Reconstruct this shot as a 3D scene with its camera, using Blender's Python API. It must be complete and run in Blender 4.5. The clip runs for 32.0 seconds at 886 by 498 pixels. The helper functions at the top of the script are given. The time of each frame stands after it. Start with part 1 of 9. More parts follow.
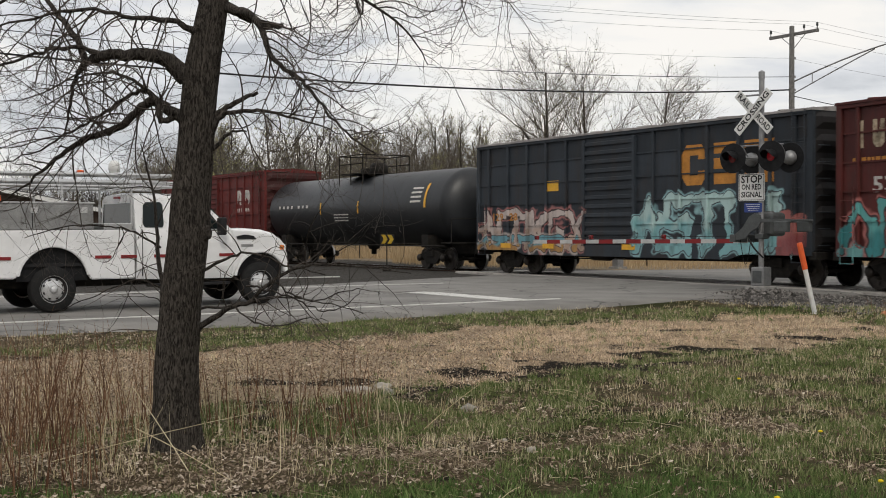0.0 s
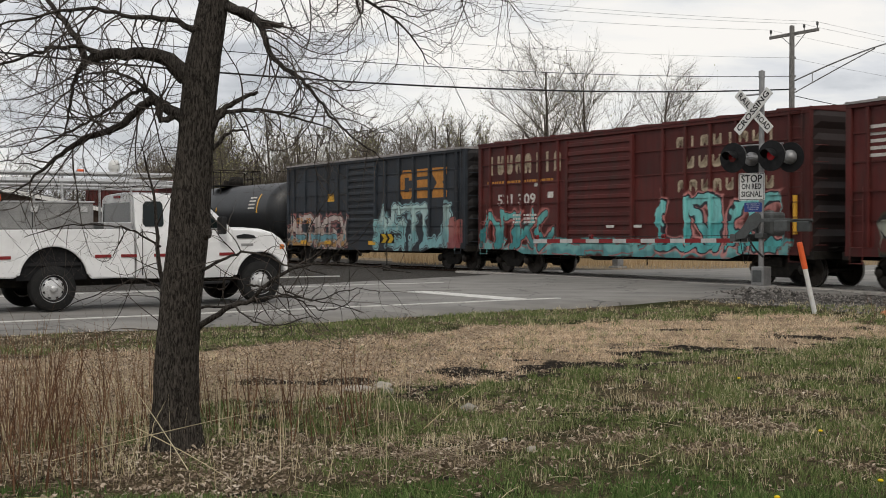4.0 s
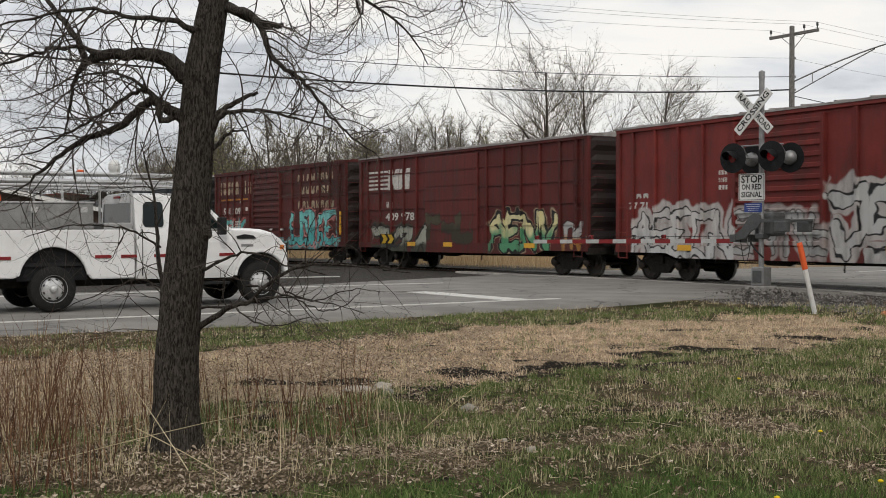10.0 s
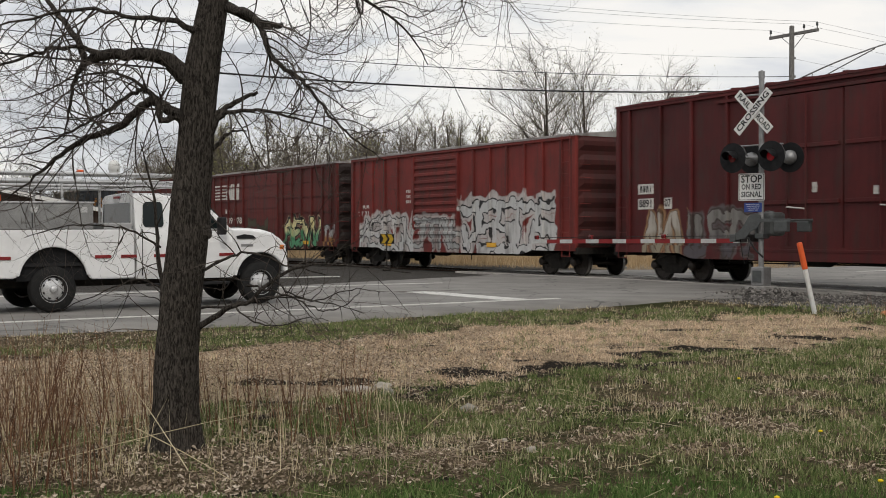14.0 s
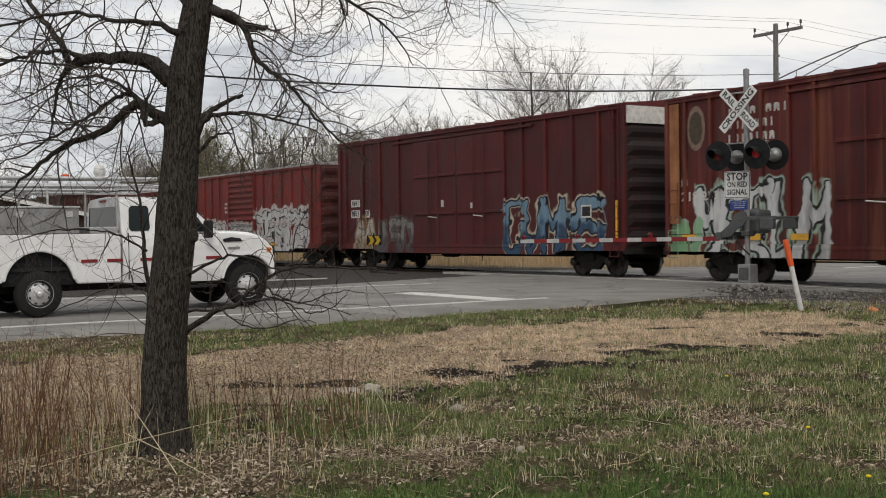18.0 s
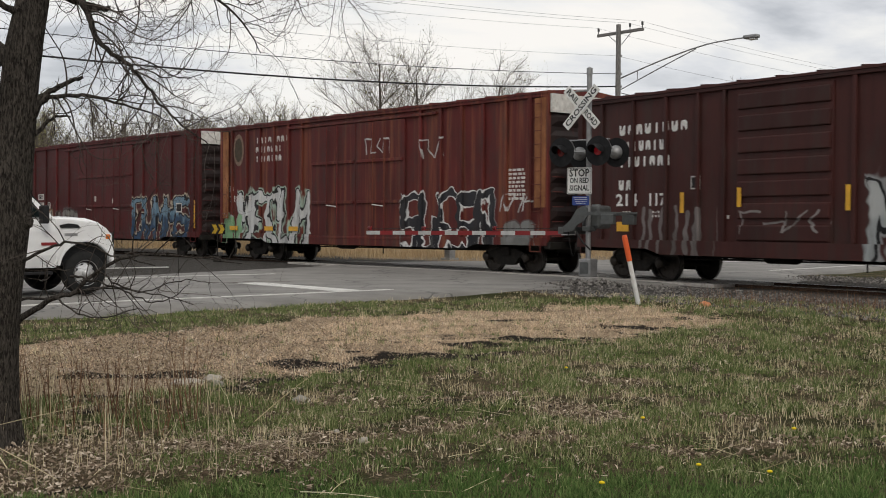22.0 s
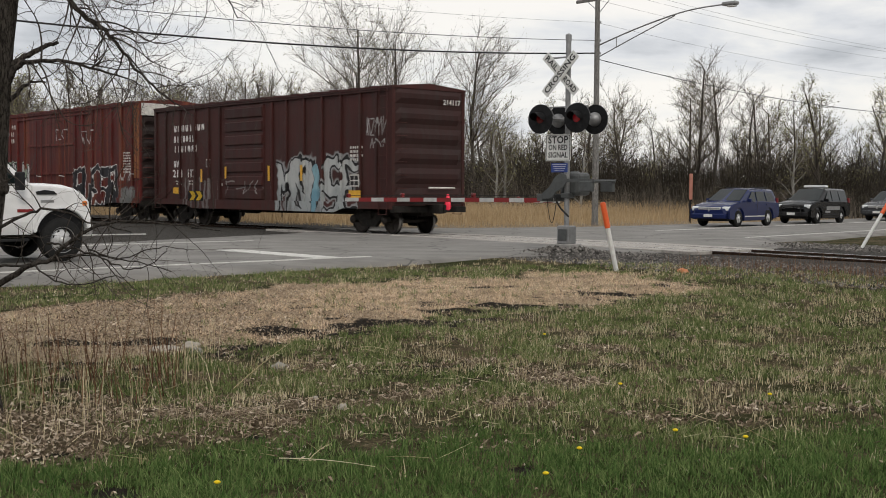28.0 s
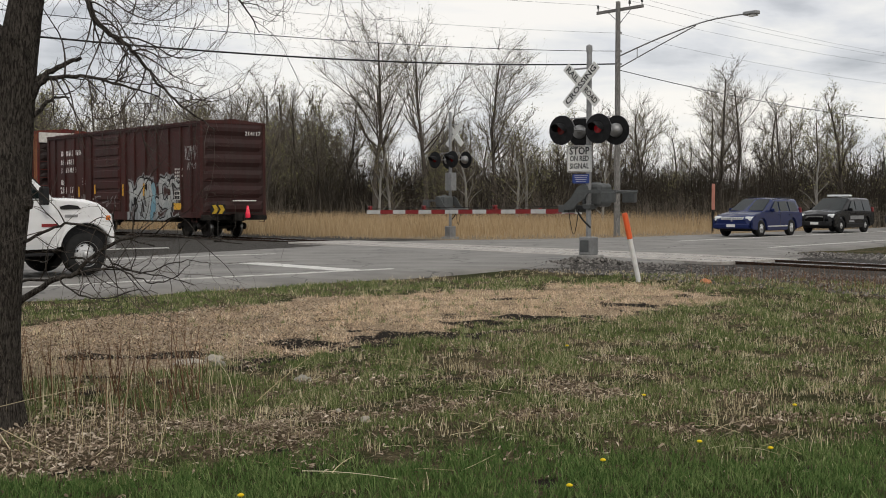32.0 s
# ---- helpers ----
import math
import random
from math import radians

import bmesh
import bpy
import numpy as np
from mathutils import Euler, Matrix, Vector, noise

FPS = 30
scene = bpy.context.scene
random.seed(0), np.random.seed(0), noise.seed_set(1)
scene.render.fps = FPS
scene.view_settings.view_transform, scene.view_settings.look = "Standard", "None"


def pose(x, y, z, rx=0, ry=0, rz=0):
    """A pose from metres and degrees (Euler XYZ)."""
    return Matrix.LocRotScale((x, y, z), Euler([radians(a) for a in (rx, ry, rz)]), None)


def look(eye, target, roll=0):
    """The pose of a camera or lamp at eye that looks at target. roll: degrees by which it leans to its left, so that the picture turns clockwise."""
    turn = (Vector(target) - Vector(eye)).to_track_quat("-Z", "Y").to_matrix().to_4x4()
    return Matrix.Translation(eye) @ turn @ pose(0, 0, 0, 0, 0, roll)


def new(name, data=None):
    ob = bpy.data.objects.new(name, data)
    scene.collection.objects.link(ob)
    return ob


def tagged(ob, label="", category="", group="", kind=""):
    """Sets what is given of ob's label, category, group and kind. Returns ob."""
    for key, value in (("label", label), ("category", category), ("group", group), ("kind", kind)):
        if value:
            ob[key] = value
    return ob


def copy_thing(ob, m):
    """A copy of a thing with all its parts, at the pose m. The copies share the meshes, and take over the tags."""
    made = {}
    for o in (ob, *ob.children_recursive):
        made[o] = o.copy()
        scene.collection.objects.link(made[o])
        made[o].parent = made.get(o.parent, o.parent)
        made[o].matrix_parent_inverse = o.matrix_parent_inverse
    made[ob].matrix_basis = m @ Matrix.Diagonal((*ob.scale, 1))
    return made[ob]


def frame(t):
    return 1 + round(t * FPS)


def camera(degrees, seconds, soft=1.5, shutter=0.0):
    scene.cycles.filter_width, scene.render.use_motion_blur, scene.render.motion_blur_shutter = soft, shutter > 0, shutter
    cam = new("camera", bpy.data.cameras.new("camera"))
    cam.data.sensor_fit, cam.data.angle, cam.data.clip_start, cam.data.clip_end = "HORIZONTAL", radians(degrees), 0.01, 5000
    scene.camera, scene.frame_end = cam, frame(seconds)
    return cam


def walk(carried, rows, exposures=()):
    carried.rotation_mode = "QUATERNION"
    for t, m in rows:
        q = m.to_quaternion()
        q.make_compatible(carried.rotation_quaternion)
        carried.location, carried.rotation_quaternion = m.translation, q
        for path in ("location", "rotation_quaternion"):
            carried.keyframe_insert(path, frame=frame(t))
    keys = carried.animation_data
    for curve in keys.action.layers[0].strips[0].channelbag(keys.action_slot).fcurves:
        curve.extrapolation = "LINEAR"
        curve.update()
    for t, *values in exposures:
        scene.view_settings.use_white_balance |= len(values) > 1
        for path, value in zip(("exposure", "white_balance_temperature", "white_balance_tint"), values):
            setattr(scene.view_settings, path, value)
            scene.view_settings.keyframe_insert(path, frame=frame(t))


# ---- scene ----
EYE = (0.0, 0.0, 1.38)
cam = camera(40.0, 32.0, soft=0.95, shutter=0.4)


def aim(yaw, pitch, roll):
    """The hand-held camera turns on the spot: degrees to the right, up, and leaning clockwise."""
    return pose(*EYE, 0, 0, -yaw) @ pose(0, 0, 0, 90 + pitch, 0, 0) @ pose(0, 0, 0, 0, 0, -roll)


TURNS = [
    (0, -0.024, -0.708, 0.043),
    (0.5, -0.026, -0.705, 0.037),
    (1, -0.026, -0.708, 0.036),
    (1.5, -0.028, -0.712, 0.033),
    (2, -0.029, -0.720, 0.026),
    (2.5, -0.029, -0.723, 0.024),
    (3, -0.029, -0.729, 0.025),
    (3.5, -0.029, -0.732, 0.023),
    (5.5, -0.002, -0.758, 0.008),
    (6, -0.005, -0.754, 0.011),
    (6.5, -0.007, -0.747, 0.016),
    (7, -0.010, -0.742, 0.024),
    (7.5, -0.016, -0.731, 0.031),
    (8, -0.022, -0.720, 0.033),
    (8.5, -0.025, -0.716, 0.032),
    (9, -0.026, -0.716, 0.029),
    (9.5, -0.027, -0.717, 0.025),
    (10, -0.025, -0.718, 0.022),
    (10.5, -0.021, -0.722, 0.018),
    (11, -0.017, -0.722, 0.027),
    (11.5, -0.013, -0.726, 0.022),
    (12, -0.011, -0.730, 0.023),
    (12.5, -0.008, -0.735, 0.018),
    (13, -0.012, -0.733, 0.021),
    (13.5, -0.018, -0.726, 0.028),
    (14, -0.020, -0.721, 0.037),
    (14.5, -0.035, -0.680, 0.095),
    (16.5, -0.239, -0.530, 0.200),
    (17, -0.329, -0.607, 0.278),
    (17.5, 0.302, -1.032, 0.434),
    (18, 0.585, -0.691, 0.630),
    (18.5, 0.613, -0.408, 0.583),
    (19, 0.646, -0.588, 0.637),
    (19.5, 1.370, -0.780, 0.741),
    (20, 2.796, -0.721, 0.497),
    (20.5, 4.731, -0.399, -0.093),
    (21, 6.514, -0.111, -0.647),
    (21.5, 7.487, -0.526, -0.665),
    (22, 7.831, -1.118, -0.366),
    (22.5, 7.818, -1.258, -0.527),
    (23, 7.788, -1.109, -0.425),
    (23.5, 7.951, -1.214, -0.326),
    (24, 8.011, -1.492, -0.180),
    (24.5, 7.906, -2.060, -0.123),
    (25, 8.001, -2.702, -0.563),
    (25.5, 8.225, -2.854, -0.391),
    (26, 8.450, -2.847, -0.449),
    (26.5, 8.716, -2.872, -0.529),
    (28.5, 8.966, -2.637, -0.287),
    (29, 8.949, -2.821, 0.233),
    (29.5, 8.530, -2.718, 0.551),
    (30, 8.369, -2.413, 0.476),
    (30.5, 8.417, -2.410, 0.263),
    (31, 8.166, -2.335, 0.096),
    (31.5, 7.975, -2.281, 0.027),
    (32, 7.814, -2.108, -0.005),
]
walk(cam, [(t, aim(a, b, c)) for t, a, b, c in TURNS])

# ---- light: overcast spring day, thin bright cloud, weak sun behind it ----
SUN_AZ, SUN_EL = radians(174), radians(44)
world = bpy.data.worlds.new("world")
scene.world = world
world.use_nodes = True
wn, wl = world.node_tree.nodes, world.node_tree.links
wn.clear()
w_out = wn.new("ShaderNodeOutputWorld")
w_mix = wn.new("ShaderNodeMixShader")
w_sky_bg = wn.new("ShaderNodeBackground")
w_cloud_bg = wn.new("ShaderNodeBackground")
w_sky = wn.new("ShaderNodeTexSky")
w_sky.sky_type, w_sky.sun_disc = "NISHITA", False
w_sky.sun_elevation, w_sky.sun_rotation = SUN_EL, SUN_AZ
w_sky_bg.inputs["Strength"].default_value = 0.08
w_tc = wn.new("ShaderNodeTexCoord")
w_map = wn.new("ShaderNodeMapping")
w_map.inputs["Scale"].default_value = (1.0, 1.0, 3.6)
w_n1 = wn.new("ShaderNodeTexNoise")
w_n1.inputs["Scale"].default_value, w_n1.inputs["Detail"].default_value = 4.2, 7.0
w_n1.inputs["Roughness"].default_value = 0.55
w_n1.inputs["Distortion"].default_value = 0.3
w_ramp = wn.new("ShaderNodeValToRGB")
cr = w_ramp.color_ramp
cr.elements[0].position, cr.elements[0].color = 0.32, (0.43, 0.445, 0.475, 1)
cr.elements[1].position, cr.elements[1].color = 0.62, (0.965, 0.925, 0.872, 1)
e = cr.elements.new(0.45)
e.color = (0.72, 0.725, 0.745, 1)
e = cr.elements.new(0.53)
e.color = (0.875, 0.86, 0.835, 1)
w_cloud_bg.inputs["Strength"].default_value = 0.95
wl.new(w_tc.outputs["Generated"], w_map.inputs["Vector"])
wl.new(w_map.outputs["Vector"], w_n1.inputs["Vector"])
# thinner cloud towards the sun, heavier on the other side
w_sep = wn.new("ShaderNodeSeparateXYZ")
wl.new(w_tc.outputs["Generated"], w_sep.inputs[0])
w_side = wn.new("ShaderNodeMapRange")
w_side.inputs["From Min"].default_value, w_side.inputs["From Max"].default_value = -0.5, 0.25
w_side.inputs["To Min"].default_value, w_side.inputs["To Max"].default_value = -0.03, 0.0
wl.new(w_sep.outputs[0], w_side.inputs["Value"])
w_add = wn.new("ShaderNodeMath")
wl.new(w_n1.outputs["Fac"], w_add.inputs[0])
wl.new(w_side.outputs["Result"], w_add.inputs[1])
wl.new(w_add.outputs[0], w_ramp.inputs["Fac"])
wl.new(w_ramp.outputs["Color"], w_cloud_bg.inputs["Color"])
wl.new(w_sky.outputs["Color"], w_sky_bg.inputs["Color"])
w_mix.inputs["Fac"].default_value = 0.9
wl.new(w_sky_bg.outputs["Background"], w_mix.inputs[1])
wl.new(w_cloud_bg.outputs["Background"], w_mix.inputs[2])
wl.new(w_mix.outputs["Shader"], w_out.inputs["Surface"])

sun_data = bpy.data.lights.new("sun", "SUN")
sun_data.energy, sun_data.angle, sun_data.color = 0.95, radians(14), (1.0, 0.94, 0.84)
sun = new("sun", sun_data)
sun.matrix_world = look((0, 0, 30), (-30 * math.sin(SUN_AZ) / math.tan(SUN_EL), -30 * math.cos(SUN_AZ) / math.tan(SUN_EL), 0))
scene.view_settings.exposure = 0.17

# ---- the plan: track and road cross at a right angle ----
TRACK_AT = Vector((7.5, 33.6, 0))          # on the line of the car sides nearest to the camera
ALONG = Vector((-0.5264, 0.8502, 0))       # along the track, the way the train goes
ACROSS = Vector((0.8502, 0.5264, 0))       # along the road, away from the camera
TRACK_TURN = math.degrees(math.atan2(ALONG.y, ALONG.x))
ROAD_TURN = math.degrees(math.atan2(ACROSS.y, ACROSS.x))
HALF = 1.55


def plan(s, n, z=0.0):
    """A place from metres along the track (s), along the road (n) and up."""
    p = TRACK_AT + ALONG * s + ACROSS * n
    return Vector((p.x, p.y, z))


def sway(s):
    """How far the curving track leaves its straight line, towards the camera."""
    d = max(0.0, 5.0 - s)
    return -0.0035 * d * d if d < 45 else -0.0035 * 45 * (2 * d - 45)


def rails_at(s, off=0.0, z=0.0):
    """A place on the track: metres along it, off its middle, and up."""
    return plan(s, HALF + off + sway(s), z)


def rails_turn(s):
    d = rails_at(s + 0.5) - rails_at(s - 0.5)
    return math.degrees(math.atan2(d.y, d.x))


# ---- materials ----
MATS = {}


def nodes_of(name):
    m = bpy.data.materials.new(name)
    m.use_nodes = True
    nt = m.node_tree
    return m, nt, nt.nodes["Principled BSDF"]


def ramp(nt, fac, stops):
    r = nt.nodes.new("ShaderNodeValToRGB")
    els = r.color_ramp.elements
    for i, (p, c) in enumerate(stops):
        el = els[i] if i < 2 else els.new(p)
        el.position, el.color = p, (*c, 1)
    nt.links.new(fac, r.inputs["Fac"])
    return r.outputs["Color"]


def tex_noise(nt, scale, detail=4.0, rough=0.6, vec=None, stretch=None, distort=0.0):
    n = nt.nodes.new("ShaderNodeTexNoise")
    n.inputs["Scale"].default_value, n.inputs["Detail"].default_value = scale, detail
    n.inputs["Roughness"].default_value, n.inputs["Distortion"].default_value = rough, distort
    if vec is None:
        vec = nt.nodes.new("ShaderNodeTexCoord").outputs["Object"]
    if stretch:
        mp = nt.nodes.new("ShaderNodeMapping")
        mp.inputs["Scale"].default_value = stretch
        nt.links.new(vec, mp.inputs["Vector"])
        vec = mp.outputs["Vector"]
    nt.links.new(vec, n.inputs["Vector"])
    return n.outputs["Fac"]


def mixc(nt, fac, a, b, mode="MIX"):
    n = nt.nodes.new("ShaderNodeMix")
    n.data_type, n.blend_type = "RGBA", mode
    for slot, v in ((0, fac), (6, a), (7, b)):
        if hasattr(v, "is_linked"):
            nt.links.new(v, n.inputs[slot])
        elif slot == 0:
            n.inputs[0].default_value = v
        else:
            n.inputs[slot].default_value = (*v, 1)
    return n.outputs[2]


def calc(nt, op, a, b=0.0, clamp=False):
    n = nt.nodes.new("ShaderNodeMath")
    n.operation, n.use_clamp = op, clamp
    for i, v in enumerate((a, b)):
        if hasattr(v, "is_linked"):
            nt.links.new(v, n.inputs[i])
        else:
            n.inputs[i].default_value = v
    return n.outputs[0]


def step(nt, v, lo, hi):
    n = nt.nodes.new("ShaderNodeMapRange")
    n.interpolation_type = "SMOOTHSTEP"
    n.inputs["From Min"].default_value, n.inputs["From Max"].default_value = lo, hi
    nt.links.new(v, n.inputs["Value"])
    return n.outputs["Result"]


def bump(nt, bsdf, height, strength, distance=0.02):
    b = nt.nodes.new("ShaderNodeBump")
    b.inputs["Strength"].default_value, b.inputs["Distance"].default_value = strength, distance
    nt.links.new(height, b.inputs["Height"])
    nt.links.new(b.outputs["Normal"], bsdf.inputs["Normal"])


def paint(name, base, rough=0.5, metal=0.0, vary=0.25, scale=4.0, dirt=(0.08, 0.06, 0.045), dirt_amount=0.25,
          streaks=False, grain=60.0, grain_bump=0.1, island=0.0, coat=0.0):
    """A worn surface: base colour with broad stains, fine grain and a little relief."""
    if name in MATS:
        return MATS[name]
    m, nt, b = nodes_of(name)
    if rough >= 0.55:
        b.inputs["Specular IOR Level"].default_value = 0.15
    broad = tex_noise(nt, scale, 5, 0.65)
    light = tuple(min(1, c * (1 + vary)) for c in base)
    dark = tuple(c * (1 - vary) for c in base)
    col = ramp(nt, broad, [(0.3, dark), (0.7, light)])
    if dirt_amount:
        st = tex_noise(nt, scale * 1.7, 6, 0.7, stretch=(2.2, 2.2, 0.22) if streaks else None)
        col = mixc(nt, calc(nt, "MULTIPLY", step(nt, st, 0.48, 0.75), dirt_amount), col, dirt)
    if island:
        g = nt.nodes.new("ShaderNodeNewGeometry")
        hs = nt.nodes.new("ShaderNodeHueSaturation")
        nt.links.new(calc(nt, "ADD", calc(nt, "MULTIPLY", g.outputs["Random Per Island"], 2 * island), 1 - island), hs.inputs["Value"])
        nt.links.new(col, hs.inputs["Color"])
        col = hs.outputs["Color"]
    nt.links.new(col, b.inputs["Base Color"])
    fine = tex_noise(nt, grain, 3, 0.6)
    nt.links.new(calc(nt, "ADD", calc(nt, "MULTIPLY", fine, 0.25), rough - 0.12), b.inputs["Roughness"])
    b.inputs["Metallic"].default_value = metal
    b.inputs["Coat Weight"].default_value = coat
    if grain_bump:
        bump(nt, b, fine, grain_bump, 0.01)
    MATS[name] = m
    return m


def glow(name, base, emit, strength):
    m, nt, b = nodes_of(name)
    b.inputs["Base Color"].default_value = (*base, 1)
    b.inputs["Emission Color"].default_value = (*emit, 1)
    b.inputs["Emission Strength"].default_value = strength
    b.inputs["Roughness"].default_value = 0.2
    return m


def glassy(name, tint=(0.010, 0.015, 0.015)):
    """Dark tinted vehicle glass: black interior behind a polished surface."""
    m, nt, b = nodes_of(name)
    b.inputs["Base Color"].default_value = (*tint, 1)
    b.inputs["Roughness"].default_value = 0.05
    b.inputs["Specular IOR Level"].default_value = 0.25
    return m


# ---- mesh tools ----
def mesh_of(name, bm, material=None, smooth=False):
    me = bpy.data.meshes.new(name)
    bm.to_mesh(me)
    bm.free()
    for mt in (material if isinstance(material, (list, tuple)) else [material]):
        if mt:
            me.materials.append(mt)
    if smooth:
        me.shade_smooth()
    return me


def part(name, bm, material, parent, label="", at=None, smooth=False):
    me = bm if isinstance(bm, bpy.types.Mesh) else mesh_of(name, bm, material, smooth)
    ob = new(name, me)
    ob.parent = parent
    if at is not None:
        ob.matrix_basis = at
    if label:
        tagged(ob, label)
    return ob


def thing(name, label, category, at=None, group="", kind=""):
    ob = new(name)
    ob.empty_display_size = 0.2
    if at is not None:
        ob.matrix_basis = at
    return tagged(ob, label, category, group, kind)


def solid(name, bm, material, label, category, at=None, group="", kind="", smooth=False):
    ob = new(name, mesh_of(name, bm, material, smooth))
    if at is not None:
        ob.matrix_basis = at
    return tagged(ob, label, category, group, kind)


def box(bm, x0, x1, y0, y1, z0, z1, bevel=0.0):
    vs = [bm.verts.new((x, y, z)) for z in (z0, z1) for x, y in ((x0, y0), (x1, y0), (x1, y1), (x0, y1))]
    fs = [bm.faces.new([vs[i] for i in q]) for q in ((3, 2, 1, 0), (4, 5, 6, 7), (0, 1, 5, 4), (1, 2, 6, 5), (2, 3, 7, 6), (3, 0, 4, 7))]
    if bevel:
        es = list({ed for fc in fs for ed in fc.edges})
        bmesh.ops.bevel(bm, geom=es, offset=bevel, segments=2, affect="EDGES", profile=0.5)
    return bm


def boxes(*specs, bevel=0.0):
    bm = bmesh.new()
    for sp in specs:
        box(bm, *sp, bevel=bevel)
    return bm


def rod(bm, a, b, r, sides=8, r2=None):
    a, b = Vector(a), Vector(b)
    d = (b - a)
    if d.length < 1e-6:
        return bm
    q = d.to_track_quat("Z", "Y")
    r2 = r if r2 is None else r2
    ring = [[bm.verts.new(p + q @ Vector((rr * math.cos(k * math.tau / sides), rr * math.sin(k * math.tau / sides), 0))) for k in range(sides)] for p, rr in ((a, r), (b, r2))]
    for k in range(sides):
        j = (k + 1) % sides
        bm.faces.new((ring[0][k], ring[0][j], ring[1][j], ring[1][k]))
    bm.faces.new(ring[0][::-1])
    bm.faces.new(ring[1])
    return bm


def rods(*specs, sides=8):
    bm = bmesh.new()
    for sp in specs:
        rod(bm, *sp, sides=sides)
    return bm


def lathe(profile, sides=24, axis="Z"):
    """A turned body from (radius, height) pairs."""
    bm = bmesh.new()
    rings = []
    for r, h in profile:
        if r < 1e-5:
            p = {"Z": (0, 0, h), "X": (h, 0, 0), "Y": (0, h, 0)}[axis]
            rings.append([bm.verts.new(p)])
        else:
            row = []
            for k in range(sides):
                c, s = r * math.cos(k * math.tau / sides), r * math.sin(k * math.tau / sides)
                row.append(bm.verts.new({"Z": (c, s, h), "X": (h, c, s), "Y": (s, h, c)}[axis]))
            rings.append(row)
    for a, b in zip(rings, rings[1:]):
        for k in range(sides):
            j = (k + 1) % sides
            if len(a) == 1 and len(b) == 1:
                continue
            if len(a) == 1:
                bm.faces.new((a[0], b[j], b[k]))
            elif len(b) == 1:
                bm.faces.new((a[k], a[j], b[0]))
            else:
                bm.faces.new((a[k], a[j], b[j], b[k]))
    bmesh.ops.recalc_face_normals(bm, faces=bm.faces)
    return bm


def slab(outline, y0, y1, bevel=0.0):
    """A plate: an outline in x and z, thick from y0 to y1."""
    bm = bmesh.new()
    a = [bm.verts.new((x, y0, z)) for x, z in outline]
    b = [bm.verts.new((x, y1, z)) for x, z in outline]
    bm.faces.new(a)
    bm.faces.new(b[::-1])
    k = len(a)
    for i in range(k):
        j = (i + 1) % k
        bm.faces.new((a[j], a[i], b[i], b[j]))
    bmesh.ops.recalc_face_normals(bm, faces=bm.faces)
    if bevel:
        bmesh.ops.bevel(bm, geom=list(bm.edges), offset=bevel, segments=2, affect="EDGES")
    return bm


def tubes(paths, sides=5):
    """One mesh of many tapering tubes; a path is a list of (point, radius)."""
    vs, fs = [], []
    for path in paths:
        k = sides if path[0][1] > 0.012 else 3
        base = len(vs)
        m = len(path)
        for i, (p, r) in enumerate(path):
            d = path[min(i + 1, m - 1)][0] - path[max(i - 1, 0)][0]
            if d.length < 1e-7:
                d = Vector((0, 0, 1))
            d.normalize()
            ref = Vector((0, 0, 1)) if abs(d.z) < 0.9 else Vector((1, 0, 0))
            e1 = d.cross(ref).normalized()
            e2 = d.cross(e1)
            for j in range(k):
                a = j * math.tau / k
                vs.append(p + (e1 * math.cos(a) + e2 * math.sin(a)) * r)
        for i in range(m - 1):
            for j in range(k):
                j2 = (j + 1) % k
                fs.append((base + i * k + j, base + i * k + j2, base + (i + 1) * k + j2, base + (i + 1) * k + j))
    me = bpy.data.meshes.new("tubes")
    me.from_pydata(vs, [], fs)
    me.shade_smooth()
    return me


def lettering(text, height, wide=None):
    """A flat mesh of built-in lettering, centred, in the x-y plane; wide squeezes it to that width."""
    cu = bpy.data.curves.new("lettering", "FONT")
    cu.body, cu.size, cu.align_x, cu.align_y = text, height / 0.7, "CENTER", "CENTER"
    cu.resolution_u = 2
    cu.offset = 0.035 * height
    ob = new("lettering", cu)
    bpy.context.view_layer.update()
    me = bpy.data.meshes.new_from_object(ob.evaluated_get(bpy.context.evaluated_depsgraph_get()))
    bpy.data.objects.remove(ob)
    bpy.data.curves.remove(cu)
    xs = [v.co.x for v in me.vertices]
    w = max(xs) - min(xs)
    if wide:
        me.transform(Matrix.Diagonal((wide / w, 1, 1, 1)))
    return me

# ---- ground, road, track ----
MAST = plan(-4.32, -2.75)


def fall(v, a, b):
    t = min(1.0, max(0.0, (v - a) / (b - a)))
    return t * t * (3 - 2 * t)


def sn_of(x, y):
    d = Vector((x, y, 0)) - TRACK_AT
    return d.dot(ALONG), d.dot(ACROSS)


def road_z(n):
    return -0.015 + min(0.0, n + 8.0) * 0.006 if n < 0 else -0.015


def road_edge(n):
    """Where the paved shoulder ends on the camera's side."""
    pts = ((-90, -5.8), (-20, -5.7), (-16, -5.7), (-10, -5.0), (-4.5, -4.8), (-1.2, -5.4), (4.6, -5.6), (7.4, -3.1), (16.3, -1.0), (60, 7.2), (230, 40))
    for (a, va), (b, vb) in zip(pts, pts[1:]):
        if n <= b:
            return va + (vb - va) * (max(n, a) - a) / (b - a)
    return -5.0


def road_far(n):
    """Where the paving ends on the far side."""
    pts = ((-90, 5.8), (-10, 6.3), (-1, 10.3), (4, 13.3), (9, 11.6), (15, 10.6), (25, 12.2), (60, 18.6), (230, 50))
    for (a, va), (b, vb) in zip(pts, pts[1:]):
        if n <= b:
            return va + (vb - va) * (max(n, a) - a) / (b - a)
    return 50.0


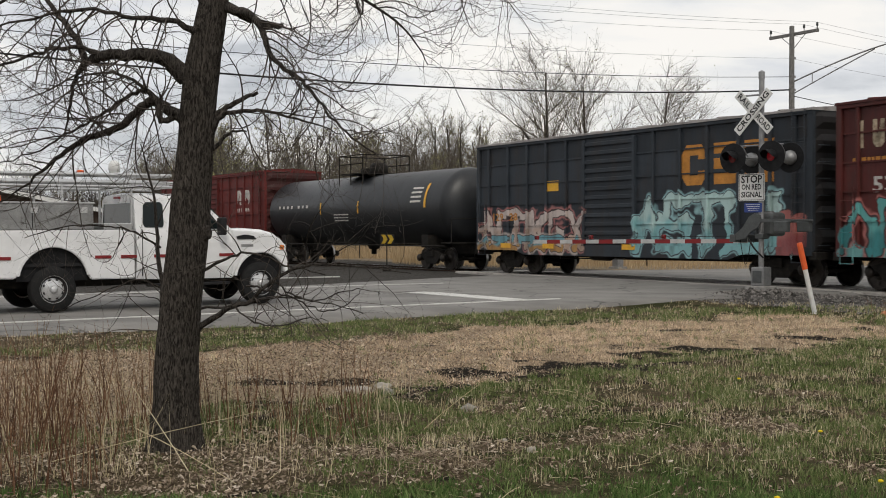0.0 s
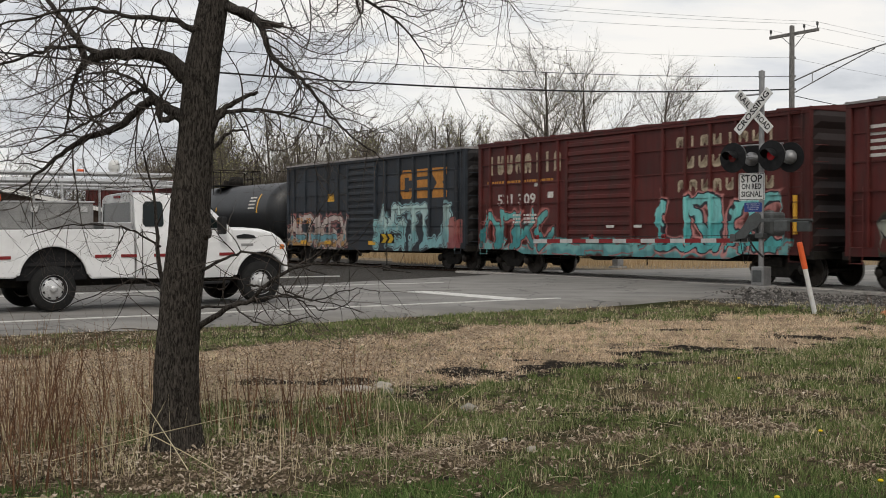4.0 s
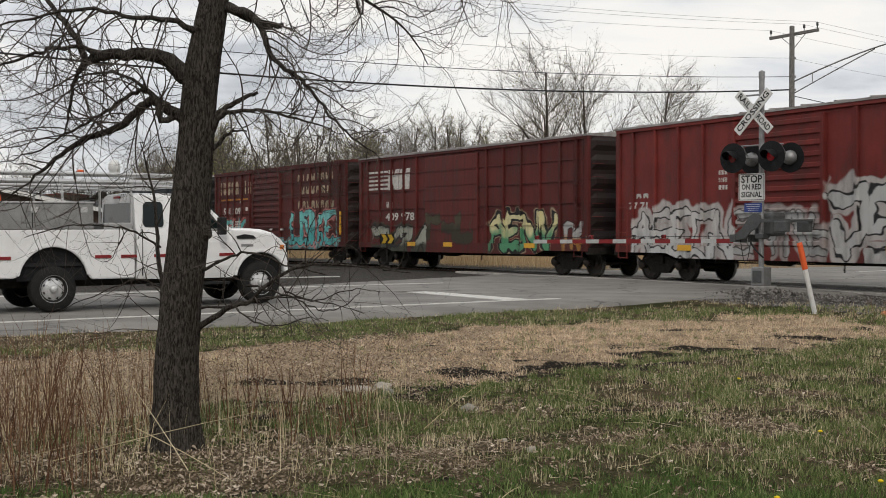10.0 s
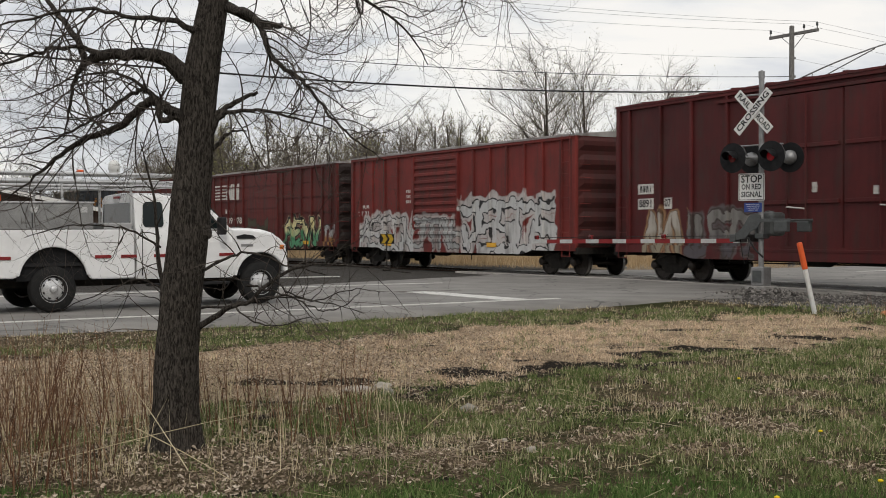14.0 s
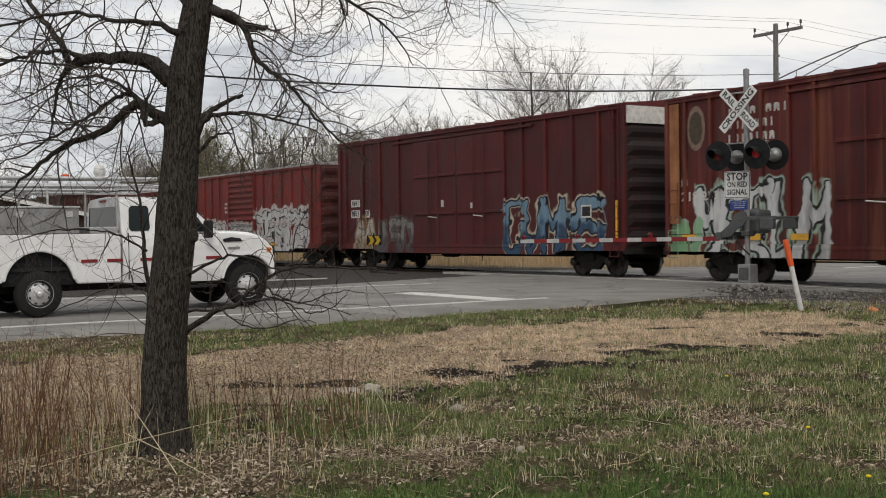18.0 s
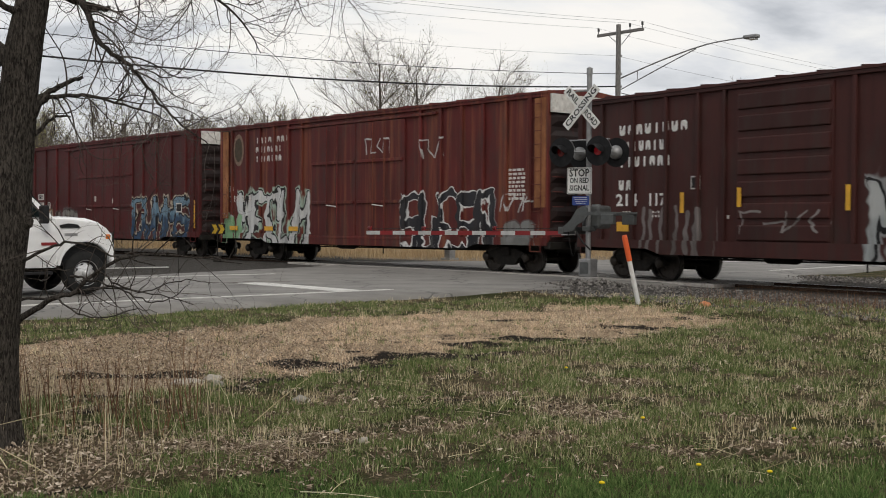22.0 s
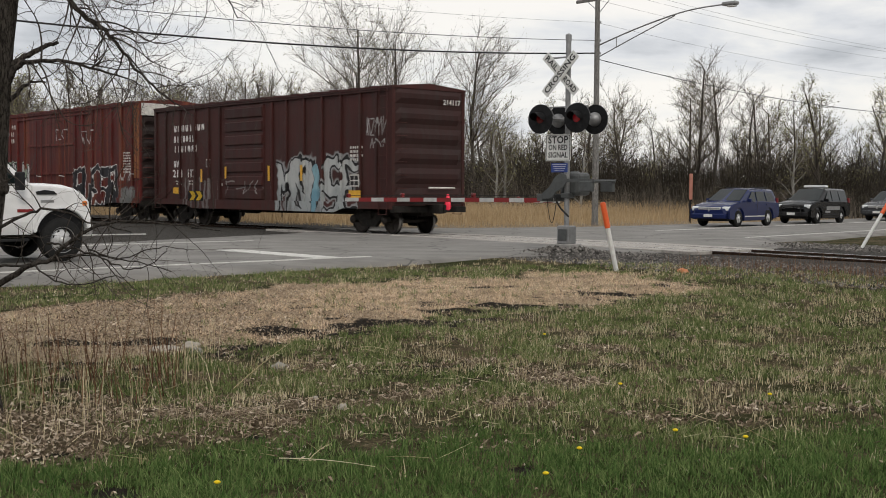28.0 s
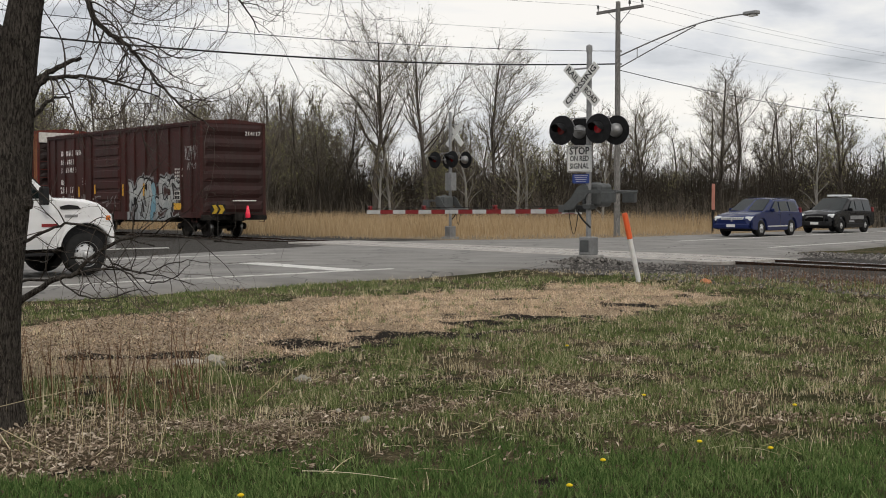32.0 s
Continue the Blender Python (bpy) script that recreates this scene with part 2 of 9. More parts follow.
def ground_z(x, y):
    s, n = sn_of(x, y)
    z = -0.15 + 0.035 * noise.noise(Vector((x * 0.5, y * 0.5, 3))) + 0.015 * noise.noise(Vector((x * 2, y * 2, 7)))
    if -30 < n < 12:
        z += 0.08 * fall(n, -10, -4) * (1 - fall(n, 7, 12))
    if s > road_edge(n) - 0.6 and s < road_far(n) + 0.6:
        z = min(z, road_z(n) - 0.06)
    d = math.hypot(x - MAST.x, y - MAST.y)
    if d < 2.5:
        z += 0.16 * math.exp(-(d / 0.75) ** 2)
    # wheel rut and mud strip
    e = (y - (14.2 + (x - 1.6) * 0.82)) * 0.77
    if -6 < x < 8:
        z -= 0.05 * math.exp(-(e / 0.35) ** 2)
    return z


def spread(lo, hi, fine_lo, fine_hi, fine, mid):
    a = list(np.arange(fine_lo, fine_hi + 1e-6, fine))
    b, v = [], fine_hi
    st = mid
    while v < hi:
        v += st
        st *= 1.18
        b.append(min(v, hi))
    c, v, st = [], fine_lo, mid
    while v > lo:
        v -= st
        st *= 1.18
        c.append(max(v, lo))
    return c[::-1] + a + b


gx, gy = spread(-3500, 3500, -9, 11, 0.125, 0.5), spread(-3500, 3500, 5, 25, 0.125, 0.5)
gv = [(x, y, ground_z(x, y)) for y in gy for x in gx]
gw = len(gx)
gf = [(j * gw + i, j * gw + i + 1, (j + 1) * gw + i + 1, (j + 1) * gw + i) for j in range(len(gy) - 1) for i in range(gw - 1)]


def position_axes(nt):
    g = nt.nodes.new("ShaderNodeNewGeometry")
    sp = nt.nodes.new("ShaderNodeSeparateXYZ")
    nt.links.new(g.outputs["Position"], sp.inputs[0])
    return g.outputs["Position"], sp.outputs[0], sp.outputs[1], sp.outputs[2]


def ground_material():
    m, nt, b = nodes_of("soil_and_turf")
    pos, px, py, pz = position_axes(nt)
    n1 = tex_noise(nt, 0.55, 6, 0.6, pos)
    n2 = tex_noise(nt, 4.0, 6, 0.7, pos)
    n3 = tex_noise(nt, 38.0, 4, 0.7, pos)
    thatch = ramp(nt, n3, [(0.3, (0.04, 0.03, 0.02)), (0.55, (0.13, 0.10, 0.06)), (0.75, (0.32, 0.26, 0.165))])
    turf = ramp(nt, n3, [(0.3, (0.018, 0.022, 0.008)), (0.6, (0.05, 0.055, 0.018)), (0.8, (0.12, 0.105, 0.05))])
    tan = ramp(nt, n3, [(0.32, (0.06, 0.042, 0.03)), (0.52, (0.38, 0.28, 0.185)), (0.70, (0.78, 0.63, 0.46))])
    mud = ramp(nt, n3, [(0.3, (0.012, 0.010, 0.008)), (0.7, (0.04, 0.032, 0.025))])
    col = mixc(nt, step(nt, calc(nt, "ADD", calc(nt, "MULTIPLY", n2, 0.5), calc(nt, "MULTIPLY", n1, 0.6)), 0.46, 0.62), thatch, turf)
    # dead-grass strip, litter and mud
    def mask(name):
        at = nt.nodes.new("ShaderNodeAttribute")
        at.attribute_name = name
        return calc(nt, "ADD", at.outputs["Fac"], calc(nt, "MULTIPLY", calc(nt, "SUBTRACT", n2, 0.5), 1.0))
    col = mixc(nt, step(nt, mask("litter"), 0.3, 0.6), col, thatch)
    col = mixc(nt, step(nt, mask("strip"), 0.35, 0.6), col, tan)
    col = mixc(nt, step(nt, mask("mud"), 0.28, 0.5), col, mud)
    across = calc(nt, "ADD", calc(nt, "MULTIPLY", calc(nt, "SUBTRACT", px, TRACK_AT.x), ACROSS.x), calc(nt, "MULTIPLY", calc(nt, "SUBTRACT", py, TRACK_AT.y), ACROSS.y))
    across = calc(nt, "ADD", across, calc(nt, "MULTIPLY", calc(nt, "SUBTRACT", n2, 0.5), 1.6))
    # field of dead grass beyond the track
    far = step(nt, py, 44, 50)
    field = ramp(nt, n2, [(0.3, (0.17, 0.135, 0.095)), (0.7, (0.33, 0.265, 0.185))])
    col = mixc(nt, far, col, field)
    gravel = ramp(nt, n3, [(0.3, (0.03, 0.027, 0.025)), (0.55, (0.085, 0.08, 0.073)), (0.75, (0.20, 0.19, 0.175))])
    bed = calc(nt, "MULTIPLY", step(nt, across, -5.6, -4.6), calc(nt, "SUBTRACT", 1.0, step(nt, across, 6.5, 8.5)))
    along = calc(nt, "ADD", calc(nt, "MULTIPLY", calc(nt, "SUBTRACT", px, TRACK_AT.x), ALONG.x), calc(nt, "MULTIPLY", calc(nt, "SUBTRACT", py, TRACK_AT.y), ALONG.y))
    yard = calc(nt, "MULTIPLY", calc(nt, "MULTIPLY", step(nt, along, 3.5, 4.5), calc(nt, "SUBTRACT", 1.0, step(nt, along, 26, 34))), calc(nt, "MULTIPLY", step(nt, across, -24, -16), calc(nt, "SUBTRACT", 1.0, step(nt, across, 3, 5))))
    bed = calc(nt, "MAXIMUM", bed, yard)
    col = mixc(nt, bed, col, gravel)
    nt.links.new(col, b.inputs["Base Color"])
    b.inputs["Roughness"].default_value = 0.95
    b.inputs["Specular IOR Level"].default_value = 0.06
    bump(nt, b, n3, 1.0, 0.05)
    return m


ground_me = bpy.data.meshes.new("ground")
ground_me.from_pydata(gv, [], gf)
ground_me.materials.append(ground_material())
ground_me.shade_smooth()
ground = tagged(new("ground", ground_me), "uneven roadside turf with dead grass and bare mud", "ground", kind="structure")


def asphalt_material(name, tone):
    m, nt, b = nodes_of(name)
    pos, px, py, pz = position_axes(nt)
    agg = tex_noise(nt, 90, 3, 0.7, pos)
    blotch = tex_noise(nt, 0.7, 6, 0.6, pos)
    mp = nt.nodes.new("ShaderNodeMapping")
    mp.inputs["Rotation"].default_value = (0, 0, -radians(ROAD_TURN))
    mp.inputs["Scale"].default_value = (0.06, 0.9, 1)
    nt.links.new(pos, mp.inputs["Vector"])
    lanes = tex_noise(nt, 1.6, 4, 0.6, mp.outputs["Vector"])
    col = ramp(nt, blotch, [(0.3, tuple(c * 0.72 for c in tone)), (0.7, tuple(c * 1.25 for c in tone))])
    col = mixc(nt, calc(nt, "MULTIPLY", step(nt, lanes, 0.45, 0.7), 0.4), col, tuple(c * 0.6 for c in tone))
    col = mixc(nt, calc(nt, "MULTIPLY", step(nt, agg, 0.55, 0.75), 0.35), col, (0.26, 0.25, 0.235))
    v = nt.nodes.new("ShaderNodeTexVoronoi")
    v.feature = "DISTANCE_TO_EDGE"
    v.inputs["Scale"].default_value = 0.3
    warp = nt.nodes.new("ShaderNodeVectorMath")
    nz = nt.nodes.new("ShaderNodeTexNoise")
    nz.inputs["Scale"].default_value = 1.3
    nt.links.new(pos, nz.inputs["Vector"])
    nt.links.new(pos, warp.inputs[0])
    nt.links.new(nz.outputs["Color"], warp.inputs[1])
    nt.links.new(warp.outputs[0], v.inputs["Vector"])
    crack = calc(nt, "SUBTRACT", 1.0, step(nt, v.outputs["Distance"], 0.002, 0.014))
    col = mixc(nt, calc(nt, "MULTIPLY", crack, 0.6), col, (0.03, 0.03, 0.03))
    nt.links.new(col, b.inputs["Base Color"])
    b.inputs["Roughness"].default_value = 0.82
    bump(nt, b, agg, 0.35, 0.006)
    return m


M_ASPHALT = asphalt_material("weathered_asphalt", (0.205, 0.195, 0.180))
ns = [-90, -60, -45, -36] + [v * 1.0 for v in range(-30, 14)] + [16, 20, 26, 34, 45, 60, 90, 140, 220]
ss = [0, 0.06, 0.2, 0.35, 0.5, 0.65, 0.8, 0.94, 1.0]
bm = bmesh.new()
rows_top = []
for n in ns:
    a = road_edge(n) + 0.12 * noise.noise(Vector((n * 0.9, 1.7, 0)))
    row = []
    for f in ss:
        s = a + (road_far(n) - a) * f
        p = plan(s, n, road_z(n) - (0.05 if f in (0, 1.0) else 0.0) + 0.008 * noise.noise(Vector((s * 0.6, n * 0.6, 9))))
        row.append(bm.verts.new(p))
    edge0 = bm.verts.new(plan(a - 0.1, n, road_z(n) - 0.35))
    edge1 = bm.verts.new(plan(road_far(n) + 0.1, n, road_z(n) - 0.35))
    rows_top.append([edge0] + row + [edge1])
for ra, rb in zip(rows_top, rows_top[1:]):
    for i in range(len(ra) - 1):
        bm.faces.new((ra[i], ra[i + 1], rb[i + 1], rb[i]))
bmesh.ops.recalc_face_normals(bm, faces=bm.faces)
road = solid("road", bm, M_ASPHALT, "worn grey asphalt road over a level crossing", "road", kind="structure", smooth=True)

M_LINE = paint("road_paint", (0.62, 0.61, 0.58), 0.7, vary=0.12, scale=3, dirt=(0.2, 0.19, 0.18), dirt_amount=0.55, grain=80)


def marking(name, s0, s1, n0, n1, label, drift=0.0):
    bm = bmesh.new()
    count = max(1, int(abs(n1 - n0) / 1.5))
    prev = None
    for k in range(count + 1):
        n = n0 + (n1 - n0) * k / count
        z = road_z(n) + 0.012
        d = drift * (n - n0)
        cur = [bm.verts.new(plan(s0 + d, n, z)), bm.verts.new(plan(s1 + d, n, z)), bm.verts.new(plan(s1 + d, n, z - 0.03)), bm.verts.new(plan(s0 + d, n, z - 0.03))]
        if prev:
            for i in range(4):
                j = (i + 1) % 4
                bm.faces.new((prev[i], prev[j], cur[j], cur[i]))
        else:
            bm.faces.new(cur)
        prev = cur
    bm.faces.new(prev[::-1])
    bmesh.ops.recalc_face_normals(bm, faces=bm.faces)
    return part(name, bm, M_LINE, road, label)


marking("edge_line", -3.78, -3.64, -80, -8.2, "white painted edge line")
marking("stop_bar", -3.5, 0.55, -9.5, -8.9, "wide white painted stop bar")
marking("lane_line", 4.55, 4.68, -34, -6, "white painted lane line")
marking("edge_line", -1.25, -1.12, 8.9, 60, "white painted edge line", 0.19)
marking("lane_line", 5.0, 5.12, 12, 60, "white painted lane line", 0.18)
marking("edge_line", 11.0, 11.13, -70, -6, "white painted edge line")

M_BALLAST = paint("crushed_stone", (0.085, 0.08, 0.075), 0.9, vary=0.5, scale=9, dirt=(0.03, 0.027, 0.025), dirt_amount=0.7, grain=30, grain_bump=0.9)
M_RAIL = paint("rusty_rail", (0.055, 0.034, 0.024), 0.6, 0.4, vary=0.3, scale=6, dirt=(0.05, 0.03, 0.02), dirt_amount=0.5)
M_RAILTOP = paint("polished_rail_head", (0.42, 0.41, 0.40), 0.28, 1.0, vary=0.1, dirt_amount=0.1)
M_TIE = paint("creosoted_timber", (0.06, 0.045, 0.035), 0.85, vary=0.4, scale=8, dirt=(0.16, 0.14, 0.12), dirt_amount=0.4, grain=25, grain_bump=0.5)
MID = HALF
track = thing("railroad_track", "railway track with rusty rails on dark crushed stone", "railway track", kind="structure")
bm = bmesh.new()
prev = None
for k in range(-60, 101):
    s = k * 2.0
    jit = [0.07 * noise.noise(Vector((s * 0.7, i * 3.1, 2))) for i in range(6)]
    top = -0.19 if not -7 < s < 14 else -0.30
    cur = [bm.verts.new(rails_at(s, o + jit[i], z)) for i, (o, z) in enumerate(((-3.3, -0.55), (-2.0, top - 0.03 + jit[1] * 0.3), (-0.7, top), (0.7, top), (2.0, top - 0.03), (3.3, -0.55)))]
    if prev:
        for i in range(5):
            bm.faces.new((prev[i], prev[i + 1], cur[i + 1], cur[i]))
    prev = cur
bmesh.ops.recalc_face_normals(bm, faces=bm.faces)
part("ballast", bm, M_BALLAST, track, "dark grey crushed stone bed")
RAIL_OUT = [(-0.07, -0.17), (0.07, -0.17), (0.07, -0.155), (0.015, -0.135), (0.012, -0.05), (0.036, -0.038), (0.036, -0.006), (0.028, 0.0), (-0.028, 0.0), (-0.036, -0.006), (-0.036, -0.038), (-0.012, -0.05), (-0.015, -0.135), (-0.07, -0.155)]
for off in (-0.7525, 0.7525):
    bm = bmesh.new()
    a = None
    for s in list(range(-110, 6, 2)) + [190]:
        b = [bm.verts.new(rails_at(s, off + y, z)) for y, z in RAIL_OUT]
        for i in range(len(b)):
            j = (i + 1) % len(b)
            if a:
                fc = bm.faces.new((a[j], a[i], b[i], b[j]))
                fc.material_index = 1 if i in (7, 6, 8) else 0
        a = b
    bmesh.ops.recalc_face_normals(bm, faces=bm.faces)
    part("rail", bm, [M_RAIL, M_RAILTOP], track, "rusty steel rail with a polished head")
tie_me = mesh_of("tie", boxes((-0.115, 0.115, -1.3, 1.3, -0.36, -0.175), bevel=0.012), M_TIE)
rng = random.Random(5)
for k in range(-60, 90):
    s = k * 0.53
    if -6.6 < s < 13.8:
        continue
    p = rails_at(s, rng.uniform(-0.04, 0.04))
    part("tie", tie_me, None, track, at=pose(p.x, p.y, rng.uniform(-0.006, 0.006), 0, 0, rails_turn(s) + rng.uniform(-1.2, 1.2)))
# crossing surface between and beside the rails
M_PANEL = paint("crossing_panel", (0.40, 0.375, 0.345), 0.85, vary=0.3, scale=3, dirt=(0.05, 0.045, 0.04), dirt_amount=0.6, grain=40, grain_bump=0.4)
for o0, o1 in ((-1.55, -0.80), (-0.66, -0.02), (0.02, 0.66), (0.80, 1.55)):
    for k in range(8):
        s0 = -6.4 + k * 2.48
        bm = boxes((-1.228, 1.228, o0, o1, -0.12, -0.008 + 0.004 * (k % 2)), bevel=0.01)
        part("crossing_panel", bm, M_PANEL, track, at=pose(*rails_at(s0 + 1.24), 0, 0, rails_turn(s0 + 1.24)))

# loose stones of the ballast shoulder and the pile at the signal
def scatter_stones(name, count, place, size, material, label, seed):
    rg = np.random.RandomState(seed)
    base = np.array([(1, 0, 0), (-0.5, 0.87, 0), (-0.5, -0.87, 0), (0.1, 0.1, 0.8), (0, 0, -0.6)])
    tri = np.array([(0, 1, 3), (1, 2, 3), (2, 0, 3), (1, 0, 4), (2, 1, 4), (0, 2, 4)])
    vs, fs = [], []
    for k in range(count):
        x, y, z = place(rg)
        sz = size * rg.uniform(0.5, 1.5)
        a = rg.uniform(0, 6.28)
        v = base * rg.uniform(0.6, 1.2, (5, 1)) * sz
        c, s_ = math.cos(a), math.sin(a)
        v = np.stack([v[:, 0] * c - v[:, 1] * s_ + x, v[:, 0] * s_ + v[:, 1] * c + y, v[:, 2] + z], 1)
        fs.append(tri + 5 * k)
        vs.append(v)
    me = bpy.data.meshes.new(name)
    me.from_pydata(np.concatenate(vs).tolist(), [], np.concatenate(fs).tolist())
    me.materials.append(material)
    return tagged(new(name, me), label, "gravel", kind="stuff")


M_STONE = paint("loose_stone", (0.15, 0.14, 0.13), 0.9, vary=0.4, scale=14, dirt_amount=0.3, island=0.7)


def ballast_place(rg):
    s = rg.uniform(-26, -5.6) if rg.rand() < 0.8 else rg.uniform(14, 30)
    o = rg.uniform(-3.4, 2.6)
    p = rails_at(s, o)
    z = -0.20 - max(0.0, abs(o) - 2.0) * 0.24
    return p.x, p.y, z


def pile_place(rg):
    a, d = rg.uniform(0, 6.28), abs(rg.normal(0, 0.75))
    x, y = MAST.x + d * math.cos(a) * 1.2, MAST.y + d * math.sin(a)
    return x, y, ground_z(x, y) + 0.01


def shoulder_place(rg):
    s, n = rg.uniform(-24, -5.0), rg.uniform(-5.2, -0.8)
    n += sway(s)
    p = plan(s, n)
    return p.x, p.y, ground_z(p.x, p.y) + 0.005


scatter_stones("ballast_stones", 9000, ballast_place, 0.05, M_STONE, "loose dark grey ballast stones beside the rails", 1)
scatter_stones("stone_pile", 900, pile_place, 0.05, M_STONE, "small pile of grey crushed stone round the signal foot", 2)
def verge_place(rg):
    s, n = rg.uniform(-20, -3.6), rg.uniform(4.4, 8.0)
    p = plan(s, n)
    return p.x, p.y, ground_z(p.x, p.y) + 0.005


scatter_stones("verge_gravel", 3000, verge_place, 0.05, M_STONE, "dark gravel and dirt beyond the rails", 4)
scatter_stones("shoulder_gravel", 9000, shoulder_place, 0.03, M_STONE, "grey gravel at the edge of the crossing", 3)

# ---- the freight train ----
RUN = (64.8829, -3.2195, 34.5625, -58.7964, 46.1118, -17.8107, 2.6818)


def run(t):
    """Metres that the train has gone at t seconds."""
    return sum(c * (t / 16) ** (k + 1) for k, c in enumerate(RUN))


def tones(c, k):
    return tuple(min(1.0, v * k) for v in c)


def stroke_group():
    """Distance of a point from a segment, as a node group."""
    g = bpy.data.node_groups.new("stroke", "ShaderNodeTree")
    g.interface.new_socket("P", in_out="INPUT", socket_type="NodeSocketVector")
    for nm in ("XA", "ZA", "XB", "ZB"):
        g.interface.new_socket(nm, in_out="INPUT", socket_type="NodeSocketFloat")
    g.interface.new_socket("Distance", in_out="OUTPUT", socket_type="NodeSocketFloat")
    gi, go = g.nodes.new("NodeGroupInput"), g.nodes.new("NodeGroupOutput")

    def vec(a, b):
        n = g.nodes.new("ShaderNodeCombineXYZ")
        g.links.new(gi.outputs[a], n.inputs[0])
        g.links.new(gi.outputs[b], n.inputs[2])
        return n.outputs[0]

    def vm(op, u, v=None, k=None):
        n = g.nodes.new("ShaderNodeVectorMath")
        n.operation = op
        g.links.new(u, n.inputs[0])
        if v is not None:
            g.links.new(v, n.inputs[1])
        if k is not None:
            g.links.new(k, n.inputs["Scale"])
        return n
    va = vec("XA", "ZA")
    ba = vm("SUBTRACT", vec("XB", "ZB"), va).outputs[0]
    pa = vm("SUBTRACT", gi.outputs["P"], va).outputs[0]
    h = calc(g, "DIVIDE", vm("DOT_PRODUCT", pa, ba).outputs["Value"], vm("DOT_PRODUCT", ba, ba).outputs["Value"], True)
    d = vm("LENGTH", vm("SUBTRACT", pa, vm("SCALE", ba, None, h).outputs[0]).outputs[0]).outputs["Value"]
    g.links.new(d, go.inputs[0])
    return g


STROKE = stroke_group()


# nine points of a letter's field, rows from the top: a b c / d e f / g h i
SPOT = {c: (k % 3 / 2, 1 - k // 3 / 2) for k, c in enumerate("abcdefghi")}
SLOTS = 6


def segments(shape):
    """Strokes of a shape: runs of points, parted by hyphens."""
    out = []
    for run_ in shape.split("-"):
        out += [(SPOT[p], SPOT[q]) for p, q in zip(run_, run_[1:])]
    while len(out) < SLOTS:
        out.append(out[-1])
    return out[:SLOTS]


def sprayed(nt, col, px, pz, tc, streak, x0, x1, z0, z1, shapes, low, high, line, halo=None, heavy=0.17, edge=0.05, cover=1.0, seed=0.0, reach=0.08):
    """A sprayed row of fat shapes: fill, outline and halo over the paint below."""
    shapes = shapes.split()
    count = len(shapes)
    wide, tall = (x1 - x0) / count, z1 - z0
    wob = nt.nodes.new("ShaderNodeTexNoise")
    wob.inputs["Scale"].default_value, wob.inputs["Detail"].default_value = 2.0, 1.0
    off = nt.nodes.new("ShaderNodeVectorMath")
    off.inputs[1].default_value = (seed, seed, seed)
    nt.links.new(tc, off.inputs[0])
    nt.links.new(off.outputs[0], wob.inputs["Vector"])
    wc = nt.nodes.new("ShaderNodeSeparateColor")
    nt.links.new(wob.outputs["Color"], wc.inputs[0])
    u = calc(nt, "ADD", calc(nt, "DIVIDE", calc(nt, "SUBTRACT", x1, px), wide), calc(nt, "MULTIPLY", calc(nt, "SUBTRACT", wc.outputs[0], 0.5), 0.55))
    v = calc(nt, "ADD", calc(nt, "SUBTRACT", pz, (z0 + z1) / 2), calc(nt, "MULTIPLY", calc(nt, "SUBTRACT", wc.outputs[1], 0.5), 0.45 * tall))
    cell = calc(nt, "FLOOR", u)
    place = calc(nt, "DIVIDE", calc(nt, "ADD", cell, 0.5), count, True)
    fx = calc(nt, "SUBTRACT", u, cell)
    # slanted a little, as sprayed letters are
    fx = calc(nt, "SUBTRACT", calc(nt, "MULTIPLY", calc(nt, "SUBTRACT", fx, 0.5), wide), calc(nt, "MULTIPLY", v, 0.06))
    hw, hh = max(0.05, wide / 2 - heavy * 0.75), max(0.08, tall / 2 - heavy * 0.8)
    # the strokes' ends are kept in a quarter of their size, so that they stay below one
    p = nt.nodes.new("ShaderNodeCombineXYZ")
    nt.links.new(calc(nt, "MULTIPLY", calc(nt, "ADD", fx, hw), 0.25), p.inputs[0])
    nt.links.new(calc(nt, "MULTIPLY", calc(nt, "ADD", v, hh), 0.25), p.inputs[2])
    p = p.outputs[0]
    table = [segments(sh) for sh in shapes]
    d = None
    for k in range(SLOTS):
        r = nt.nodes.new("ShaderNodeValToRGB")
        r.color_ramp.interpolation = "CONSTANT"
        els = r.color_ramp.elements
        for i, row in enumerate(table):
            (xa, za), (xb, zb) = row[k]
            if xa == xb and za == zb:
                xb += 0.02
            el = els[0] if i == 0 else (els[1] if i == 1 else els.new(i / count))
            el.position, el.color = i / count, (xa * hw / 2, za * hh / 2, xb * hw / 2, zb * hh / 2)
        if count == 1:
            els.remove(els[1])
        nt.links.new(place, r.inputs["Fac"])
        sc = nt.nodes.new("ShaderNodeSeparateColor")
        nt.links.new(r.outputs["Color"], sc.inputs[0])
        sg = nt.nodes.new("ShaderNodeGroup")
        sg.node_tree = STROKE
        for i, q in enumerate((p, sc.outputs[0], sc.outputs[1], sc.outputs[2], r.outputs["Alpha"])):
            nt.links.new(q, sg.inputs[i])
        dk = sg.outputs[0]
        d = dk if d is None else calc(nt, "MINIMUM", d, dk)
    d = calc(nt, "MULTIPLY", d, 4.0)
    inside = calc(nt, "MULTIPLY", step(nt, u, -0.06, 0.0), calc(nt, "SUBTRACT", 1.0, step(nt, u, count, count + 0.06)))
    worn = calc(nt, "MULTIPLY", inside, calc(nt, "SUBTRACT", cover, calc(nt, "MULTIPLY", step(nt, streak, 0.55, 0.8), 0.4)))

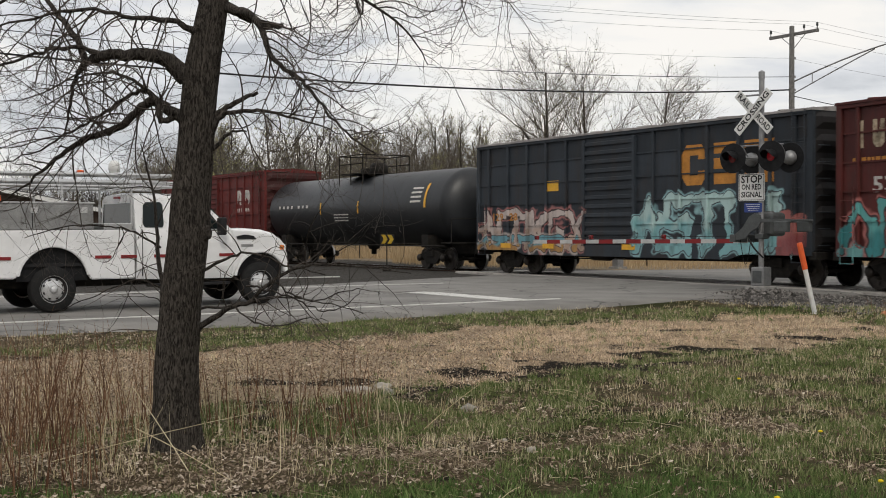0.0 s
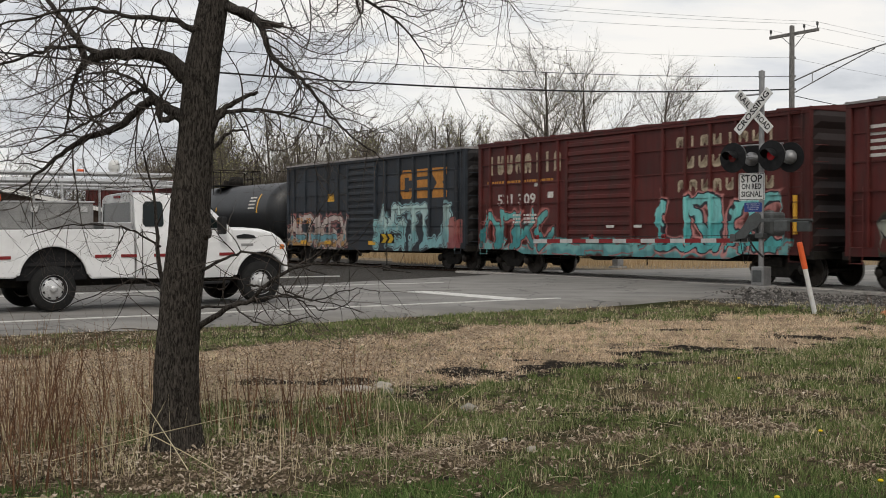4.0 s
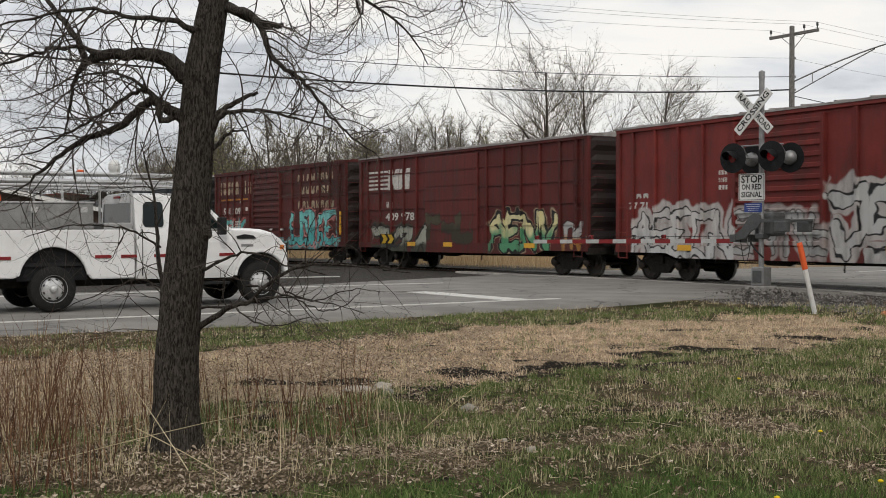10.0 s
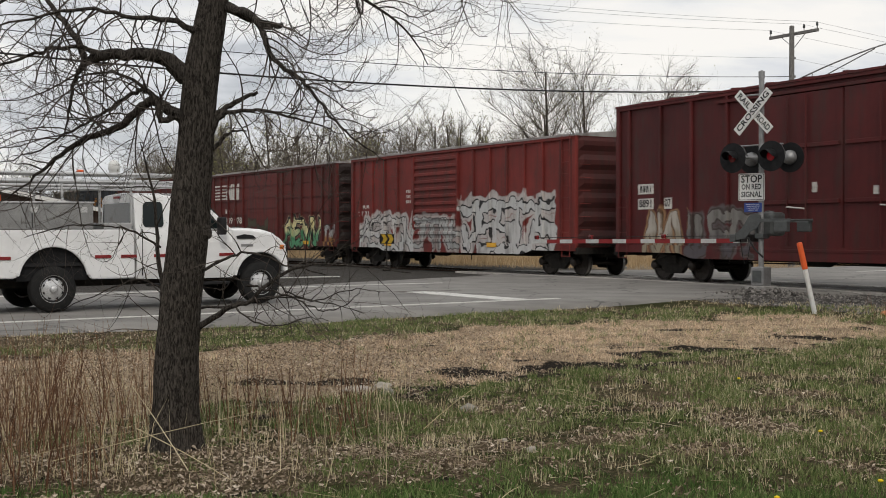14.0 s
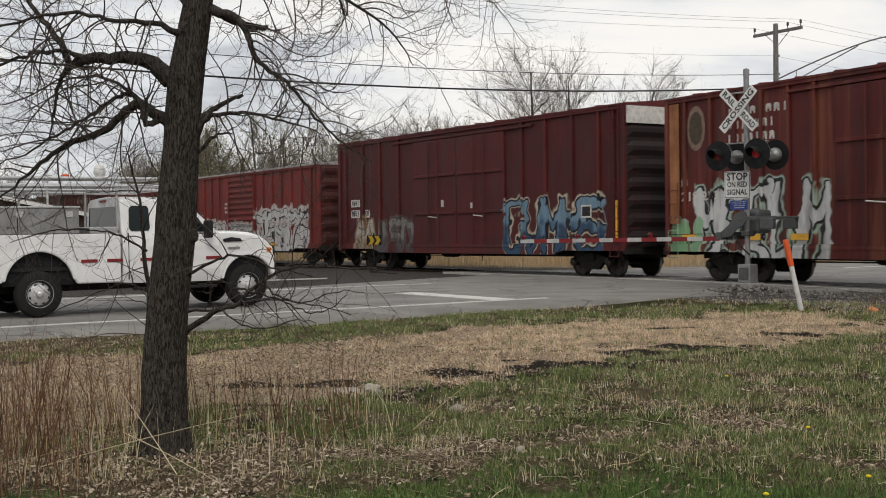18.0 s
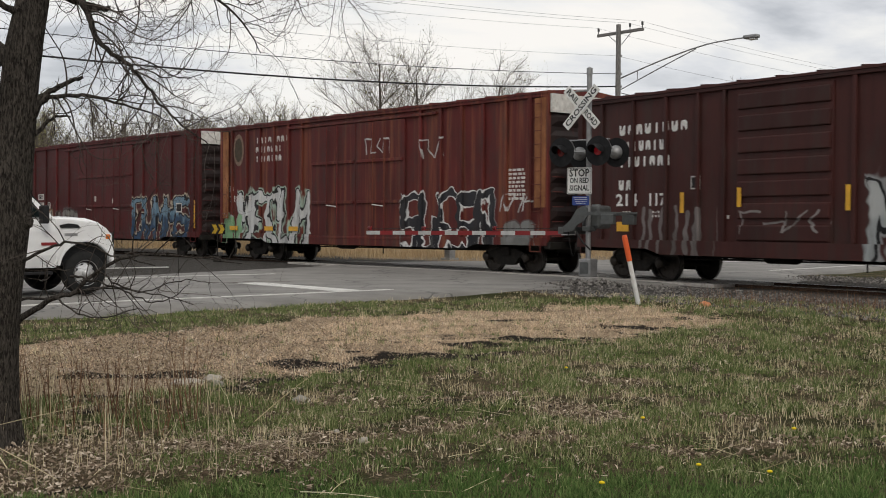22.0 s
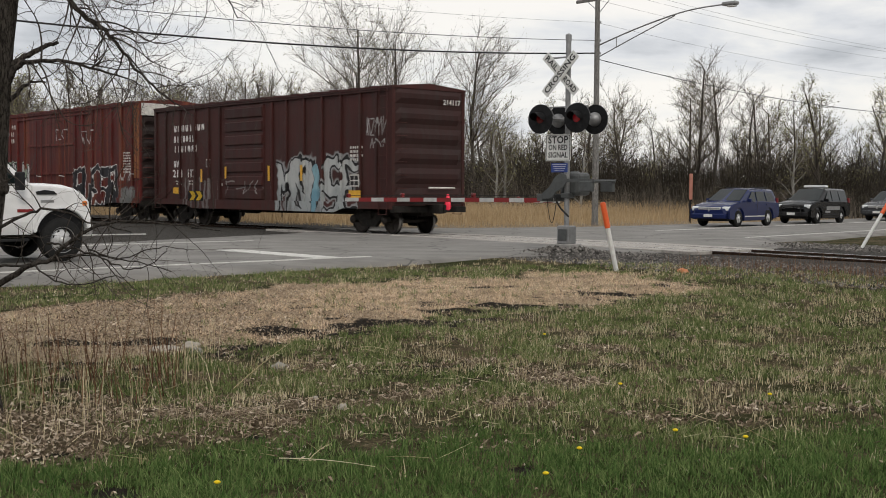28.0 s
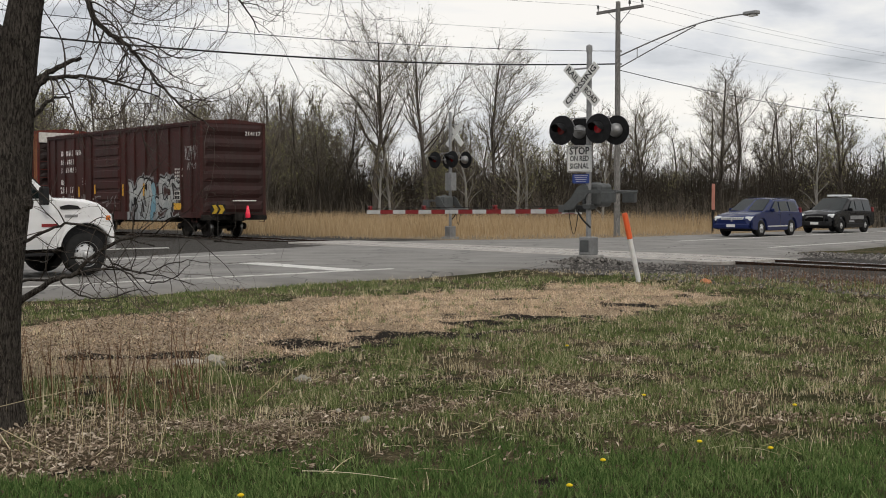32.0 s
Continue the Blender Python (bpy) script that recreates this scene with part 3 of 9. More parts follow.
    def within(r):
        return calc(nt, "MULTIPLY", worn, calc(nt, "SUBTRACT", 1.0, step(nt, d, r - 0.012, r + 0.012)))
    if halo:
        ragged = calc(nt, "ADD", d, calc(nt, "MULTIPLY", wc.outputs[2], 0.14))
        m = calc(nt, "MULTIPLY", worn, calc(nt, "SUBTRACT", 1.0, step(nt, ragged, heavy + edge + reach, heavy + edge + reach + 0.09)))
        col = mixc(nt, m, col, halo)
    col = mixc(nt, within(heavy + edge), col, line)
    shade = calc(nt, "ADD", calc(nt, "DIVIDE", v, tall), calc(nt, "MULTIPLY", wc.outputs[2], 0.9))
    fill = mixc(nt, step(nt, shade, 0.3, 0.62), low, high)
    return mixc(nt, within(heavy), col, fill)


def freight_paint(name, base, tags=(), rust=0.3, fade=0.35, bleach=0.0, darken=0.0):
    """Weathered car paint; tags are sprayed pieces, see sprayed()."""
    m, nt, b = nodes_of(name)
    tc = nt.nodes.new("ShaderNodeTexCoord").outputs["Object"]
    sp = nt.nodes.new("ShaderNodeSeparateXYZ")
    nt.links.new(tc, sp.inputs[0])
    px, pz = sp.outputs[0], sp.outputs[2]
    broad = tex_noise(nt, 0.8, 6, 0.65, tc)
    streak = tex_noise(nt, 2.6, 6, 0.7, tc, stretch=(2.6, 2.6, 0.12))
    fine = tex_noise(nt, 26, 5, 0.7, tc)
    # every sheet, post and rib has weathered a little differently
    each = nt.nodes.new("ShaderNodeObjectInfo").outputs["Random"]
    col = mixc(nt, each, ramp(nt, broad, [(0.3, tones(base, 0.50)), (0.7, tones(base, 0.92))]), ramp(nt, broad, [(0.3, tones(base, 0.90)), (0.7, tones(base, 1.38))]))
    col = mixc(nt, calc(nt, "MULTIPLY", step(nt, streak, 0.45, 0.7), fade), col, tones(base, 0.45))
    col = mixc(nt, calc(nt, "MULTIPLY", step(nt, streak, 0.3, 0.12), fade * 0.8), col, tuple(min(1, v * 1.3 + 0.03) for v in base))
    if bleach:
        pale = tex_noise(nt, 1.1, 5, 0.7, tc, stretch=(2.4, 2.4, 0.10))
        col = mixc(nt, calc(nt, "MULTIPLY", step(nt, pale, 0.46, 0.66), bleach), col, (0.30, 0.115, 0.055))
    for tag in tags:
        col = sprayed(nt, col, px, pz, tc, streak, *tag)
    col = mixc(nt, calc(nt, "MULTIPLY", step(nt, fine, 0.66, 0.78), rust), col, (0.09, 0.035, 0.018))
    grime = calc(nt, "MULTIPLY", step(nt, tex_noise(nt, 1.1, 6, 0.7, tc, stretch=(1.8, 1.8, 0.4)), 0.46, 0.68), 0.5)
    col = mixc(nt, grime, col, (0.045, 0.035, 0.03))
    # car ends: blotches of near-black mixed over the side colour by this amount
    if darken:
        col = mixc(nt, calc(nt, "MULTIPLY", step(nt, tex_noise(nt, 1.7, 6, 0.7, tc, stretch=(1.5, 1.5, 0.3)), 0.12, 0.46), darken), col, (0.018, 0.015, 0.014))
    nt.links.new(col, b.inputs["Base Color"])
    nt.links.new(calc(nt, "ADD", calc(nt, "MULTIPLY", broad, 0.3), 0.45), b.inputs["Roughness"])
    b.inputs["Specular IOR Level"].default_value = 0.25
    bump(nt, b, broad, 0.25, 0.05)
    return m


M_UNDER = paint("grimy_black_steel", (0.022, 0.02, 0.018), 0.7, 0.2, vary=0.4, scale=5, dirt=(0.07, 0.055, 0.04), dirt_amount=0.5)
M_WHEEL = paint("wheel_steel", (0.05, 0.042, 0.036), 0.5, 0.7, vary=0.3, scale=8, dirt=(0.02, 0.018, 0.015), dirt_amount=0.5)
M_TREAD = paint("bright_tread", (0.35, 0.34, 0.33), 0.3, 1.0, vary=0.1, dirt_amount=0.1)
M_MARK = paint("white_stencil", (0.62, 0.60, 0.56), 0.7, vary=0.2, scale=6, dirt=(0.2, 0.1, 0.08), dirt_amount=0.5)
M_YELLOW = paint("yellow_reflector", (0.75, 0.40, 0.03), 0.5, vary=0.12, dirt_amount=0.2)
# galvanized grey, painted paler to hold the sky's reflection along the roof edge
M_ROOF = paint("galvanized_roof_sky_sheen", (0.34, 0.32, 0.305), 0.6, 0.2, vary=0.35, scale=1.5, dirt=(0.06, 0.03, 0.025), dirt_amount=0.6)
M_CREAM = paint("worn_cream_lettering", (0.46, 0.38, 0.27), 0.7, vary=0.3, scale=5, dirt=(0.10, 0.025, 0.02), dirt_amount=0.85)
M_GOLD = paint("faded_gold_paint", (0.50, 0.22, 0.05), 0.6, vary=0.2, dirt_amount=0.35)
M_DARKPATCH = paint("black_patch", (0.03, 0.028, 0.028), 0.6, vary=0.2)

# one wheelset, side frame and bolster, shared by all cars
_w = [(0.0, -0.01), (0.09, -0.01), (0.10, 0.02), (0.17, 0.012), (0.36, 0.03), (0.385, -0.01), (0.455, -0.02), (0.455, -0.05), (0.43, -0.055), (0.418, 0.075), (0.375, 0.08), (0.36, 0.055), (0.17, 0.05), (0.10, 0.09), (0.0, 0.09)]


def wheelset_mesh():
    bm = bmesh.new()
    for side in (1, -1):
        wb = lathe([(r, side * (0.7 + h)) for r, h in _w], 24, "Y")
        tmp = bpy.data.meshes.new("tmp")
        wb.to_mesh(tmp)
        wb.free()
        bm.from_mesh(tmp)
        bpy.data.meshes.remove(tmp)
    rod(bm, (0, -1.02, 0), (0, 1.02, 0), 0.075, 12)
    # casting marks on the plates show the turning
    for side in (1, -1):
        for k in range(4):
            a = k * math.tau / 4
            rod(bm, (0.24 * math.cos(a), side * 0.74, 0.24 * math.sin(a)), (0.24 * math.cos(a), side * 0.765, 0.24 * math.sin(a)), 0.035, 8)
    bmesh.ops.recalc_face_normals(bm, faces=bm.faces)
    me = mesh_of("wheelset", bm, [M_WHEEL, M_TREAD])
    for p in me.polygons:
        c = p.center
        if math.hypot(c.x, c.z) > 0.41 and abs(p.normal.y) < 0.5:
            p.material_index = 1
    return me


WHEEL_R = 0.42
WHEELSET = wheelset_mesh()
_sf = [(-1.02, 0.40), (-1.02, 0.56), (-0.70, 0.62), (-0.32, 0.72), (0.32, 0.72), (0.70, 0.62), (1.02, 0.56), (1.02, 0.40), (0.72, 0.40), (0.62, 0.46), (0.36, 0.22), (-0.36, 0.22), (-0.62, 0.46), (-0.72, 0.40)]
SIDEFRAME = mesh_of("side_frame", slab(_sf, -0.07, 0.07, 0.012), M_UNDER)
bm = boxes((-0.22, 0.22, -1.15, 1.15, 0.50, 0.76), bevel=0.02)
BOLSTER = mesh_of("bolster", bm, M_UNDER)
bm = bmesh.new()
for x in (-0.2, -0.07, 0.07, 0.2):
    rod(bm, (x, 0, 0.27), (x, 0, 0.50), 0.055, 10)
SPRINGS = mesh_of("spring_group", bm, M_UNDER)
BEARING = mesh_of("bearing_cap", lathe([(0, -0.03), (0.13, -0.03), (0.15, 0.02), (0.11, 0.07), (0.06, 0.09), (0, 0.09)], 14, "Y"), M_WHEEL, True)
bm = bmesh.new()
box(bm, -0.9, 0.0, -0.13, 0.13, -0.13, 0.13)
box(bm, -0.02, 0.22, -0.2, 0.14, -0.15, 0.15, 0.03)
box(bm, 0.18, 0.36, -0.2, -0.06, -0.15, 0.15, 0.03)
box(bm, 0.18, 0.30, 0.06, 0.14, -0.14, 0.14, 0.02)
COUPLER = mesh_of("coupler", bm, M_UNDER)
WHEELS = []


def truck(car, x, base=1.73):
    tr = part("truck", BOLSTER, None, car, at=pose(x, 0, 0))
    for y in (-1.0, 1.0):
        part("side_frame", SIDEFRAME, None, tr, at=pose(0, y, 0))
        part("spring_group", SPRINGS, None, tr, at=pose(0, y, 0))
        for dx in (-base / 2, base / 2):
            part("bearing_cap", BEARING, None, tr, at=pose(dx, y + 0.06 * (1 if y > 0 else -1), 0.45, 0, 0, 0 if y > 0 else 180))
    for dx in (-base / 2, base / 2):
        w = part("wheelset", WHEELSET, None, tr, at=pose(dx, 0, WHEEL_R))
        WHEELS.append((w, dx))
    return tr


TRAIN = []


def riding(s):
    """The pose of a car whose middle is s metres along the track: both trucks on the rails."""
    a, b = rails_at(s - 6.4), rails_at(s + 6.4)
    c = (a + b) / 2
    return pose(c.x, c.y, 0, 0, 0, math.degrees(math.atan2(b.y - a.y, b.x - a.x)))



def roll_on(car, centre):
    """Remember where a car's middle is when the clip starts."""
    TRAIN.append((car, centre))
    car.matrix_basis = riding(centre)


def end_panel(L, z0, z1, half, count, material, rear, car, deep=0.075):
    """A corrugated steel end with tapered horizontal ribs."""
    bm = bmesh.new()
    prof = [(0.0, z0)]
    st = (z1 - z0) / count
    for k in range(count):
        a = z0 + st * k
        prof += [(0.0, a + st * 0.10), (deep, a + st * 0.38), (deep, a + st * 0.62), (0.0, a + st * 0.90)]
    prof.append((0.0, z1))
    ys = (-half, -half + 0.10, -half + 0.30, half - 0.30, half - 0.10, half)
    amp = (0, 0, 1, 1, 0, 0)
    grid = [[bm.verts.new((d * a, y, z)) for d, z in prof] for y, a in zip(ys, amp)]
    for ga, gb in zip(grid, grid[1:]):
        for i in range(len(prof) - 1):
            bm.faces.new((ga[i], gb[i], gb[i + 1], ga[i + 1]))
    bmesh.ops.recalc_face_normals(bm, faces=bm.faces)
    bm.transform(pose(L / 2 - 0.02, 0, 0) if not rear else pose(-L / 2 + 0.02, 0, 0, 0, 0, 180))
    part("end_panel", bm, material, car)


def boxcar(name, label, L, H, centre, material, posts, door, door_kind, trucks, roof_mat=None, sheets=5, sill_drop=0.18, ends=6, long_end=0.0, post_w=0.10, end_mat=None):
    """A boxcar: x ahead, +y towards the camera, z from the rail head. posts: places of the outside posts; door: x0, x1."""
    car = thing(name, label, "boxcar", group="cars of the freight train")
    half, panel, floor_z, eave = HALF, HALF - 0.075, 0.98, H - 0.10
    roof_mat = roof_mat or material
    # box: two side sheets with horizontal seams, floor
    for sgn in (1, -1):
        st = (eave - floor_z) / sheets
        for k in range(sheets):
            ya, yb = sorted((sgn * panel, sgn * (panel - 0.05)))
            part("side_sheet", boxes((-L / 2, L / 2, ya, yb, floor_z + st * k + (0.012 if k else 0), floor_z + st * (k + 1))), material, car)
        for k in range(1, sheets):
            ya, yb = sorted((sgn * (panel + 0.032), sgn * panel))
            part("seam", boxes((-L / 2 + 0.05, L / 2 - 0.05, ya, yb, floor_z + st * k - 0.02, floor_z + st * k + 0.02)), material, car)
    part("floor", boxes((-L / 2 + 0.03, L / 2 - 0.03, -panel + 0.06, panel - 0.06, floor_z, floor_z + 0.1)), M_UNDER, car)
    # roof: a low gable of panels with seams
    bm = bmesh.new()
    xs = [-L / 2 - 0.02 + (L + 0.04) * k / 14 for k in range(15)]
    prof = [(-half - 0.02, eave + 0.0), (-half - 0.02, eave + 0.06), (0, H + 0.10), (half + 0.02, eave + 0.06), (half + 0.02, eave + 0.0)]
    grid = [[bm.verts.new((x, y, z)) for y, z in prof] for x in xs]
    for ga, gb in zip(grid, grid[1:]):
        for i in range(4):
            bm.faces.new((ga[i], gb[i], gb[i + 1], ga[i + 1]))
    for g in (grid[0], grid[-1]):
        bm.faces.new(g)
    bmesh.ops.recalc_face_normals(bm, faces=bm.faces)
    rf = part("roof", bm, roof_mat, car)
    sm = bmesh.new()
    rows = [[sm.verts.new((dx, y, z + up)) for y, z in ((-half - 0.01, eave + 0.05), (0, H + 0.09), (half + 0.01, eave + 0.05))] for dx, up in ((-0.03, 0), (-0.03, 0.045), (0.03, 0.045), (0.03, 0))]
    for ra, rb in zip(rows, rows[1:]):
        for i in range(2):
            sm.faces.new((ra[i], rb[i], rb[i + 1], ra[i + 1]))
    bmesh.ops.recalc_face_normals(sm, faces=sm.faces)
    sm = mesh_of("roof_seam", sm, roof_mat)
    for x in xs[1:-1]:
        part("roof_seam", sm, None, rf, at=pose(x, 0, 0))
    for sgn in (1, -1):
        ya, yb = sorted((sgn * (panel - 0.03), sgn * half))
        part("eave_rail", boxes((-L / 2, L / 2, ya, yb, eave - 0.10, eave), bevel=0.012), material, car)
        # side sill, deeper between the trucks
        inner = trucks - 1.35
        out = [(-L / 2, floor_z + 0.06), (-L / 2, floor_z - 0.16), (-inner - 0.5, floor_z - 0.16), (-inner, floor_z - 0.12 - sill_drop), (inner, floor_z - 0.12 - sill_drop), (inner + 0.5, floor_z - 0.16), (L / 2, floor_z - 0.16), (L / 2, floor_z + 0.06)]
        part("side_sill", slab(out, sgn * half - 0.03, sgn * half + 0.005), material, car)
        ya, yb = sorted((sgn * panel, sgn * half))
        for x in posts:
            part("side_post", boxes((x - post_w / 2, x + post_w / 2, ya, yb, floor_z + 0.06, eave - 0.10), bevel=0.014), material, car)
        ya, yb = sorted((sgn * panel, sgn * (panel + 0.07)))
        for x in (-L / 2 + 0.085, L / 2 - 0.085):
            part("corner_post", boxes((x - 0.09, x + 0.09, ya, yb, floor_z - 0.1, eave), bevel=0.012), material, car)
        # door
        d0, d1 = door
        yy = sgn * panel
        if door_kind == "ribbed":
            zt, zb = eave - 0.16, floor_z + 0.02
            dr = part("door", boxes((d0, d1, min(yy, yy + sgn * 0.05), max(yy, yy + sgn * 0.05), zb, zt)), material, car, "corrugated sliding steel door")
            rows = 12
            for k in range(rows):
                zc = zb + (zt - zb) * (k + 0.5) / rows
                part("door_rib", boxes((d0 + 0.10, d1 - 0.10, min(yy + sgn * 0.05, yy + sgn * 0.10), max(yy + sgn * 0.05, yy + sgn * 0.10), zc - 0.075, zc + 0.055), bevel=0.02), material, dr)
            part("door_edge", boxes((d0 - 0.02, d0 + 0.10, min(yy, yy + sgn * 0.12), max(yy, yy + sgn * 0.12), zb, zt), bevel=0.01), material, dr)
            part("door_edge", boxes((d1 - 0.10, d1 + 0.02, min(yy, yy + sgn * 0.12), max(yy, yy + sgn * 0.12), zb, zt), bevel=0.01), material, dr)
        elif door_kind == "panel":
            zt, zb = eave - 0.16, floor_z + 0.02
            dr = part("door", boxes((d0, d1, min(yy, yy + sgn * 0.04), max(yy, yy + sgn * 0.04), zb, zt)), material, car, "steel plug door with broad pressed panels")
            for k in range(7):
                zc = zb + (zt - zb) * (k + 0.5) / 7
                part("door_panel", boxes((d0 + 0.06, d1 - 0.06, min(yy, yy + sgn * 0.09), max(yy, yy + sgn * 0.09), zc - 0.19, zc + 0.17), bevel=0.03), material, dr)
        elif door_kind == "smooth":
            zt, zb = eave - 0.18, floor_z + 0.02
            dr = part("door", boxes((d0, d1, min(yy, yy + sgn * 0.07), max(yy, yy + sgn * 0.07), zb, zt), bevel=0.02), material, car, "flat sliding steel door")
            for k in range(1, 6):
                zc = zb + (zt - zb) * k / 6
                part("door_seam", boxes((d0 + 0.05, d1 - 0.05, min(yy + sgn * 0.07, yy + sgn * 0.085), max(yy + sgn * 0.07, yy + sgn * 0.085), zc - 0.025, zc + 0.025)), material, dr)
        else:
            mid = (d0 + d1) / 2
            zt, zb = eave - 0.30, floor_z + 0.02
            for a, b_ in ((d0, mid - 0.02), (mid + 0.02, d1)):
                dr = part("door", boxes((a, b_, min(yy, yy + sgn * 0.07), max(yy, yy + sgn * 0.07), zb, zt), bevel=0.02), material, car, "double plug door leaf")
                for zc in (zb + (zt - zb) * 0.30, zb + (zt - zb) * 0.66):
                    part("brace", boxes((a + 0.08, b_ - 0.08, min(yy + sgn * 0.07, yy + sgn * 0.12), max(yy + sgn * 0.07, yy + sgn * 0.12), zc - 0.05, zc + 0.05), bevel=0.01), material, dr)
                c = (a + b_) / 2
                for off in (-0.32, 0.32):
                    part("lock_rod", rods(((c + off, yy + sgn * 0.13, zb + 0.05), (c + off, yy + sgn * 0.13, zt - 0.05), 0.022)), material, dr)
                part("lever", rods(((c - 0.3, yy + sgn * 0.15, zb + 1.0), (c + 0.3, yy + sgn * 0.15, zb + 1.05), 0.02)), M_MARK, dr)
            for z in (zb - 0.06, zt + 0.06):
                part("door_track", boxes((d0 - 1.6, d1 + 1.6, min(yy, yy + sgn * 0.09), max(yy, yy + sgn * 0.09), z - 0.04, z + 0.04), bevel=0.008), material, car)
    for rear in (False, True):
        end_panel(L, floor_z - 0.05, H - 0.02, half - 0.03, ends, end_mat or material, rear, car)
        sg = -1 if rear else 1
        part("end_sill", boxes((sg * (L / 2) - 0.12, sg * (L / 2) + 0.12, -half + 0.02, half - 0.02, floor_z - 0.26, floor_z - 0.06), bevel=0.015), M_UNDER, car)
        part("coupler", COUPLER, None, car, at=pose(sg * (L / 2 + 0.42 + long_end), 0, 0.84, 0, 0, 0 if not rear else 180))
        # gable filler over the end, ladder and grab irons
        tri = [(-half, eave - 0.02), (half, eave - 0.02), (half, eave + 0.05), (0, H + 0.09), (-half, eave + 0.05)]
        g = slab(tri, -0.03, 0.03)
        g.transform(pose(sg * (L / 2 - 0.03), 0, 0, 0, 0, 90))
        part("end_cap", g, material, car)
        lx = sg * (L / 2 - 0.42)
        top = floor_z + (H - floor_z) * (0.42 if sg > 0 else 0.98)
        for yy in (half + 0.05, -half - 0.05):
            bm = bmesh.new()
            for dx in (-0.21, 0.21):
                rod(bm, (lx + dx, yy, floor_z - 0.35), (lx + dx, yy, top), 0.014, 6)
            k = 0
            while floor_z - 0.33 + k * 0.38 < top:
                z = floor_z - 0.33 + k * 0.38
                rod(bm, (lx - 0.21, yy, z), (lx + 0.21, yy, z), 0.012, 6)
                k += 1
            part("ladder", bm, material, car)
        gm = mesh_of("grab_iron", rods(((0, half - 0.55, 0), (0, half - 0.12, 0), 0.012)), material)
        for k in range(7):
            part("grab_iron", gm, None, car, at=pose(sg * (L / 2 + 0.10), 0, floor_z + 0.1 + k * 0.42))
        part("crossover_step", boxes((sg * (L / 2) + (0.1 if sg > 0 else -0.42), sg * (L / 2) + (0.42 if sg > 0 else -0.1), -1.0, 1.0, floor_z + 0.02, floor_z + 0.06)), M_UNDER, car)
    # underframe
    bm = boxes((-L / 2 + 0.1, L / 2 - 0.1, -0.24, 0.24, floor_z - 0.38, floor_z - 0.05))
    for k in range(-5, 6):
        box(bm, k * L / 13 - 0.05, k * L / 13 + 0.05, -half + 0.08, half - 0.08, floor_z - 0.22, floor_z - 0.02)
    part("underframe", bm, M_UNDER, car)
    bm = lathe([(0, -0.5), (0.17, -0.48), (0.2, -0.4), (0.2, 0.4), (0.17, 0.48), (0, 0.5)], 14, "X")
    part("air_tank", bm, M_UNDER, car, at=pose(1.6, 0.75, 0.72), smooth=True)
    part("brake_rigging", rods(((-trucks + 1.3, 0.5, 0.62), (trucks - 1.3, 0.5, 0.56), 0.02), ((-trucks + 1.4, 0.9, 0.66), (0.5, 0.95, 0.60), 0.018), ((-1.0, 1.1, 0.72), (-1.0, 1.1, 0.42), 0.02)), M_UNDER, car)
    truck(car, -trucks)
    truck(car, trucks)
    roll_on(car, centre)
    return car


def on_side(car, x, z, proud=0.004):
    """The pose of flat lettering on the side towards the camera: text runs from +x to -x."""
    return pose(x, HALF - 0.075 + proud, z, 90, 0, 180)


def stencil(car, name, text, x, z, height, wide=None, material=None, proud=0.004):
    me = lettering(text, height, wide)
    me.materials.append(material or M_MARK)
    return part(name, me, None, car, "white stencilled number" if material is None else "", at=on_side(car, x, z, proud))


def block_word(car, name, x0, x1, z, height, count, material, proud=0.004, gap=0.34, label=""):
    """A company name that is drawn as a row of plain rings, bars and hooks, each a part."""
    w = (x1 - x0) / count
    rg = random.Random(int(z * 100) + count)
    y = HALF - 0.075
    for k in range(count):
        a, b_ = x0 + w * (k + gap / 2), x0 + w * (k + 1 - gap / 2)
        z0, z1 = z - height / 2, z + height / 2
        t, c = min(height * 0.24, (b_ - a) * 0.34), min(height * 0.2, (b_ - a) * 0.3)
        kind = rg.randrange(4)
        if kind == 0:
            # a ring with cut corners, split at its foot
            o = [(a + c, z0), (a, z0 + c), (a, z1 - c), (a + c, z1), (b_ - c, z1), (b_, z1 - c), (b_, z0 + c), (b_ - c, z0)]
            q = [(b_ - c, z0 + t), (b_ - t, z0 + c), (b_ - t, z1 - c), (b_ - c, z1 - t), (a + c, z1 - t), (a + t, z1 - c), (a + t, z0 + c), (a + c, z0 + t)]
            out = o + q
        elif kind == 1:
            m_ = (a + b_) / 2
            out = [(m_ - t / 2, z0), (m_ + t / 2, z0), (m_ + t / 2, z1), (m_ - t / 2, z1)]
        elif kind == 2:
            out = [(a, z1), (a, z0 + c), (a + c, z0), (b_ - c, z0), (b_, z0 + c), (b_, z1), (b_ - t, z1), (b_ - t, z0 + c), (b_ - c, z0 + t), (a + c, z0 + t), (a + t, z0 + c), (a + t, z1)]
        else:
            out = [(b_ - t, z0), (b_, z0), (b_, z1 - c), (b_ - c, z1), (a + c, z1), (a, z1 - c), (a, z0), (a + t, z0), (a + t, z1 - c), (a + c, z1 - t), (b_ - c, z1 - t), (b_ - t, z1 - c)]
        part(name, slab(out, y, y + proud), material, car, label or "company name as plain shapes")


def plate(car, name, x0, x1, z0, z1, material, proud=0.012, label="", base=0.0):
    y = HALF - 0.075 + base
    return part(name, boxes((x0, x1, y, y + proud, z0, z1)), material, car, label)


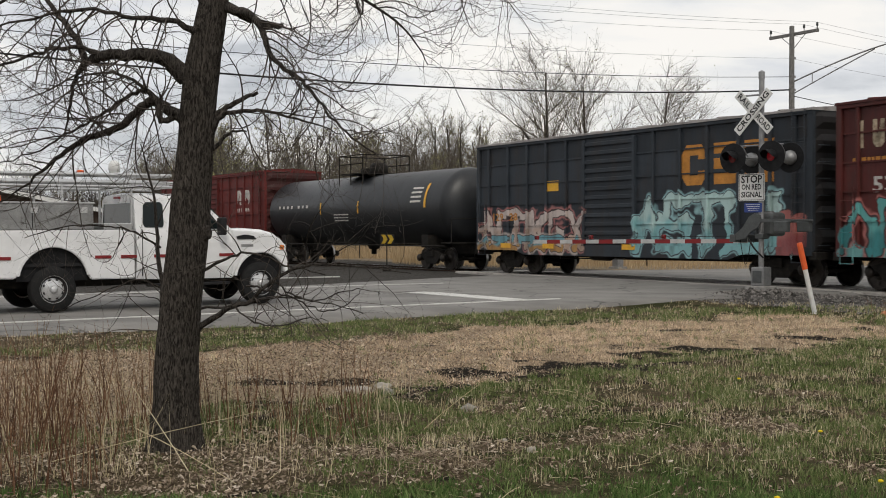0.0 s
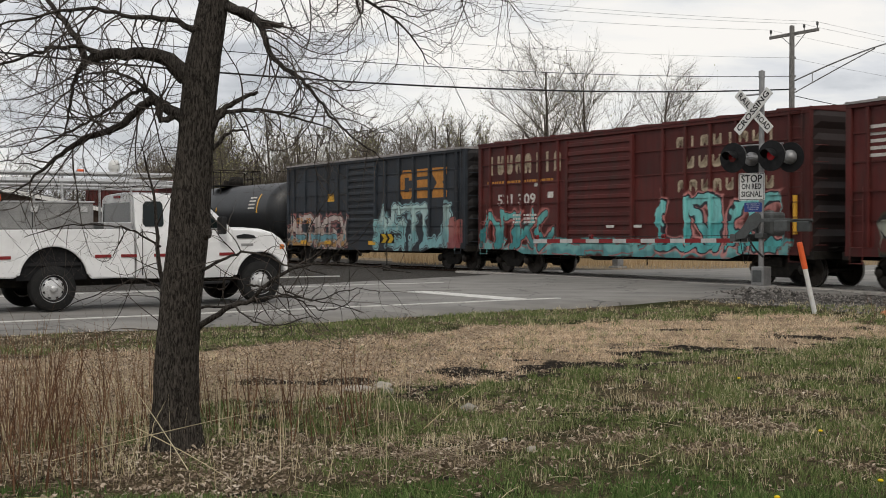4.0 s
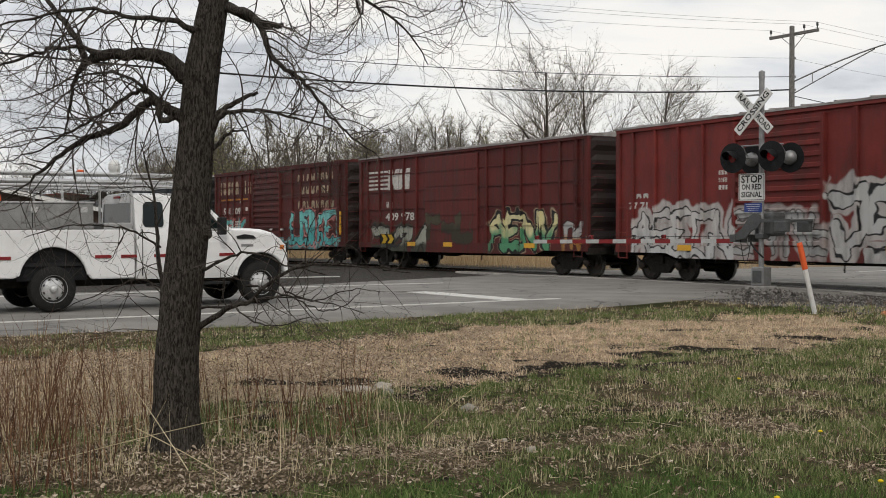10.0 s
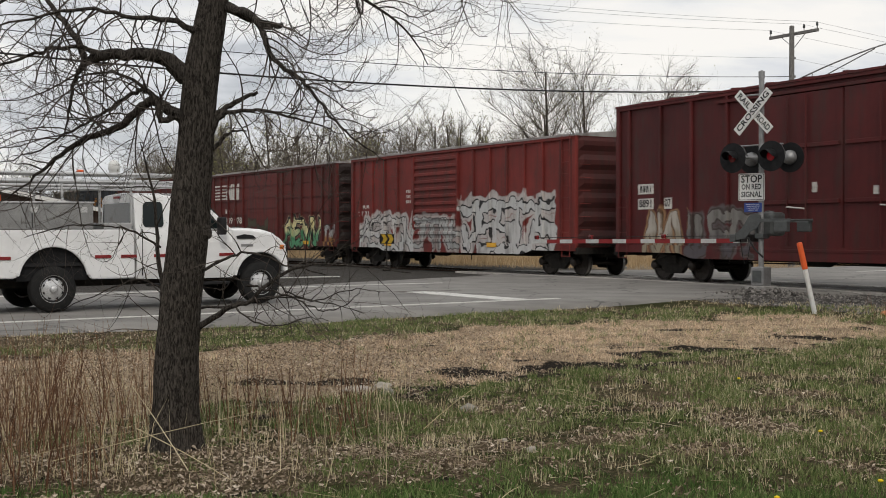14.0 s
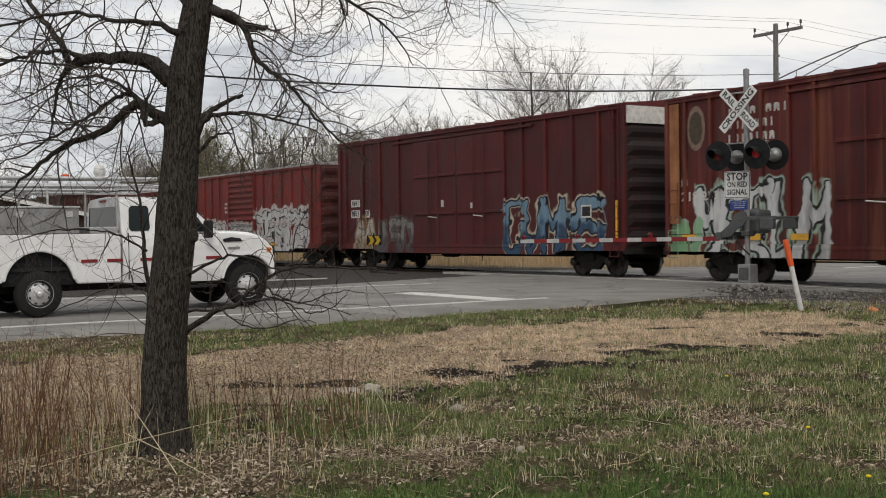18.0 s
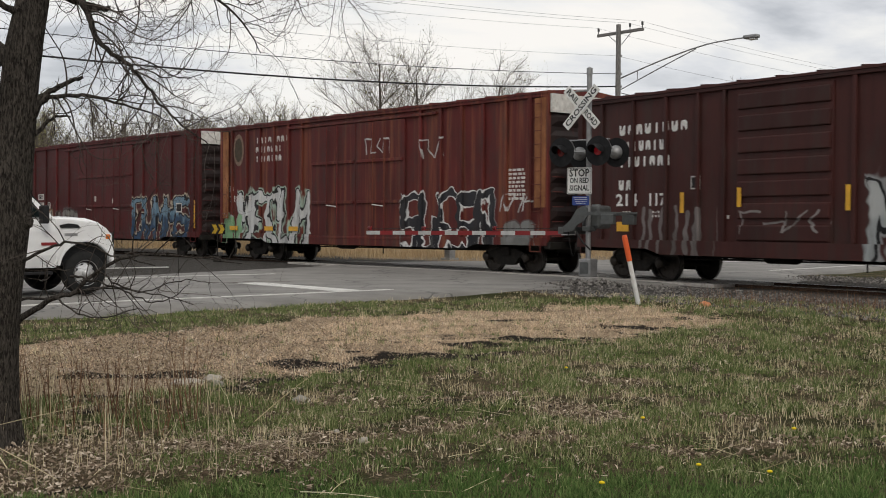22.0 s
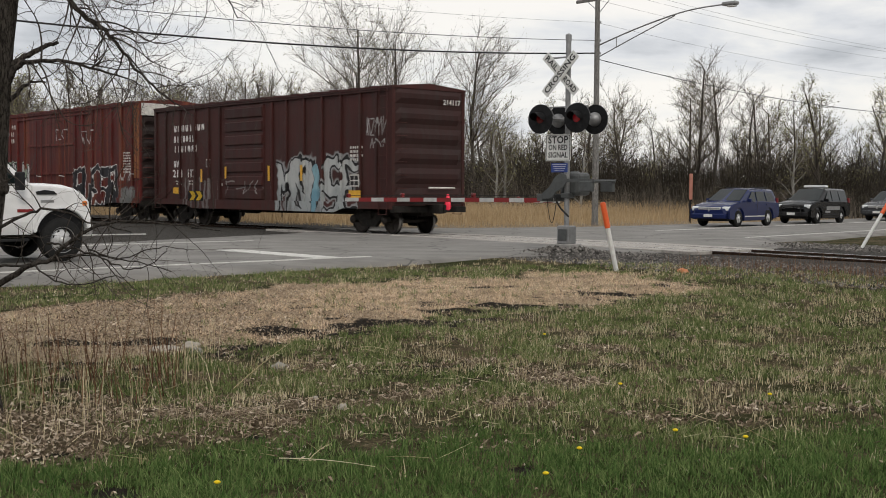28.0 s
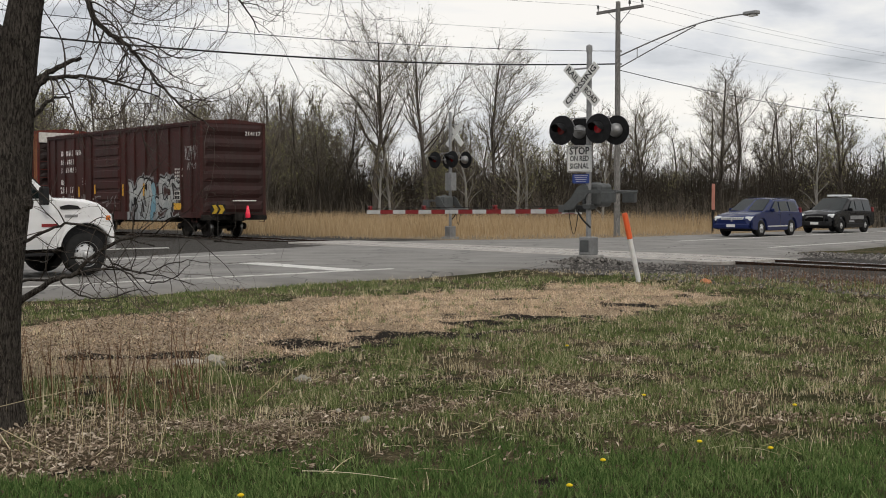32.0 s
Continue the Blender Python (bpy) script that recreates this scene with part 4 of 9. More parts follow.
def fine_print(car, x0, x1, z, rows, height, material=None, seed=1):
    """Small stencils that cannot be read: rows of thin bars."""
    rg = random.Random(seed)
    bm = bmesh.new()
    y = HALF - 0.075
    for k in range(rows):
        zz = z - k * height * 1.7
        x = x1
        while x > x0 + 0.05:
            w = rg.uniform(0.06, 0.26) * min(1.0, (x1 - x0))
            box(bm, max(x0, x - w), x, y, y + 0.004, zz - height / 2, zz + height / 2)
            x -= w + 0.05
    return tagged(part("fine_print", bm, material or M_MARK, car), "illegible small white stencils", kind="stuff")


WHITE, BLACK = (0.55, 0.55, 0.54), (0.02, 0.02, 0.022)
TEAL, PINK, SKY = (0.10, 0.42, 0.42), (0.52, 0.16, 0.17), (0.22, 0.42, 0.48)


def even(a, b, n):
    return [a + (b - a) * k / (n - 1) for k in range(n)]


# dark red car ahead of the tank car
m = freight_paint("oxide_red_paint_lead", (0.137, 0.025, 0.022))
c = boxcar("boxcar", "dark red boxcar with an off-white emblem ahead of the tank car", 15.5, 4.55, 31.0 + 7.75, m, [x for x in even(-7.1, 7.1, 15) if not -1.6 < x < 1.6], (-1.5, 1.5), "ribbed", 6.2, end_mat=freight_paint("oxide_red_paint_lead_dark_end", (0.137, 0.025, 0.022), darken=0.55))
block_word(c, "emblem", -5.9, -3.7, 3.25, 0.75, 2, M_MARK, label="off-white company emblem as plain blocks")
block_word(c, "number_bars", -5.7, -3.9, 2.6, 0.2, 6, M_MARK)

# dark slate boxcar
m = freight_paint("dark_slate_paint", (0.037, 0.045, 0.055), [
    (1.5, 7.6, 0.85, 2.15, "gbi-df cagi gdacfi ag-cdi-ce cagi-ef ai-cg", (0.46, 0.33, 0.26), (0.58, 0.50, 0.46), (0.035, 0.03, 0.03), (0.40, 0.17, 0.16), 0.12, 0.045, 0.95, 2.0),
    (1.9, 7.7, 0.80, 1.30, "gbi acgi agi-bh dacfi gcai bhi-ac ag-ci", (0.45, 0.25, 0.09), (0.16, 0.36, 0.42), (0.04, 0.03, 0.03), (0.50, 0.44, 0.40), 0.09, 0.03, 0.9, 5.0),
    (-7.1, -0.9, 0.85, 2.45, "gbi-df cadfig beh-ac agi gei-bh", (0.24, 0.46, 0.48), (0.46, 0.62, 0.60), (0.055, 0.06, 0.07), (0.30, 0.50, 0.52), 0.17, 0.045, 0.95, 3.0),
    (-7.6, -6.6, 0.85, 1.90, "ag-ci bh", (0.36, 0.10, 0.10), (0.46, 0.16, 0.14), (0.05, 0.03, 0.03), None, 0.24, 0.03, 0.8, 7.0)])
c = boxcar("boxcar", "dark slate boxcar with faded gold lettering and pastel graffiti", 15.6, 4.58, 4.2, m, [7.05, 5.85, 4.7, 3.6, 2.5, -1.75, -2.9, -4.0, -5.2, -6.35, -7.2], (-0.95, 1.55), "ribbed", 6.2, end_mat=freight_paint("dark_slate_paint_dark_end", (0.037, 0.045, 0.055), darken=0.90), roof_mat=M_ROOF)
plate(c, "yellow_notice", 2.95, 3.65, 2.78, 3.12, M_YELLOW, label="yellow notice plate")
part("company_mark", slab([(-2.95, 2.98), (-3.15, 2.74), (-3.75, 2.74), (-3.95, 2.98), (-3.95, 3.14), (-3.62, 3.14), (-3.62, 3.02), (-3.28, 3.02), (-3.28, 3.58), (-3.62, 3.58), (-3.62, 3.46), (-3.95, 3.46), (-3.95, 3.62), (-3.75, 3.88), (-3.15, 3.88), (-2.95, 3.62)], HALF - 0.075, HALF - 0.071), M_GOLD, c, "large faded gold hook shape")
for za, zb in ((2.74, 3.04), (3.16, 3.46), (3.58, 3.88)):
    part("company_mark", slab([(-4.25, za), (-5.15, za), (-5.15, zb), (-4.25, zb)], HALF - 0.075, HALF - 0.071), M_GOLD, c, "faded gold bar")
part("company_mark", slab([(-5.4, 2.74), (-6.45, 2.74), (-6.45, 2.98), (-6.12, 3.31), (-6.45, 3.64), (-6.45, 3.88), (-5.4, 3.88), (-5.4, 3.64), (-5.73, 3.31), (-5.4, 2.98)], HALF - 0.075, HALF - 0.071), M_GOLD, c, "faded gold hourglass shape")
stencil(c, "car_number", "129 528", 6.1, 1.95, 0.25, 1.5, M_GOLD)
for x in (3.4, -0.7, 5.9):
    plate(c, "reflector", x - 0.3, x + 0.3, 0.90, 1.06, M_YELLOW, 0.01, base=0.09)

# oxide red car with a two-line slogan
m = freight_paint("oxide_red_paint_worn", (0.102, 0.023, 0.020), [
    (-7.0, 7.5, 0.62, 1.12, "ai-cg gei agci dfi-ab gacfi adci gbi ac-dg gei aic", (0.06, 0.30, 0.31), (0.17, 0.47, 0.46), (0.34, 0.10, 0.10), (0.08, 0.36, 0.36), 0.15, 0.04, 0.85, 2.0),
    (3.2, 7.5, 0.85, 2.10, "gdbfi gacif agc-ei bdhf", (0.06, 0.30, 0.31), (0.16, 0.50, 0.48), (0.035, 0.03, 0.035), (0.55, 0.20, 0.18), 0.12, 0.05, 0.9, 1.0),
    (-6.7, -1.9, 0.95, 2.38, "agi acigai ag-ceh-ei caghi-de", TEAL, (0.22, 0.58, 0.56), (0.035, 0.035, 0.045), (0.56, 0.24, 0.22), 0.12, 0.055, 1.0, 4.0)])
c = boxcar("boxcar", "oxide red boxcar with a white slogan and teal graffiti", 15.4, 4.6, -12.19, m, [7.0, 6.0, 5.0, 4.0, 2.95, -2.15, -3.1, -4.1, -5.1, -6.1, -7.0], (-0.85, 2.45), "ribbed", 6.2, end_mat=freight_paint("oxide_red_paint_worn_dark_end", (0.102, 0.023, 0.020), darken=0.90))
block_word(c, "company_name", 2.75, 7.2, 3.75, 0.66, 8, M_CREAM)
for k, (w, zz) in enumerate(((6.0, 3.95), (4.9, 3.38), (5.8, 2.72))):
    block_word(c, "slogan", -4.6 - w * 0.33, -4.6 + w * 0.33, zz, 0.34, (8, 6, 8)[k], M_CREAM, label="slogan as plain cream shapes")
stencil(c, "car_number", "531 309", 5.4, 2.52, 0.36, 2.3)
fine_print(c, 4.2, 5.6, 2.0, 3, 0.07, seed=3)
fine_print(c, 3.2, 7.2, 3.15, 1, 0.09, M_GOLD, seed=4)
plate(c, "notice", 3.25, 3.55, 2.55, 2.75, M_MARK)
plate(c, "notice", 4.0, 4.3, 2.95, 3.08, M_MARK)
for x in (0.0, -1.3):
    plate(c, "notice", x, x + 0.35, 1.55, 1.63, M_MARK, 0.012, base=0.10)
plate(c, "handhold", -7.3, -7.2, 1.35, 2.35, M_YELLOW, 0.05, "yellow painted handhold", base=0.07)

# oxide red car with a striped emblem
m = freight_paint("oxide_red_paint_dull", (0.114, 0.023, 0.020), [
    (2.2, 6.6, 0.55, 1.62, "acig agi-ce acg-eh gci", (0.07, 0.075, 0.055), (0.42, 0.43, 0.36), BLACK, (0.05, 0.055, 0.035), 0.15, 0.09, 0.85, 6.0),
    (-6.0, -2.1, 0.80, 2.10, "gdbfi-df cagi-de gaei-ci ahc", (0.10, 0.30, 0.16), (0.70, 0.64, 0.36), (0.016, 0.018, 0.016), (0.46, 0.36, 0.24), 0.115, 0.10, 1.0, 2.0, 0.05),
    (-7.6, -6.4, 0.85, 1.7, "gaci bdh", (0.46, 0.22, 0.06), WHITE, BLACK, None, 0.09, 0.03, 0.8, 8.0),
    (-1.0, 2.2, 1.1, 2.1, "gac dfi agi", (0.045, 0.05, 0.03), (0.08, 0.085, 0.05), (0.045, 0.03, 0.025), None, 0.17, 0.06, 0.75, 8.0)], rust=0.4)
c = boxcar("boxcar", "oxide red boxcar with a white striped emblem and grimy smooth door", 15.4, 4.58, -28.87, m, [7.0, 6.0, 5.0, 4.0, 3.0, -1.9, -2.95, -4.0, -5.1, -6.2, -7.1], (-1.35, 2.3), "smooth", 6.2, end_mat=freight_paint("oxide_red_paint_dull_dark_end", (0.114, 0.023, 0.020), darken=0.90), roof_mat=M_ROOF)
for k in range(5):
    plate(c, "emblem_stripe", 5.2 + 0.03 * k, 7.0, 3.18 + 0.17 * k, 3.26 + 0.17 * k, M_MARK, 0.006, "white emblem stripe")
for xa in (4.5, 3.62):
    part("emblem", slab([(xa, 3.15), (xa + 0.34, 3.15), (xa + 0.42, 3.42), (xa + 0.62, 3.15), (xa + 0.86, 3.15), (xa + 0.74, 3.97), (xa + 0.44, 3.97), (xa + 0.38, 3.66), (xa + 0.18, 3.97), (xa - 0.08, 3.97)], HALF - 0.075, HALF - 0.069), M_MARK, c, "slanted white emblem shape")
block_word(c, "reporting_mark", 4.9, 5.5, 2.55, 0.25, 2, M_MARK)
stencil(c, "car_number", "409 978", 4.35, 2.05, 0.30, 2.3)
fine_print(c, 1.5, 2.2, 2.6, 5, 0.12, seed=8)
fine_print(c, -1.2, -0.2, 2.9, 1, 0.12, seed=9)
for x in (0.6, -4.6, 3.3):
    plate(c, "reflector", x - 0.3, x + 0.3, 0.90, 1.06, M_YELLOW, 0.01, base=0.09)

# brighter red car with a long white graffiti piece
m = freight_paint("brick_red_paint", (0.189, 0.032, 0.027), [
    (2.5, 6.95, 0.70, 2.02, "gbi-df cadfig caghi-de cagif ag-ci-di", WHITE, (0.60, 0.58, 0.56), BLACK, (0.50, 0.46, 0.44), 0.10, 0.05, 1.0, 3.0, 0.2),
    (-0.9, 2.4, 0.85, 1.95, "acig dacf gaci aib agi-df", (0.46, 0.46, 0.45), WHITE, BLACK, (0.44, 0.40, 0.38), 0.085, 0.04, 0.85, 5.0, 0.16),
    (-6.6, -0.9, 0.70, 2.45, "acfhd cadfig cadfig adgif-ac cadfig", (0.56, 0.55, 0.54), WHITE, BLACK, (0.52, 0.48, 0.46), 0.135, 0.06, 1.0, 1.0, 0.22)], rust=0.15, fade=0.2)
c = boxcar("boxcar", "brick red boxcar with a long white graffiti piece along its side", 15.5, 4.62, -45.7, m, [6.95, 5.9, 4.85, 3.8, -1.75, -2.8, -3.85, -4.9, -5.95, -6.95], (-0.75, 2.5), "ribbed", 6.2, sheets=1, end_mat=freight_paint("brick_red_paint_dark_end", (0.189, 0.032, 0.027), darken=0.55), roof_mat=M_ROOF)
fine_print(c, 2.75, 3.15, 3.05, 3, 0.12, seed=12)
block_word(c, "reporting_mark", 6.2, 7.2, 2.5, 0.14, 3, M_MARK)
stencil(c, "car_number", "77 71", 6.7, 2.2, 0.2, 0.9)
for x in (4.5, -3.0):
    plate(c, "reflector", x - 0.3, x + 0.3, 0.90, 1.06, M_YELLOW, 0.01, base=0.09)

# tall car with patched number plates
m = freight_paint("maroon_paint_tall", (0.104, 0.018, 0.018), [
    (-8.2, -3.0, 0.70, 2.45, "cagif adhfc gaeci gaeci cadfig", (0.035, 0.075, 0.14), (0.17, 0.27, 0.35), (0.012, 0.014, 0.022), (0.52, 0.46, 0.36), 0.115, 0.085, 1.0, 3.0),
    (5.9, 7.9, 0.75, 2.0, "gbi agci ah", (0.34, 0.30, 0.22), (0.52, 0.48, 0.42), (0.05, 0.03, 0.025), (0.40, 0.24, 0.12), 0.10, 0.04, 0.8, 7.0),
    (3.2, 5.9, 0.75, 1.95, "agi-bh cadfi gaci", (0.10, 0.09, 0.10), (0.26, 0.25, 0.23), (0.05, 0.035, 0.03), (0.13, 0.12, 0.12), 0.13, 0.05, 0.8, 4.0)], rust=0.25, fade=0.35)
c = boxcar("boxcar", "tall maroon plug-door boxcar with white number patches", 18.46, 5.30, -64.6, m, [8.6, 7.1, 5.7, 4.2, -4.0, -5.3, -6.7, -8.0, -8.7], (-3.0, 3.0), "plug", 7.05, sheets=1, ends=8, end_mat=freight_paint("maroon_paint_tall_dark_end", (0.112, 0.019, 0.019), darken=0.90))
plate(c, "number_patch", 7.45, 8.2, 2.55, 2.85, M_MARK, 0.006)
plate(c, "number_patch", 7.45, 8.2, 2.10, 2.42, M_MARK, 0.006)
plate(c, "number_patch", 6.6, 6.95, 2.10, 2.42, M_MARK, 0.006)
block_word(c, "reporting_mark", 7.52, 8.12, 2.70, 0.2, 4, M_DARKPATCH, 0.010)
stencil(c, "car_number", "8891", 7.82, 2.26, 0.22, 0.6, M_DARKPATCH, 0.010)
stencil(c, "car_number", "07", 6.78, 2.26, 0.22, 0.28, M_DARKPATCH, 0.010)
plate(c, "handhold", -8.95, -8.87, 1.2, 2.35, M_YELLOW, 0.05, "yellow painted handhold", base=0.07)
fine_print(c, -2.2, -1.3, 4.62, 3, 0.09, seed=21)
fine_print(c, 1.2, 2.4, 4.62, 2, 0.09, seed=22)
fine_print(c, -1.8, -1.0, 2.9, 3, 0.1, seed=23)
fine_print(c, 0.9, 1.8, 2.9, 2, 0.1, seed=25)
plate(c, "white_tag", 0.85, 1.0, 2.4, 2.65, M_MARK, 0.09)
plate(c, "white_tag", -1.1, -0.95, 2.3, 2.5, M_MARK, 0.09)
plate(c, "label_frame", -7.6, -7.1, 1.85, 2.25, M_MARK, 0.006)
plate(c, "label_frame", -7.55, -7.15, 1.90, 2.20, M_DARKPATCH, 0.010)
part("end_band", boxes((-9.32, -9.265, -1.48, 1.48, 4.66, 5.18)), M_MARK, c, "off-white band across the top of the end")
block_word(c, "top_mark", -9.1, -8.9, 4.9, 0.2, 1, M_DARKPATCH)

# tall weathered car with a round emblem
m = freight_paint("faded_tall_red_paint", (0.127, 0.021, 0.019), [
    (2.9, 8.0, 0.55, 2.50, "gaeci agi-de-ac gacf-di adgif gaeci", (0.56, 0.56, 0.55), (0.62, 0.62, 0.61), BLACK, (0.40, 0.50, 0.42), 0.135, 0.09, 1.0, 2.0, 0.10),
    (7.6, 9.0, 0.6, 1.7, "ag-ci bh", (0.14, 0.34, 0.14), (0.20, 0.42, 0.20), (0.5, 0.5, 0.5), None, 0.22, 0.03, 0.8, 6.0),
    (-7.0, -2.5, 0.50, 2.35, "cadfig adgif caghi-de cadfig acigai", (0.018, 0.018, 0.022), (0.028, 0.028, 0.033), (0.66, 0.66, 0.65), None, 0.13, 0.055, 1.0, 4.0),
    (-8.6, -7.2, 1.8, 2.3, "gbi acg hci bdf", WHITE, WHITE, WHITE, None, 0.02, 0.008, 0.8, 1.0),
    (-8.8, -7.4, 0.55, 1.5, "gbi ad", (0.16, 0.18, 0.17), (0.26, 0.28, 0.27), (0.12, 0.10, 0.10), None, 0.3, 0.05, 0.7, 9.0),
    (-4.6, -3.4, 3.5, 4.1, "cah adi gbc", WHITE, WHITE, WHITE, None, 0.02, 0.006, 0.7, 5.0),
    (-1.9, -0.5, 3.75, 4.25, "cah agi bdi gac", WHITE, WHITE, WHITE, None, 0.018, 0.006, 0.7, 9.0)], rust=0.3, fade=0.35, bleach=0.42)
c = boxcar("boxcar", "tall faded red plug-door boxcar with a round green emblem", 18.55, 5.22, -84.85, m, [8.4, 7.3, 6.3, 5.3, 4.3, 3.4, -3.5, -4.5, -5.5, -6.5, -7.5, -8.5], (-2.7, 2.7), "plug", 7.05, sheets=1, ends=8, end_mat=freight_paint("faded_tall_red_paint_dark_end", (0.127, 0.021, 0.019), darken=0.90))
em = lathe([(0, 0), (0.62, 0), (0.62, 0.006), (0, 0.006)], 28, "Y")
e1 = part("emblem_ring", em, paint("faded_cream", (0.24, 0.17, 0.13), 0.7, vary=0.3, scale=6, dirt=(0.12, 0.03, 0.025), dirt_amount=0.7), c, "round off-white emblem ring", at=pose(7.95, HALF - 0.073, 4.25) @ Matrix.Diagonal((0.62, 1, 1, 1)))
M_EMBLEM = paint("faded_green", (0.075, 0.062, 0.042), 0.6, vary=0.35, scale=6, dirt=(0.12, 0.03, 0.025), dirt_amount=0.6)
part("emblem_disc", lathe([(0, 0), (0.46, 0), (0.46, 0.006), (0, 0.006)], 28, "Y"), M_EMBLEM, c, "faded green emblem disc", at=pose(7.95, HALF - 0.066, 4.25) @ Matrix.Diagonal((0.62, 1, 1, 1)))
for k, (w, zz) in enumerate(((2.4, 4.55), (1.9, 4.2), (1.9, 3.85))):
    block_word(c, "company_name", 6.7 - w, 6.7, zz, 0.22, (8, 7, 7)[k], M_MARK)
block_word(c, "reporting_mark", 8.3, 8.7, 2.75, 0.22, 2, M_MARK)
stencil(c, "car_number", "218", 8.25, 2.35, 0.24, 0.75)
stencil(c, "car_number", "233", 7.35, 2.35, 0.24, 0.75)
fine_print(c, 1.3, 2.3, 4.75, 4, 0.09, seed=31)
fine_print(c, -1.9, -0.8, 4.75, 5, 0.09, seed=32)
fine_print(c, -8.3, -7.6, 3.0, 8, 0.07, seed=33)
fine_print(c, 0.8, 2.2, 2.9, 4, 0.12, seed=34)
fine_print(c, -2.4, -0.9, 2.9, 4, 0.12, seed=35)
plate(c, "rust_panel", 8.62, 9.05, 1.6, 5.0, paint("bleached_orange_paint", (0.30, 0.13, 0.06), 0.7, vary=0.35, scale=1.4, dirt=(0.12, 0.03, 0.02), dirt_amount=0.7, streaks=True), 0.004, "bleached rusty corner sheet", base=0.07)
plate(c, "rust_panel", -9.2, -8.75, 1.9, 5.0, paint("bleached_orange_paint", (0.3, 0.13, 0.06)), 0.004, "bleached rusty corner sheet", base=0.07)
for x in (8.2, 3.9, 5.6):
    plate(c, "reflector", x - 0.3, x + 0.3, 1.14, 1.30, M_YELLOW, 0.01, base=0.07)
part("end_band", boxes((-9.37, -9.31, -1.48, 1.48, 4.58, 5.10)), M_MARK, c, "off-white band across the top of the end")

# last car
m = freight_paint("dark_brown_paint", (0.058, 0.018, 0.0155), [
    (-6.2, -1.3, 0.55, 2.40, "gaeci acigai adgif cadfig caghi-de", (0.36, 0.38, 0.38), (0.47, 0.48, 0.47), (0.012, 0.012, 0.013), (0.30, 0.30, 0.30), 0.135, 0.10, 1.0, 2.0, 0.10),
    (-4.2, -3.2, 0.65, 2.2, "bh", (0.20, 0.40, 0.50), (0.30, 0.52, 0.60), BLACK, None, 0.18, 0.03, 0.8, 3.0),
    (3.0, 5.6, 0.60, 1.85, "ag-bh ci-ag bh-ci ag", (0.22, 0.21, 0.20), (0.30, 0.28, 0.27), (0.05, 0.02, 0.018), None, 0.07, 0.03, 0.6, 3.0),
    (-0.4, 2.2, 1.25, 1.75, "gac dfi agc hdb", (0.30, 0.28, 0.27), (0.30, 0.28, 0.27), (0.30, 0.28, 0.27), None, 0.02, 0.008, 0.6, 6.0),
    (-7.7, -6.6, 3.2, 3.8, "gbi-ah acgi hcd dbi agc", WHITE, WHITE, WHITE, None, 0.012, 0.004, 0.6, 5.0),
    (-7.6, -6.8, 2.8, 3.1, "gbi dch aei hcd", WHITE, WHITE, WHITE, None, 0.010, 0.004, 0.6, 6.0)], rust=0.35, fade=0.35)
c = boxcar("boxcar", "dark brown last boxcar of the train with silver graffiti", 16.1, 4.82, -103.5, m, [7.1, 5.9, 4.7, 3.6, 2.75, -0.95, -1.9, -3.0, -4.1, -5.2, -6.3, -7.2], (-0.4, 2.35), "panel", 6.2, sheets=1, ends=6, end_mat=freight_paint("dark_brown_paint_dark_end", (0.058, 0.018, 0.0155), darken=0.35))
M_FRESH = paint("fresh_white_lettering", (0.80, 0.79, 0.76), 0.6, vary=0.1, scale=6, dirt=(0.3, 0.2, 0.17), dirt_amount=0.3)
for k, (w, zz) in enumerate(((2.55, 3.88), (1.75, 3.45), (2.0, 3.05))):
    block_word(c, "company_name", 6.5 - w, 6.5, zz, 0.26, (8, 7, 7)[k], M_FRESH)
block_word(c, "reporting_mark", 5.95, 6.5, 2.45, 0.26, 2, M_FRESH)
stencil(c, "car_number", "214", 6.15, 2.05, 0.30, 0.82, M_FRESH)
stencil(c, "car_number", "117", 5.05, 2.05, 0.30, 0.6, M_FRESH)
plate(c, "label_frame", 3.55, 3.85, 2.30, 2.62, M_MARK, 0.005)
plate(c, "label_frame", 3.58, 3.82, 2.33, 2.59, M_DARKPATCH, 0.008)
fine_print(c, 5.8, 6.3, 1.75, 2, 0.06, seed=51)
fine_print(c, 4.9, 5.2, 1.75, 2, 0.06, seed=52)
fine_print(c, 2.5, 2.75, 1.62, 1, 0.09, seed=53)
for x, z0, z1 in ((4.05, 1.72, 2.22), (0.0 + 2.2, 1.85, 2.3), (-0.85, 1.75, 2.3), (-2.95, 1.75, 2.3)):
    plate(c, "yellow_bar", x - 0.06, x + 0.06, z0, z1, M_YELLOW, 0.01, "yellow reflective bar", base=0.10)
plate(c, "yellow_plate", 6.05, 6.5, 1.25, 1.5, M_YELLOW, 0.01, "yellow plate", base=0.02)
plate(c, "yellow_plate", -6.4, -5.75, 1.15, 1.42, M_YELLOW, 0.01, "yellow plate", base=0.08)
plate(c, "label_frame", -6.3, -5.8, 1.55, 1.95, M_MARK, 0.006, base=0.08)
for xa, za in ((-6.26, 1.59), (-6.03, 1.59), (-6.26, 1.77), (-6.03, 1.77)):
    plate(c, "label_frame", xa, xa + 0.19, za, za + 0.14, M_DARKPATCH, 0.010, base=0.08)
fine_print(c, -6.4, -5.7, 2.85, 4, 0.08, seed=41)
# the marker's red is lifted by a weak glow put into its material
M_FLAG = glow("glowing_red_marker", (0.70, 0.03, 0.06), (1.0, 0.05, 0.10), 0.2)
bm = lathe([(0.0, 0.62), (0.05, 0.60), (0.12, 0.25), (0.13, 0.05), (0.06, 0.0), (0, 0)], 12, "Z")
